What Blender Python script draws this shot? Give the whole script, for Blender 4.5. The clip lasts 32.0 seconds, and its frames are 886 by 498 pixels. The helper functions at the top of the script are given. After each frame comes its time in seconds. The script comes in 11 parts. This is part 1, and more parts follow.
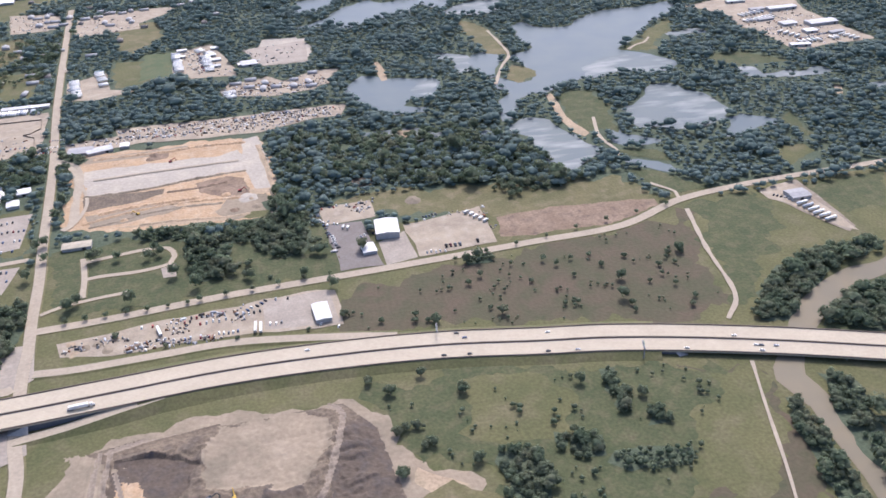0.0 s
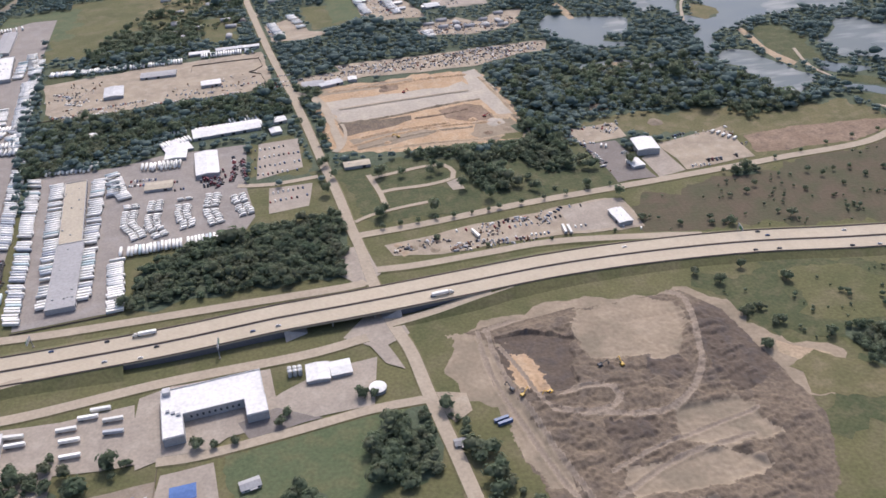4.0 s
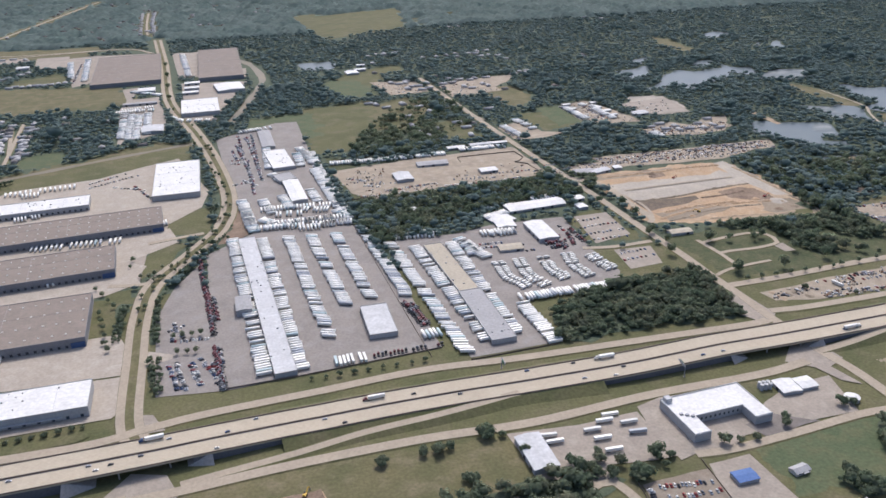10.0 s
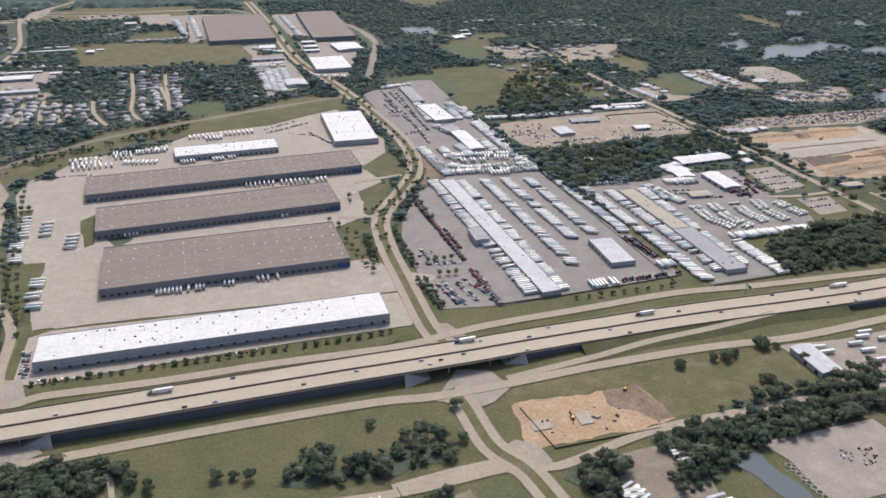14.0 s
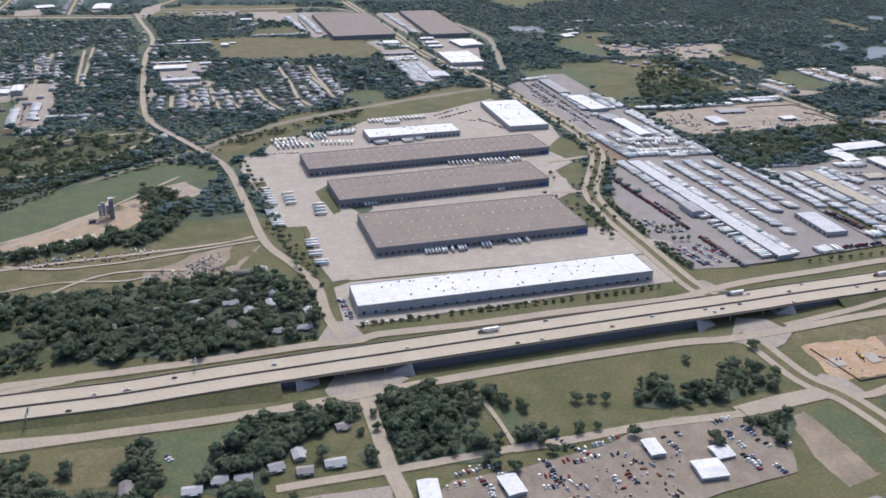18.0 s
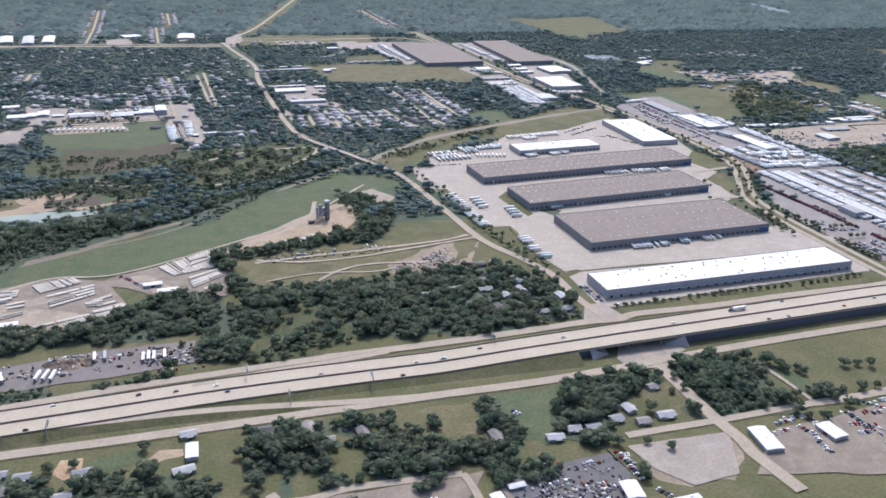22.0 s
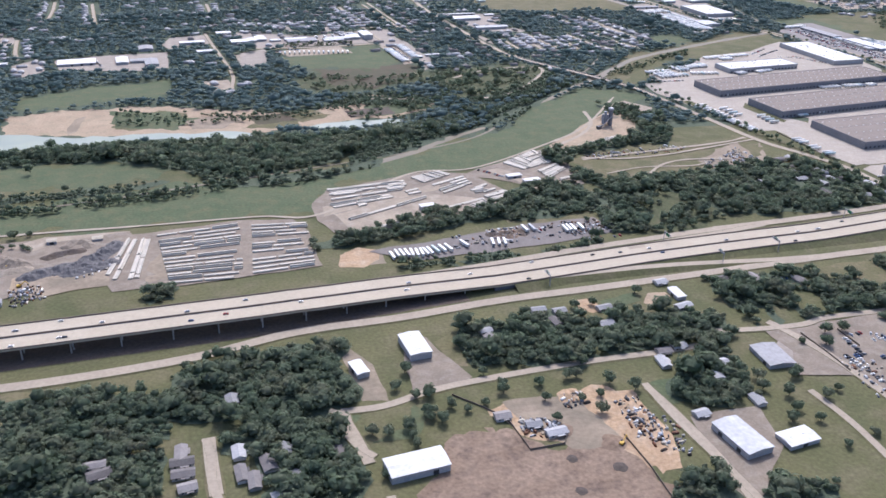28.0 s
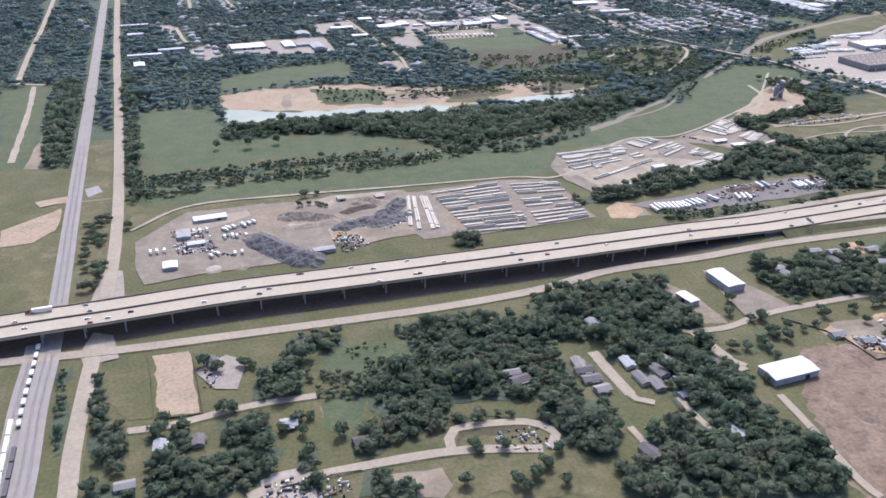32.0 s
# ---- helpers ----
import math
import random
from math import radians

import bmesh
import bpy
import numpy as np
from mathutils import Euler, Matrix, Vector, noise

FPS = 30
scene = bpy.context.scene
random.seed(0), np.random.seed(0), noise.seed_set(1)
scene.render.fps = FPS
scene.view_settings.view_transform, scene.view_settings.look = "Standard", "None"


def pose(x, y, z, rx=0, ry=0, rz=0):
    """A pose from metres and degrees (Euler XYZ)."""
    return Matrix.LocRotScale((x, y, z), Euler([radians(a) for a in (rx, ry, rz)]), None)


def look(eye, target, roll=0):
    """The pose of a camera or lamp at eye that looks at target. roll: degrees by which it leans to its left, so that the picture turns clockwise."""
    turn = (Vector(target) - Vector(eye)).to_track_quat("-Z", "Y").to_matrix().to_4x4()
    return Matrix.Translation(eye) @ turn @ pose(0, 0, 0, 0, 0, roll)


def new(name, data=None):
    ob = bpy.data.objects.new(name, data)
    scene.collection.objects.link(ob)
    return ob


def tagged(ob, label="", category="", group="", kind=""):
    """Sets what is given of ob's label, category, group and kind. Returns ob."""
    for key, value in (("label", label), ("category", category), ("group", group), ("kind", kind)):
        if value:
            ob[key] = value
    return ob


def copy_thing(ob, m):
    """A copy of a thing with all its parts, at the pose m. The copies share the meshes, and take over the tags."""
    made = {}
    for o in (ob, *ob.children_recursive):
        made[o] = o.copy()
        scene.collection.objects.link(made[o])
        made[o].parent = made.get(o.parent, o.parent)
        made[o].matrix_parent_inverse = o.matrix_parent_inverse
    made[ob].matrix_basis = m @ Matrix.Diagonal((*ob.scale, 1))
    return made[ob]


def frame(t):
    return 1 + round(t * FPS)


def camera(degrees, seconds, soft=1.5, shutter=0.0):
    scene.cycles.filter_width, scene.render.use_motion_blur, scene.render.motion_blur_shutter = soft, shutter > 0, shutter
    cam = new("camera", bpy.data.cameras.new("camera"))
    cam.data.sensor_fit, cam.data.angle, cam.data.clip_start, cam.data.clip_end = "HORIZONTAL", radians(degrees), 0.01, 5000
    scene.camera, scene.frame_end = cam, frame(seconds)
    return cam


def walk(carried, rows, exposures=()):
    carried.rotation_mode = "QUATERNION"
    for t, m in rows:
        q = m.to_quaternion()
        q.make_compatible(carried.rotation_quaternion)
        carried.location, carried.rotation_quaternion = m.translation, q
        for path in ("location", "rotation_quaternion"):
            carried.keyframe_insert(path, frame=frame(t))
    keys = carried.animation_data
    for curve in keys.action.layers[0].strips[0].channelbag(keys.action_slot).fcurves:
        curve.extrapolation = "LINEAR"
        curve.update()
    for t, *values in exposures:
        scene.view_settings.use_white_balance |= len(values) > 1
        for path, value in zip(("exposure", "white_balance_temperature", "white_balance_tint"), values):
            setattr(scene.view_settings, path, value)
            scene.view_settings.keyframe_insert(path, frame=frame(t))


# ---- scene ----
from mathutils import geometry

SKY, SUN, SUN_UP, SUN_AZ = 0.15, 1.95, 50.0, 17.0
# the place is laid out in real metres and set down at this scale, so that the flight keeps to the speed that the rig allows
SCALE = 1175.0 / 2400.0
cam = camera(55.6, 32.0, soft=1.6)
METRES, EYE, TILT, LEAN, TURN = 2400.0 * SCALE, 482.3 * SCALE, -92.096, -27.763, 7.465
ROWS = [
    (0.0, 0.0, 0.0, 0.0, 29.94, 60.78, 18.79),
    (0.5, -0.0144, -0.0068, 0.0002, 30.8, 62.36, 17.99),
    (1.0, -0.0284, -0.0134, 0.0008, 31.34, 62.78, 17.47),
    (1.5, -0.0425, -0.02, 0.0011, 31.53, 62.84, 17.54),
    (2.0, -0.0568, -0.0266, 0.0014, 31.05, 62.64, 18.26),
    (2.5, -0.0707, -0.0334, 0.0015, 31.28, 62.41, 17.75),
    (4.5, -0.128, -0.0603, 0.0033, 30.79, 58.6, 18.23),
    (5.0, -0.1423, -0.0671, 0.0037, 29.91, 58.35, 18.98),
    (5.5, -0.1568, -0.0732, 0.004, 30.45, 57.13, 18.61),
    (6.0, -0.1715, -0.0798, 0.0046, 30.0, 57.55, 18.75),
    (6.5, -0.1861, -0.0865, 0.0049, 29.42, 58.71, 19.26),
    (7.0, -0.2006, -0.0932, 0.0057, 30.17, 59.55, 18.05),
    (7.5, -0.2148, -0.0999, 0.0063, 29.71, 60.19, 18.92),
    (8.0, -0.2293, -0.1065, 0.0065, 30.2, 62.69, 18.47),
    (8.5, -0.2437, -0.1134, 0.007, 29.91, 66.73, 18.72),
    (9.0, -0.2582, -0.1197, 0.0076, 29.53, 67.04, 19.18),
    (9.5, -0.2725, -0.1261, 0.0075, 30.36, 68.06, 18.18),
    (10.0, -0.2865, -0.1327, 0.0083, 29.94, 68.42, 18.64),
    (10.5, -0.3009, -0.1395, 0.0081, 30.0, 69.04, 19.02),
    (11.0, -0.315, -0.1459, 0.0086, 30.48, 69.65, 17.84),
    (11.5, -0.3289, -0.1525, 0.0091, 30.35, 69.36, 18.34),
    (12.0, -0.3429, -0.1592, 0.0094, 30.75, 66.0, 17.34),
    (12.5, -0.357, -0.1659, 0.0095, 30.27, 64.91, 18.35),
    (13.0, -0.3711, -0.1724, 0.0095, 30.6, 65.06, 17.16),
    (13.5, -0.3856, -0.1785, 0.0089, 28.68, 66.57, 17.9),
    (14.0, -0.3995, -0.1856, 0.0091, 28.06, 66.54, 18.82),
    (14.5, -0.4137, -0.1925, 0.009, 28.44, 66.3, 17.76),
    (15.0, -0.4279, -0.1995, 0.009, 29.9, 62.79, 16.8),
    (15.5, -0.4422, -0.2063, 0.0089, 28.95, 62.11, 17.67),
    (17.5, -0.4996, -0.2329, 0.0087, 27.3, 66.77, 18.4),
    (18.0, -0.5138, -0.2398, 0.0087, 27.36, 66.88, 18.64),
    (18.5, -0.5284, -0.2459, 0.0086, 28.08, 67.52, 17.7),
    (19.0, -0.5426, -0.2526, 0.0089, 27.55, 67.66, 19.18),
    (19.5, -0.5573, -0.2588, 0.0086, 26.94, 69.74, 19.55),
    (20.0, -0.5714, -0.2649, 0.0093, 26.86, 69.65, 18.96),
    (20.5, -0.5856, -0.2719, 0.0092, 26.63, 69.74, 20.23),
    (21.0, -0.5997, -0.2782, 0.0097, 27.03, 69.74, 19.12),
    (21.5, -0.614, -0.2849, 0.0099, 27.4, 69.38, 18.71),
    (22.0, -0.6282, -0.2913, 0.0103, 27.09, 69.29, 19.94),
    (22.5, -0.6423, -0.2978, 0.0106, 27.37, 69.52, 19.49),
    (23.0, -0.6564, -0.3042, 0.0111, 27.7, 69.06, 18.89),
    (23.5, -0.6714, -0.3115, 0.0113, 27.8, 68.51, 18.78),
    (24.0, -0.6853, -0.3181, 0.0115, 27.3, 68.44, 20.41),
    (24.5, -0.6993, -0.3249, 0.0113, 28.44, 69.25, 18.58),
    (26.5, -0.7546, -0.3508, 0.0124, 27.6, 67.13, 20.6),
    (27.0, -0.7683, -0.3575, 0.0127, 27.86, 66.3, 19.5),
    (27.5, -0.7822, -0.3641, 0.0128, 27.87, 66.01, 19.4),
    (28.0, -0.796, -0.3707, 0.013, 27.18, 65.71, 20.6),
    (28.5, -0.8097, -0.3772, 0.0132, 27.69, 65.56, 19.99),
    (29.0, -0.8234, -0.3838, 0.0134, 27.7, 65.61, 20.12),
    (29.5, -0.837, -0.3905, 0.0138, 27.25, 65.36, 20.68),
    (30.0, -0.8507, -0.3972, 0.014, 27.14, 65.41, 20.8),
    (30.5, -0.8643, -0.404, 0.0143, 27.44, 65.38, 20.4),
    (31.0, -0.8778, -0.4107, 0.0147, 27.58, 65.28, 20.25),
    (31.5, -0.8914, -0.4173, 0.0148, 27.69, 65.62, 20.39),
    (32.0, -0.9051, -0.4241, 0.0153, 27.92, 65.67, 20.19),
]
walk(cam, [(t, pose(0, 0, EYE, TILT, LEAN, TURN) @ pose(METRES * x, METRES * y, METRES * z, 90 + pitch, roll, yaw)) for t, x, y, z, yaw, pitch, roll in ROWS],
     exposures=[(0.0, 0.74, 5550.0, 18.5), (5.0, 0.34, 5850.0, 16.0), (9.0, 0.33, 5650.0, 13.5), (13.0, 0.25, 5900.0, 13.5), (18.0, 0.29, 5500.0, 13.5),
                (23.0, 0.56, 5350.0, 15.0), (28.0, 0.60, 5350.0, 17.5), (32.0, 0.66, 5350.0, 17.5)])

# ---- daylight ----
world = bpy.data.worlds.new("sky")
scene.world = world
world.use_nodes = True
_nt = world.node_tree
_nt.nodes.clear()
_sky = _nt.nodes.new("ShaderNodeTexSky")
_sky.sky_type, _sky.sun_disc = "NISHITA", False
_sky.sun_elevation, _sky.sun_rotation = radians(SUN_UP), radians(SUN_AZ)
_sky.air_density, _sky.dust_density, _sky.ozone_density = 0.8, 4.0, 0.8
_bg = _nt.nodes.new("ShaderNodeBackground")
_bg.inputs["Strength"].default_value = SKY
_wo = _nt.nodes.new("ShaderNodeOutputWorld")
_nt.links.new(_sky.outputs[0], _bg.inputs[0])
_nt.links.new(_bg.outputs[0], _wo.inputs[0])
sun_data = bpy.data.lights.new("sun", "SUN")
sun_data.energy, sun_data.angle, sun_data.color = SUN, radians(0.55), (1.0, 0.91, 0.77)
sun = new("sun", sun_data)
_toward = Vector((math.sin(radians(SUN_AZ)) * math.cos(radians(SUN_UP)), math.cos(radians(SUN_AZ)) * math.cos(radians(SUN_UP)), math.sin(radians(SUN_UP))))
sun.matrix_world = look(_toward * 900, (0, 0, 0))


# ---- materials ----
MATS = {}


def material(name, a, b, size=20.0, rough=0.85, fine=1.2, bump=0.0, metal=0.0, c=None, spread=0.5, by_island=0.0, by_object=0.0, detail=5.0, grain=0.14, leaf=0.0):
    """Two colours mixed by broad noise, darkened and lightened by fine noise, both in metres."""
    m = bpy.data.materials.new(name)
    m.use_nodes = True
    nt = m.node_tree
    n, l = nt.nodes, nt.links
    bsdf = n["Principled BSDF"]
    geo = n.new("ShaderNodeNewGeometry")
    big = n.new("ShaderNodeTexNoise")
    big.inputs["Scale"].default_value, big.inputs["Detail"].default_value, big.inputs["Roughness"].default_value = 1.0 / (size * SCALE), detail, 0.5
    l.new(geo.outputs["Position"], big.inputs["Vector"])
    ramp = n.new("ShaderNodeMapRange")
    ramp.inputs["From Min"].default_value, ramp.inputs["From Max"].default_value = 0.5 - spread / 2, 0.5 + spread / 2
    l.new(big.outputs["Fac"], ramp.inputs["Value"])
    mix = n.new("ShaderNodeMix")
    mix.data_type = "RGBA"
    mix.inputs["A"].default_value, mix.inputs["B"].default_value = (*a, 1), (*b, 1)
    l.new(ramp.outputs["Result"], mix.inputs["Factor"])
    colour = mix.outputs["Result"]
    if c:
        third = n.new("ShaderNodeTexNoise")
        third.inputs["Scale"].default_value, third.inputs["Detail"].default_value = 1.0 / (size * 0.45 * SCALE), 4.0
        l.new(geo.outputs["Position"], third.inputs["Vector"])
        r3 = n.new("ShaderNodeMapRange")
        r3.inputs["From Min"].default_value, r3.inputs["From Max"].default_value = 0.48, 0.78
        l.new(third.outputs["Fac"], r3.inputs["Value"])
        mix3 = n.new("ShaderNodeMix")
        mix3.data_type = "RGBA"
        mix3.inputs["B"].default_value = (*c, 1)
        l.new(r3.outputs["Result"], mix3.inputs["Factor"])
        l.new(colour, mix3.inputs["A"])
        colour = mix3.outputs["Result"]
    small = n.new("ShaderNodeTexNoise")
    small.inputs["Scale"].default_value, small.inputs["Detail"].default_value = 1.0 / (fine * SCALE), 3.0
    l.new(geo.outputs["Position"], small.inputs["Vector"])
    gain = n.new("ShaderNodeMapRange")
    gain.inputs["From Min"].default_value, gain.inputs["From Max"].default_value = 0.25, 0.75
    gain.inputs["To Min"].default_value, gain.inputs["To Max"].default_value = 1 - grain, 1 + grain
    l.new(small.outputs["Fac"], gain.inputs["Value"])
    value = gain.outputs["Result"]
    for amount, source in ((by_island, geo.outputs["Random Per Island"]), (by_object, None)):
        if amount:
            if source is None:
                source = n.new("ShaderNodeObjectInfo").outputs["Random"]
            vary = n.new("ShaderNodeMapRange")
            vary.inputs["To Min"].default_value, vary.inputs["To Max"].default_value = 1 - amount, 1 + amount
            l.new(source, vary.inputs["Value"])
            times = n.new("ShaderNodeMath")
            times.operation = "MULTIPLY"
            l.new(value, times.inputs[0])
            l.new(vary.outputs["Result"], times.inputs[1])
            value = times.outputs[0]
    hsv = n.new("ShaderNodeHueSaturation")
    l.new(colour, hsv.inputs["Color"])
    l.new(value, hsv.inputs["Value"])
    l.new(hsv.outputs["Color"], bsdf.inputs["Base Color"])
    bsdf.inputs["Roughness"].default_value, bsdf.inputs["Metallic"].default_value = rough, metal
    bsdf.inputs["Specular IOR Level"].default_value = 0.25
    if bump:
        bm_ = n.new("ShaderNodeBump")
        bm_.inputs["Distance"].default_value, bm_.inputs["Strength"].default_value = bump * SCALE, 0.8
        l.new(small.outputs["Fac"], bm_.inputs["Height"])
        l.new(bm_.outputs["Normal"], bsdf.inputs["Normal"])
    if leaf:
        thin = n.new("ShaderNodeBsdfTranslucent")
        l.new(hsv.outputs["Color"], thin.inputs["Color"])
        both = n.new("ShaderNodeMixShader")
        both.inputs["Fac"].default_value = leaf
        l.new(bsdf.outputs[0], both.inputs[1])
        l.new(thin.outputs[0], both.inputs[2])
        l.new(both.outputs[0], n["Material Output"].inputs["Surface"])
    MATS[name] = m
    return m


material("grass", (0.088, 0.092, 0.038), (0.126, 0.117, 0.052), 60, 0.95, 3.0, 0.4, c=(0.152, 0.130, 0.072), grain=0.22, spread=0.34)
material("dry_grass", (0.148, 0.128, 0.062), (0.104, 0.101, 0.045), 40, 0.95, 3.0, 0.4, c=(0.19, 0.155, 0.092), grain=0.2, spread=0.34)
material("scrub_grass", (0.060, 0.072, 0.032), (0.088, 0.092, 0.042), 26, 0.95, 3.0, 0.4, c=(0.118, 0.108, 0.058), grain=0.25, spread=0.34)
material("green_field", (0.080, 0.102, 0.049), (0.102, 0.116, 0.058), 34, 0.95, 3.0, 0.3, c=(0.128, 0.122, 0.06), grain=0.2, spread=0.34)
material("brown_grass", (0.108, 0.082, 0.054), (0.084, 0.078, 0.044), 50, 0.95, 3.5, 0.5, c=(0.070, 0.074, 0.037), spread=0.34)
material("tan_soil", (0.29, 0.23, 0.158), (0.195, 0.16, 0.112), 60, 0.95, 4.0, 0.4, c=(0.335, 0.268, 0.188), spread=0.34)
material("orange_soil", (0.44, 0.305, 0.178), (0.335, 0.23, 0.135), 26, 0.95, 3.0, 0.5, c=(0.44, 0.34, 0.23), grain=0.24)
material("packed_soil", (0.40, 0.35, 0.28), (0.34, 0.30, 0.24), 45, 0.95, 4.0, 0.2, c=(0.44, 0.38, 0.29))
material("dark_soil", (0.134, 0.104, 0.073), (0.18, 0.139, 0.096), 30, 0.95, 3.0, 0.6, c=(0.098, 0.08, 0.064), grain=0.28, spread=0.36)
material("dig_track", (0.27, 0.218, 0.16), (0.22, 0.176, 0.132), 14, 0.95, 2.0, 0.2, grain=0.2)
# mud of pits and heaps; also the painted shade under the viaduct
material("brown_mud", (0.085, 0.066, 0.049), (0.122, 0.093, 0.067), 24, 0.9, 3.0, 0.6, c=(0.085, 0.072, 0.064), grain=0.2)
material("sand", (0.40, 0.305, 0.20), (0.32, 0.24, 0.155), 40, 0.95, 3.0, 0.3, c=(0.27, 0.225, 0.145), grain=0.22)
material("red_soil", (0.196, 0.138, 0.092), (0.250, 0.182, 0.126), 24, 0.95, 3.0, 0.4, c=(0.125, 0.092, 0.068), grain=0.25, spread=0.3)
material("asphalt", (0.165, 0.143, 0.124), (0.205, 0.178, 0.152), 25, 0.9, 2.0, 0.0, c=(0.21, 0.188, 0.165))
material("gravel", (0.262, 0.214, 0.156), (0.198, 0.160, 0.119), 22, 0.95, 1.6, 0.2, c=(0.285, 0.245, 0.19), spread=0.36)
material("packed_gravel", (0.362, 0.298, 0.212), (0.262, 0.214, 0.156), 26, 0.95, 1.8, 0.15, c=(0.385, 0.328, 0.25), spread=0.36)
material("grey_concrete", (0.273, 0.240, 0.204), (0.226, 0.199, 0.172), 38, 0.9, 2.5, 0.0, c=(0.285, 0.26, 0.232), spread=0.36)
material("tan_concrete", (0.33, 0.28, 0.22), (0.275, 0.235, 0.188), 30, 0.9, 2.5, 0.0, c=(0.365, 0.315, 0.25), spread=0.36)
material("beige_concrete", (0.387, 0.331, 0.258), (0.335, 0.288, 0.228), 34, 0.9, 3.0, 0.0, c=(0.413, 0.361, 0.292))
material("road", (0.375, 0.312, 0.226), (0.318, 0.265, 0.195), 26, 0.9, 2.5, 0.0)
material("track", (0.396, 0.333, 0.243), (0.333, 0.279, 0.207), 16, 0.95, 2.0, 0.1)
material("highway_concrete", (0.445, 0.376, 0.272), (0.408, 0.346, 0.250), 60, 0.85, 3.0, 0.0, c=(0.462, 0.396, 0.292), grain=0.07)
_m = MATS["highway_concrete"]
_n, _l = _m.node_tree.nodes, _m.node_tree.links
_uv = _n.new("ShaderNodeUVMap")
_uv.uv_map = "across"
_xy = _n.new("ShaderNodeSeparateXYZ")
_l.new(_uv.outputs[0], _xy.inputs[0])
_sin = _n.new("ShaderNodeMath")
_sin.operation = "SINE"
_mul = _n.new("ShaderNodeMath")
_mul.operation, _mul.inputs[1].default_value = "MULTIPLY", 2 * math.pi * 20
_l.new(_xy.outputs["Y"], _mul.inputs[0])
_l.new(_mul.outputs[0], _sin.inputs[0])
_rng = _n.new("ShaderNodeMapRange")
_rng.inputs["From Min"].default_value, _rng.inputs["To Min"].default_value, _rng.inputs["To Max"].default_value = -1.0, 0.93, 1.04
_l.new(_sin.outputs[0], _rng.inputs["Value"])
_wear = _n.new("ShaderNodeHueSaturation")
_from = _n["Principled BSDF"].inputs["Base Color"].links[0].from_socket
_l.new(_from, _wear.inputs["Color"])
_l.new(_rng.outputs["Result"], _wear.inputs["Value"])
_l.new(_wear.outputs["Color"], _n["Principled BSDF"].inputs["Base Color"])
material("barrier_concrete", (0.20, 0.160, 0.120), (0.15, 0.120, 0.095), 12, 0.9, 2.0)
material("wall_concrete", (0.36, 0.33, 0.29), (0.28, 0.26, 0.235), 14, 0.9, 2.0)
# wall_concrete darkened and cooled: the highway walls' shade is put into the colour
material("retaining_wall_shaded", (0.135, 0.135, 0.145), (0.105, 0.105, 0.115), 14, 0.9, 2.0)
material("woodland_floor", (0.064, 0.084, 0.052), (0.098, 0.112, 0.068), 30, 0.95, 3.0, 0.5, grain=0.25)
material("foliage", (0.118, 0.162, 0.098), (0.195, 0.225, 0.142), 40, 0.9, 2.6, 0.0, by_island=0.22, c=(0.22, 0.218, 0.14), leaf=0.6)
# paler, bluer copy of foliage: distance haze is mixed into its colour
material("foliage_hazed", (0.120, 0.176, 0.158), (0.222, 0.274, 0.240), 110, 0.9, 12.0, 0.0, grain=0.22, leaf=0.5)
material("bark", (0.10, 0.08, 0.06), (0.07, 0.055, 0.045), 2.0)
material("white_roof", (0.70, 0.675, 0.62), (0.62, 0.6, 0.555), 24, 0.7, 3.0, c=(0.58, 0.555, 0.51))
material("pale_roof", (0.52, 0.51, 0.49), (0.44, 0.43, 0.41), 20, 0.7, 3.0, c=(0.58, 0.57, 0.55))
material("brown_roof", (0.242, 0.198, 0.158), (0.212, 0.174, 0.141), 30, 0.9, 3.0, c=(0.262, 0.218, 0.176))
material("blue_roof", (0.08, 0.15, 0.34), (0.06, 0.12, 0.28), 10, 0.6, 2.0)
material("tan_roof", (0.44, 0.38, 0.28), (0.38, 0.33, 0.25), 20, 0.85, 3.0)
material("grey_roof", (0.36, 0.345, 0.33), (0.31, 0.30, 0.285), 20, 0.8, 3.0)
material("pale_wall", (0.42, 0.41, 0.39), (0.36, 0.35, 0.335), 12, 0.85, 2.0)
material("blue_grey_wall", (0.24, 0.235, 0.235), (0.2, 0.195, 0.195), 14, 0.85, 2.0)
material("dark_opening", (0.035, 0.035, 0.04), (0.05, 0.05, 0.05), 3, 0.6, 1.0)
material("white_paint", (0.72, 0.695, 0.62), (0.65, 0.627, 0.56), 6, 0.5, 1.5, by_object=0.12)


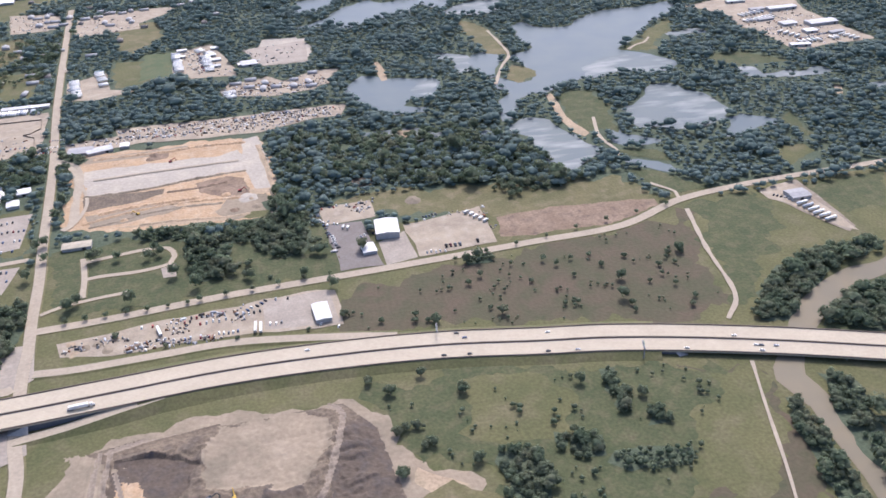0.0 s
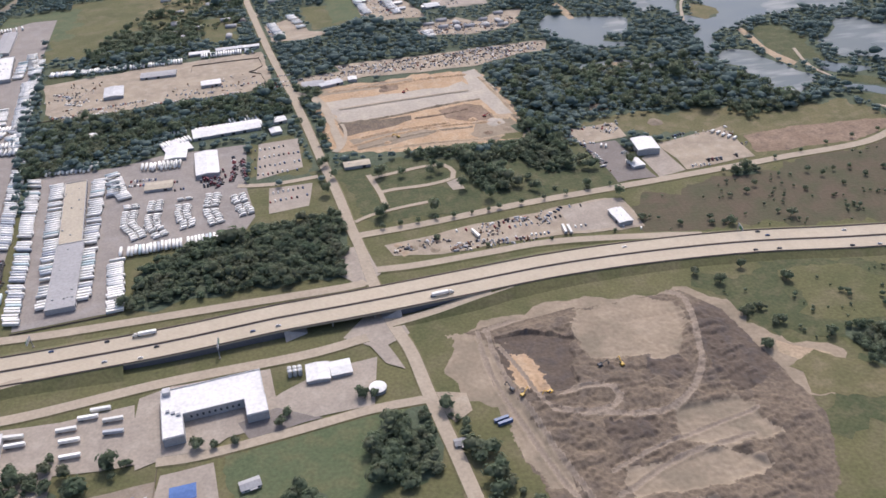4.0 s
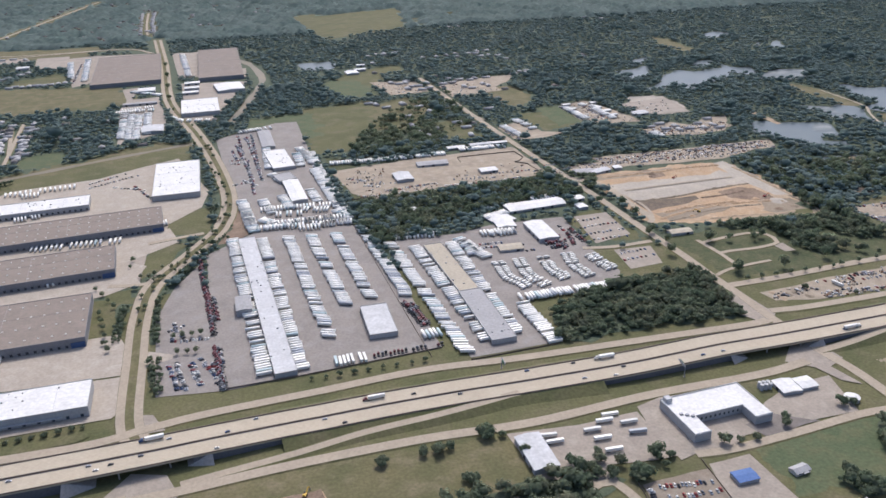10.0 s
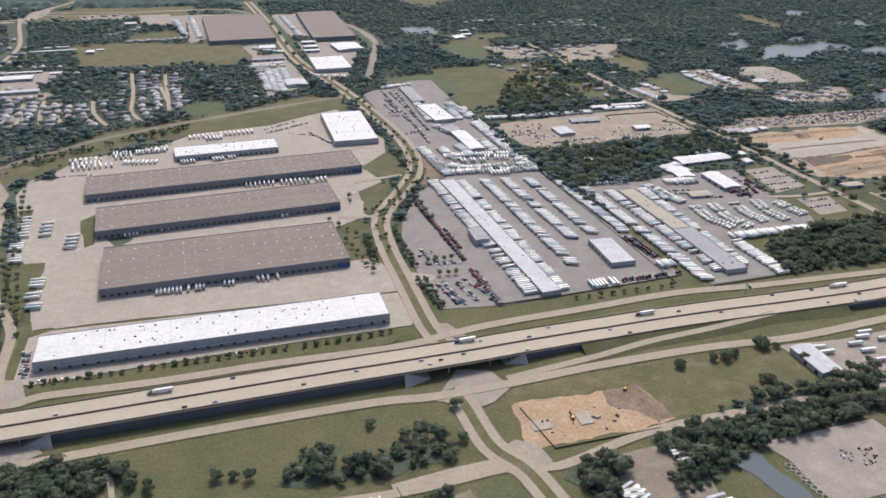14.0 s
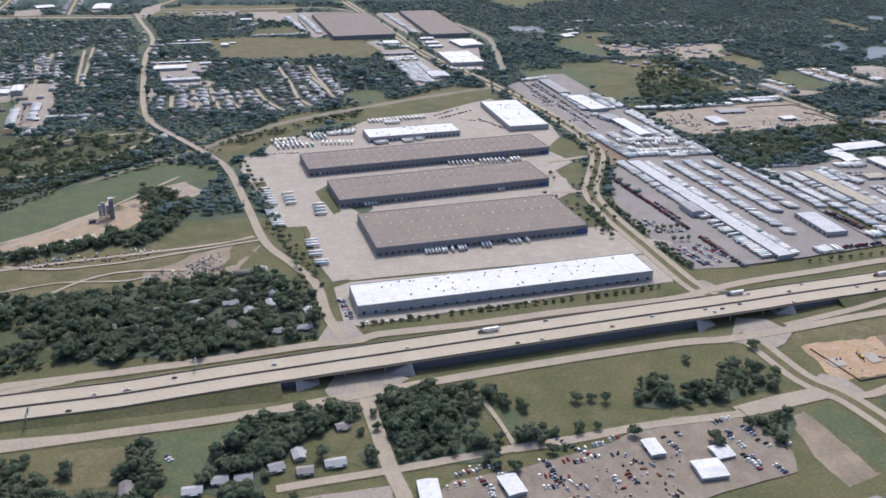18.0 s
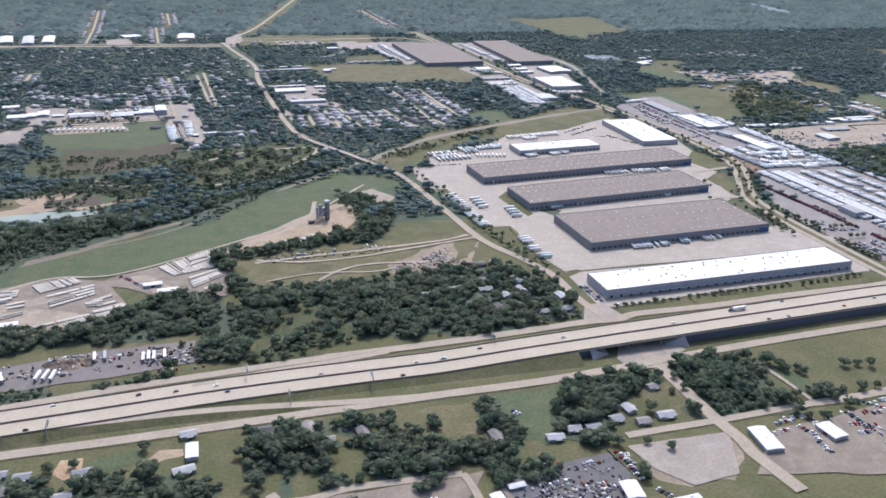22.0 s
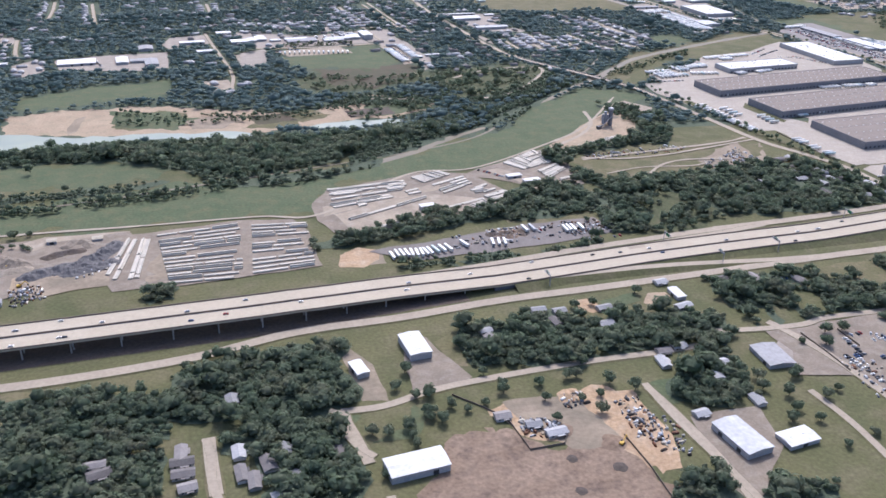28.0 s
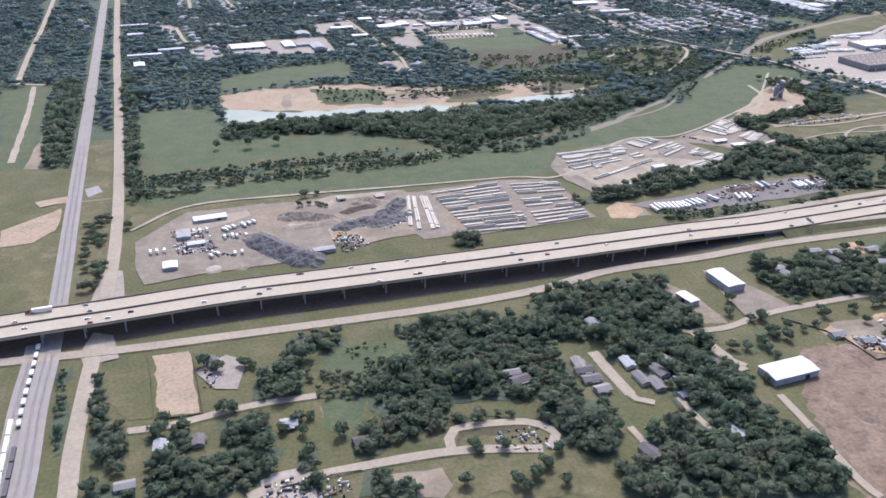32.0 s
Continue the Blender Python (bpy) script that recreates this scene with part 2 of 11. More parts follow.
def water_material(name, colour, rough, gloss, weed=None):
    m = bpy.data.materials.new(name)
    m.use_nodes = True
    n, l = m.node_tree.nodes, m.node_tree.links
    b = n["Principled BSDF"]
    geo = n.new("ShaderNodeNewGeometry")
    tex = n.new("ShaderNodeTexNoise")
    tex.inputs["Scale"].default_value, tex.inputs["Detail"].default_value = 0.02 / SCALE, 6.0
    l.new(geo.outputs["Position"], tex.inputs["Vector"])
    mix = n.new("ShaderNodeMix")
    mix.data_type = "RGBA"
    mix.inputs["A"].default_value = (*colour, 1)
    mix.inputs["B"].default_value = (colour[0] * 1.6, colour[1] * 1.4, colour[2] * 1.1, 1)
    l.new(tex.outputs["Fac"], mix.inputs["Factor"])
    l.new(mix.outputs["Result"], b.inputs["Base Color"])
    b.inputs["Roughness"].default_value, b.inputs["IOR"].default_value = rough, 1.33
    b.inputs["Specular IOR Level"].default_value = gloss
    if weed:
        # drifts of weed and silt, drawn out by the wind
        long = n.new("ShaderNodeMapping")
        long.inputs["Scale"].default_value = (0.5, 1.6, 1.0)
        l.new(geo.outputs["Position"], long.inputs["Vector"])
        drift = n.new("ShaderNodeTexNoise")
        drift.inputs["Scale"].default_value, drift.inputs["Detail"].default_value = 0.028 / SCALE, 9.0
        l.new(long.outputs["Vector"], drift.inputs["Vector"])
        edge = n.new("ShaderNodeValToRGB")
        edge.color_ramp.elements[0].position, edge.color_ramp.elements[1].position = 0.47, 0.66
        l.new(drift.outputs["Fac"], edge.inputs["Fac"])
        over = n.new("ShaderNodeMix")
        over.data_type = "RGBA"
        l.new(edge.outputs["Color"], over.inputs["Factor"])
        l.new(mix.outputs["Result"], over.inputs["A"])
        over.inputs["B"].default_value = (*weed, 1)
        l.new(over.outputs["Result"], b.inputs["Base Color"])
    waves = n.new("ShaderNodeTexNoise")
    waves.inputs["Scale"].default_value = 0.4
    l.new(geo.outputs["Position"], waves.inputs["Vector"])
    bump = n.new("ShaderNodeBump")
    bump.inputs["Strength"].default_value, bump.inputs["Distance"].default_value = 0.1, 0.1
    l.new(waves.outputs["Fac"], bump.inputs["Height"])
    l.new(bump.outputs["Normal"], b.inputs["Normal"])
    MATS[name] = m


water_material("still", (0.085, 0.112, 0.13), 0.3, 0.14)
water_material("marsh", (0.095, 0.12, 0.135), 0.4, 0.14, (0.25, 0.26, 0.24))
water_material("pond", (0.21, 0.25, 0.22), 0.4, 0.35)
water_material("river", (0.145, 0.132, 0.10), 0.5, 0.2)


# ---- mesh helpers ----
def mesh_object(name, verts, faces, mat, parent=None):
    me = bpy.data.meshes.new(name)
    me.from_pydata([tuple(v) for v in verts], [], faces)
    me.materials.append(MATS[mat])
    ob = new(name, me)
    if parent:
        ob.parent = parent
    return ob


def big_mesh(name, verts, tris, mat):
    """A mesh of many triangles from two arrays."""
    me = bpy.data.meshes.new(name)
    me.vertices.add(len(verts))
    me.vertices.foreach_set("co", np.asarray(verts, np.float32).ravel())
    me.loops.add(3 * len(tris))
    me.loops.foreach_set("vertex_index", np.asarray(tris, np.int32).ravel())
    me.polygons.add(len(tris))
    me.polygons.foreach_set("loop_start", np.arange(0, 3 * len(tris), 3, dtype=np.int32))
    me.polygons.foreach_set("loop_total", np.full(len(tris), 3, np.int32))
    me.update(calc_edges=True)
    me.materials.append(MATS[mat])
    if mat == "foliage":
        me.polygons.foreach_set("use_smooth", np.ones(len(tris), bool))
    return new(name, me)


def spline(pts, step=8.0):
    """A smooth line through points (Catmull-Rom), about a point every step metres."""
    p = [Vector((*q, 0)) for q in pts]
    p = [2 * p[0] - p[1], *p, 2 * p[-1] - p[-2]]
    out = []
    for a, b, c, d in zip(p, p[1:], p[2:], p[3:]):
        k = max(1, int((c - b).length / step))
        for i in range(k):
            t = i / k
            out.append(0.5 * (2 * b + (c - a) * t + (2 * a - 5 * b + 4 * c - d) * t * t + (3 * b - a - 3 * c + d) * t ** 3))
    out.append(p[-2])
    return out


def ragged(pts, rough, step):
    """The outline of a patch of ground: corners kept, sides broken up by noise."""
    out = []
    n = len(pts)
    for i in range(n):
        a, b = Vector((*pts[i], 0)), Vector((*pts[(i + 1) % n], 0))
        k = max(1, int((b - a).length / step))
        side = Vector((-(b - a).y, (b - a).x, 0)).normalized()
        for j in range(k):
            q = a.lerp(b, j / k)
            s = noise.noise(q * 0.03) * 2.2 + noise.noise(q * 0.11 + Vector((7, 3, 1)))
            out.append(q + side * rough * s)
    return out


CLEAR, WOODS, STRIPS, FLOORS, LAKES = [], [], [], [], []
LEVEL, YARD_Z = [0.02], [0.52]


def flat(name, mat, outline, z):
    """A level patch inside an outline, in triangles that all face up."""
    pts = [Vector((p.x, p.y)) for p in outline]
    vs, _, fs, *_rest = geometry.delaunay_2d_cdt(pts, [], [list(range(len(pts)))], 1, 0.02)
    up = []
    for a, b, c in fs:
        turn_ = (vs[b] - vs[a]).cross(vs[c] - vs[a])
        if abs(turn_) > 0.05:
            up.append((a, b, c) if turn_ > 0 else (a, c, b))
    me = bpy.data.meshes.new(name)
    me.from_pydata([(v.x, v.y, z) for v in vs], [], up)
    me.materials.append(MATS[mat])
    return tagged(new(name, me), kind="structure")


FIELD_WORDS = {"scrub_grass": "dark scrubby meadow with weeds", "grass": "rough mown grass", "dry_grass": "dry yellowing grass", "green_field": "green mown field", "brown_grass": "brown weedy pasture",
               "tan_soil": "bare tan soil with tyre marks", "orange_soil": "freshly graded orange soil", "packed_soil": "levelled pale building pad",
               "dark_soil": "dark stripped earth of a dig", "brown_mud": "damp brown mud in a pit", "sand": "pale sandy ground", "red_soil": "reddish bare earth"}


def spread_of(pts):
    lo, hi = np.min(pts, 0), np.max(pts, 0)
    return float(min(hi - lo))


def field(kind, pts):
    LEVEL[0] += 0.0016
    if kind == "pond":
        return lake("pond", pts)
    ob = flat("ground_patch", kind, ragged(pts, min(11.0, 0.07 * spread_of(pts)) if "grass" in kind or "field" in kind else min(6.0, 0.04 * spread_of(pts)), 5.0), LEVEL[0])
    CLEAR.append(pts)
    FLOORS.append((pts, LEVEL[0]))
    return tagged(ob, FIELD_WORDS[kind], "ground")


def yard(kind, pts):
    YARD_Z[0] += 0.002
    ob = flat("pavement", kind, ragged(pts, 0.3 if "concrete" in kind else 1.5, 12.0), YARD_Z[0])
    CLEAR.append(pts)
    FLOORS.append((pts, YARD_Z[0]))
    return tagged(ob, "mown grass island between paved lanes" if kind == "grass" else kind.replace("_", " ") + " yard surface with stains", "grass" if kind == "grass" else "pavement")


def in_poly(x, y, poly):
    hit = False
    for (x0, y0), (x1, y1) in zip(poly, poly[1:] + poly[:1]):
        if (y0 > y) != (y1 > y) and x < (x1 - x0) * (y - y0) / (y1 - y0) + x0:
            hit = not hit
    return hit


def floor_at(x, y):
    """The height of the uppermost ground patch at a place."""
    return max([z for poly, z in FLOORS if in_poly(x, y, poly)], default=0.0)


def lake(kind, pts):
    LEVEL[0] += 0.0016
    line = [(p.x, p.y) for p in spline(list(pts) + [pts[0]], 12.0)][:-1]
    ob = flat("water", kind, ragged(line, 5.0, 8.0), LEVEL[0])
    (CLEAR if kind == "pond" else LAKES).append(pts)
    return tagged(ob, "shallow water with drifts of pale weed" if kind == "marsh" else "calm blue-grey water reflecting the sky", "water")


def ribbon(name, mat, line, left, right, z=0.0, heights=None, thick=0.0):
    """A strip along a line from `left` metres to its left to `right` metres to its right; with a thickness it has sides and an underside."""
    n = len(line)
    verts, faces = [], []
    for i, p in enumerate(line):
        d = (line[min(i + 1, n - 1)] - line[max(i - 1, 0)]).normalized()
        s = Vector((-d.y, d.x, 0))
        h = heights[i] if heights else z
        le = left[i] if isinstance(left, list) else left
        ri = right[i] if isinstance(right, list) else right
        for q in ((le, h), (-ri, h)) + (((-ri, h - thick), (le, h - thick)) if thick else ()):
            verts.append((p.x + s.x * q[0], p.y + s.y * q[0], q[1]))
    w = 4 if thick else 2
    for i in range(n - 1):
        a, b = w * i, w * (i + 1)
        for k in range(w if thick else 1):
            faces.append((a + k, a + (k + 1) % w, b + (k + 1) % w, b + k))
    if thick:
        faces += [(3, 2, 1, 0), tuple(w * (n - 1) + k for k in range(4))]
    me = bpy.data.meshes.new(name)
    me.from_pydata(verts, [], [f[::-1] for f in faces])
    me.materials.append(MATS[mat])
    uv = me.uv_layers.new(name="across")
    for loop in me.loops:
        uv.data[loop.index].uv = (loop.vertex_index // w, 0.0 if loop.vertex_index % w in (0, 3) else 1.0)
    return new(name, me)


DIG, PIT = [], []


def dig_height(x, y):
    """The churned ground of the dig: heaps and terraces, level at its rim."""
    x, y = np.asarray(x, float), np.asarray(y, float)
    far = np.full(x.shape, 1e9)
    for (x0, y0), (x1, y1) in zip(DIG, DIG[1:] + DIG[:1]):
        dx, dy = x1 - x0, y1 - y0
        t = np.clip(((x - x0) * dx + (y - y0) * dy) / (dx * dx + dy * dy), 0, 1)
        far = np.minimum(far, np.hypot(x - x0 - t * dx, y - y0 - t * dy))
    fade = np.clip(far / 22.0, 0, 1) * np.array([in_poly(a, c, DIG) for a, c in zip(x.ravel(), y.ravel())]).reshape(x.shape)
    flatn = [Vector((a, c, 0)) for a, c in zip(x.ravel(), y.ravel())]
    h = np.array([3.6 * noise.noise(v / 48) + 3.2 * abs(noise.noise(Vector((v.x / 30 + v.y / 90, v.y / 13 - v.x / 40, 1)))) + 1.9 * abs(noise.noise(v / 9)) + 1.0 * noise.noise(v / 4) for v in flatn]).reshape(x.shape)
    low = np.array([in_poly(a + 6 * noise.noise(Vector((a, c, 0)) * 0.06), c, PIT) for a, c in zip(x.ravel(), y.ravel())]).reshape(x.shape)
    h = np.where(low, 0.5 * h - 2.2, h)
    h = 0.5 * h + 0.5 * np.round(h / 1.8) * 1.8
    return np.maximum(fade * (2.6 + h), 0.02)


def dig_site(outline, zones, tracks, step=1.25):
    """Stripped ground in one sheet: terraces and heaps, each square of it soil, mud or a wheel-worn track."""
    DIG.extend(outline)
    PIT.extend(zones[0][1])
    lo, hi = np.min(outline, 0) - 4, np.max(outline, 0) + 4
    gx, gy = np.meshgrid(np.arange(lo[0], hi[0], step), np.arange(lo[1], hi[1], step))
    gz = dig_height(gx, gy)
    worn = np.full(gx.shape, 1e9)
    for w, pts in tracks:
        line = [(p.x, p.y) for p in spline(pts, 8.0)]
        for (x0, y0), (x1, y1) in zip(line, line[1:]):
            dx, dy = x1 - x0, y1 - y0
            t = np.clip(((gx - x0) * dx + (gy - y0) * dy) / (dx * dx + dy * dy + 1e-9), 0, 1)
            worn = np.minimum(worn, np.hypot(gx - x0 - t * dx, gy - y0 - t * dy) / w)
    # berms stand beside the tracks, the tracks lie a little lower
    # graded pads lie smoother than the spoil round them
    pads = [pts for z, pts in zones if z == "tan_soil"]
    level = np.array([any(in_poly(a, c, p) for p in pads) for a, c in zip(gx.ravel(), gy.ravel())], float).reshape(gx.shape)
    for _ in range(6):
        level[1:-1, 1:-1] = (level[1:-1, 1:-1] * 2 + level[:-2, 1:-1] + level[2:, 1:-1] + level[1:-1, :-2] + level[1:-1, 2:]) / 6
    gz = gz * (1 - 0.72 * level)
    gz = gz + 0.7 * np.exp(-((worn - 0.95) / 0.25) ** 2) - 0.35 * np.clip(1 - worn * 1.4, 0, 1)
    gz = np.maximum(gz, 0.05)
    mats = ["dark_soil"] + sorted({z[0] for z in zones} - {"dark_soil"}) + ["dig_track"]
    k = gx.shape[1]
    faces, mi = [], []
    for j in range(gx.shape[0] - 1):
        for i in range(k - 1):
            x, y = gx[j, i] + step / 2, gy[j, i] + step / 2
            s = 6 * noise.noise(Vector((x, y, 0)) * 0.06) + 3.5 * noise.noise(Vector((x, y, 5)) * 0.21)
            r = 5 * noise.noise(Vector((x, y, 9)) * 0.08) + 2.5 * noise.noise(Vector((x, y, 2)) * 0.3)
            if not in_poly(x + s * 0.7, y + r * 0.7, outline):
                continue
            a = j * k + i
            faces.append((a, a + 1, a + k + 1, a + k))
            kind = "dark_soil"
            for z, pts in zones:
                if in_poly(x + s, y + r, pts):
                    kind = z
            if worn[j, i] + 0.03 * r < 0.7:
                kind = "dig_track"
            mi.append(mats.index(kind))
    ob = mesh_object("ground_patch", np.stack([gx.ravel(), gy.ravel(), gz.ravel()], -1), faces, mats[0])
    for m in mats[1:]:
        ob.data.materials.append(MATS[m])
    ob.data.polygons.foreach_set("material_index", np.array(mi, np.int32))
    ob.data.polygons.foreach_set("use_smooth", np.ones(len(mi), bool))
    CLEAR.append(outline)
    return tagged(ob, "dark stripped earth of a dig with terraces, mud and wheel tracks", "ground", kind="structure")


def river(width, pts):
    LEVEL[0] += 0.0016
    line = spline(pts, 10.0)
    wide = [width / 2 * (1 + 0.5 * noise.noise(p * 0.02)) for p in line]
    ob = ribbon("water", "river", line, wide, wide, LEVEL[0])
    STRIPS.append(([(p.x, p.y) for p in line[::2]], width / 2 + 1))
    return tagged(ob, "shallow brown river between banks", "river", kind="structure")


ROAD_Z = [0.86]


def verge(line, width, z):
    """Dry grass sloping from both edges of a road down to the ground."""
    vs, fs = [], []
    for side in (1, -1):
        base = len(vs)
        for i, p in enumerate(line):
            d = (line[min(i + 1, len(line) - 1)] - line[max(i - 1, 0)]).normalized()
            s = Vector((-d.y, d.x, 0)) * side
            wide = 1.6 + 0.8 * noise.noise(p * 0.07)
            vs += [(p.x + s.x * (width / 2 - 0.1), p.y + s.y * (width / 2 - 0.1), z - 0.006), (p.x + s.x * (width / 2 + wide), p.y + s.y * (width / 2 + wide), 0.01)]
        fs += [(base + 2 * a, base + 2 * a + 1, base + 2 * a + 3, base + 2 * a + 2) for a in range(len(line) - 1)]
    tagged(mesh_object("road_verge", vs, fs, "dry_grass"), "dry mown verge along a road", "verge", kind="structure")


def road(kind, width, pts):
    ROAD_Z[0] += 0.002
    line = spline(pts, 8.0)
    STRIPS.append(([(p.x, p.y) for p in line[::2]], width / 2 + 4))
    z = ROAD_Z[0]
    if kind != "track":
        verge(line, width, z)
    if kind == "boulevard":
        for a, b in ((width / 2, -4.0), (-4.0, width / 2)):
            tagged(ribbon("road", "road", line, a, b, z), "pale concrete carriageway of a divided avenue", "road", kind="structure")
        return tagged(ribbon("road_median", "dry_grass", line, 4.0, 4.0, z + 0.15, thick=0.4), "grassy median with a concrete kerb", "median", kind="structure")
    if kind == "track":
        wide = [width / 2 * (1 + 0.5 * noise.noise(p * 0.05)) for p in line]
        return tagged(ribbon("dirt_track", "track", line, wide, wide, z), "worn pale dirt track", "track", kind="structure")
    return tagged(ribbon("road", "road", line, width / 2, width / 2, z), "pale concrete two-lane road", "road", kind="structure")


def ramp(width, pts):
    """A slip road between the frontage road and the deck, with a grassed slope on both sides; points carry their height."""
    line = spline([q[:2] for q in pts], 8.0)
    order = sorted(pts)
    hs = [float(np.interp(p.x, [q[0] for q in order], [q[2] for q in order])) for p in line]
    STRIPS.append(([(p.x, p.y) for p in line[::2]], width / 2 + 4))
    for side in (1, -1):
        vs = []
        for i, p in enumerate(line):
            d = (line[min(i + 1, len(line) - 1)] - line[max(i - 1, 0)]).normalized()
            s = Vector((-d.y, d.x, 0)) * side
            for off, z in ((width / 2 - 0.1, hs[i] - 0.05), (width / 2 + 0.6, hs[i] - 0.15), (width / 2 + 0.8 + 1.8 * hs[i], 0.02)):
                vs.append((p.x + s.x * off, p.y + s.y * off, z))
        fs = [(3 * a + c, 3 * a + c + 1, 3 * a + c + 4, 3 * a + c + 3) for a in range(len(line) - 1) for c in (0, 1)]
        tagged(mesh_object("ramp_slope", vs, fs, "grass"), "mown grass slope beside a slip road", "embankment", kind="structure")
    return tagged(ribbon("slip_road", "road", line, width / 2, width / 2, heights=hs, thick=0.3), "pale concrete slip road rising to the freeway", "road", kind="structure")


# ---- ground ----
_g = 9000
ground = mesh_object("ground", [(-_g, -_g, 0), (_g, -_g, 0), (_g, _g, 0), (-_g, _g, 0)], [(0, 1, 2, 3)], "grass")
tagged(ground, "rough green and dry grassland", "ground", kind="structure")


# ---- parts and vehicles ----
FOOTPRINTS, LONE, PLACES = [], [], {}


def arrays(bm, mat):
    """Vertices, triangles and material of a bmesh, which is freed."""
    bmesh.ops.triangulate(bm, faces=bm.faces)
    bm.verts.ensure_lookup_table()
    out = (np.array([v.co[:] for v in bm.verts]), np.array([[v.index for v in f.verts] for f in bm.faces]), mat)
    bm.free()
    return out


def block(l, w, h, at=(0, 0, 0), bevel=0.0, taper=(1.0, 1.0), shift=0.0):
    """A box standing at `at`, its top scaled by taper and moved along x by shift."""
    bm = bmesh.new()
    bmesh.ops.create_cube(bm, size=1)
    for v in bm.verts:
        top = v.co.z > 0
        v.co = Vector((v.co.x * l * (taper[0] if top else 1) + (shift if top else 0), v.co.y * w * (taper[1] if top else 1), (v.co.z + 0.5) * h))
    if bevel:
        bmesh.ops.bevel(bm, geom=bm.edges[:], offset=bevel, segments=1, affect="EDGES")
    bmesh.ops.translate(bm, verts=bm.verts, vec=at)
    return bm


def disc(r, w, at, segments=10):
    """A wheel across y."""
    bm = bmesh.new()
    bmesh.ops.create_cone(bm, cap_ends=True, segments=segments, radius1=r, radius2=r, depth=w)
    bmesh.ops.rotate(bm, verts=bm.verts, matrix=Matrix.Rotation(radians(90), 3, "X"))
    bmesh.ops.translate(bm, verts=bm.verts, vec=at)
    return bm


def fuse(*bms):
    out = bmesh.new()
    for b in bms:
        me = bpy.data.meshes.new("tmp")
        b.to_mesh(me)
        b.free()
        out.from_mesh(me)
        bpy.data.meshes.remove(me)
    return out


def mesh_of(name, part):
    me = bpy.data.meshes.new(name)
    me.from_pydata([tuple(v) for v in part[0]], [], [tuple(int(i) for i in f) for f in part[1]])
    me.materials.append(MATS[part[2]])
    return me


def part(name, bm, mat, parent, label=""):
    ob = new(name, mesh_of(name, arrays(bm, mat)))
    ob.parent = parent
    if label:
        ob["label"] = label
    return ob


def box(name, mat, l, w, h, at=(0, 0, 0), parent=None, bevel=0.0):
    return part(name, block(l, w, h, at, bevel), mat, parent)


material("tyre", (0.03, 0.03, 0.03), (0.045, 0.045, 0.045), 3, 0.8)
material("steel_dark", (0.08, 0.08, 0.085), (0.12, 0.115, 0.11), 4, 0.6)
material("steel_grey", (0.34, 0.34, 0.34), (0.28, 0.28, 0.28), 5, 0.5)
material("glass_dark", (0.04, 0.05, 0.06), (0.05, 0.06, 0.07), 5, 0.15)
for _n, _c in (("white", (0.86, 0.825, 0.74)), ("silver", (0.45, 0.46, 0.47)), ("black", (0.03, 0.03, 0.035)), ("grey", (0.16, 0.165, 0.175)), ("red", (0.30, 0.045, 0.04)), ("blue", (0.06, 0.10, 0.20)),
               ("maroon", (0.17, 0.05, 0.055)), ("yellow", (0.60, 0.38, 0.05)), ("teal", (0.50, 0.58, 0.56)), ("green_sign", (0.03, 0.16, 0.08))):
    material(_n + "_paint_2" if _n == "white" else _n + "_paint", _c, tuple(v * 0.9 for v in _c), 6, 0.4, 2.0, by_object=0.1)
CAR_COLOURS = ["white_paint_2", "silver_paint", "black_paint", "grey_paint", "white_paint_2", "red_paint", "silver_paint", "blue_paint", "black_paint", "white_paint_2"]


def car_parts(paint):
    wheels = [("wheel", arrays(disc(0.33, 0.24, (x, y, 0.33)), "tyre")) for x in (-1.4, 1.4) for y in (-0.82, 0.82)]
    body = arrays(fuse(block(4.7, 1.84, 0.62, (0, 0, 0.28), 0.12, (0.96, 0.94)), block(1.15, 1.7, 0.16, (1.5, 0, 0.85), 0.05, (0.9, 0.9), -0.05)), paint)
    return [("body", body), ("glasshouse", arrays(block(2.9, 1.68, 0.5, (-0.35, 0, 0.88), 0.04, (0.66, 0.84), -0.1), "glass_dark")),
            ("roof", arrays(block(1.75, 1.36, 0.07, (-0.45, 0, 1.37), 0.02), paint))] + wheels


def trailer_parts(paint):
    return [("box_body", arrays(block(15.6, 2.6, 2.85, (0, 0, 1.2), 0.05), paint)),
            ("rear_door", arrays(block(0.08, 2.4, 2.6, (-7.85, 0, 1.3)), "steel_grey")),
            ("bogie", arrays(fuse(block(4.2, 1.1, 0.3, (-5.2, 0, 0.85)), *[disc(0.5, 2.4, (x, 0, 0.5)) for x in (-6.0, -4.6)]), "tyre")),
            ("landing_leg", arrays(block(0.2, 0.2, 1.2, (4.6, -0.7, 0)), "steel_dark")), ("landing_leg", arrays(block(0.2, 0.2, 1.2, (4.6, 0.7, 0)), "steel_dark"))]


def box_truck_parts(paint):
    return [("cargo_box", arrays(block(6.0, 2.4, 2.5, (-1.0, 0, 0.9), 0.05), paint)),
            ("cab", arrays(block(2.0, 2.2, 1.7, (3.2, 0, 0.6), 0.15, (0.75, 0.92), -0.2), paint)),
            ("windscreen", arrays(block(0.9, 2.0, 0.6, (3.75, 0, 1.55), 0.02, (0.5, 0.9), -0.3), "glass_dark")),
            ("axle", arrays(disc(0.45, 2.1, (3.0, 0, 0.45)), "tyre")), ("axle", arrays(disc(0.45, 2.2, (-2.4, 0, 0.45)), "tyre")), ("chassis", arrays(block(7.5, 0.9, 0.25, (-0.2, 0, 0.6)), "tyre"))]


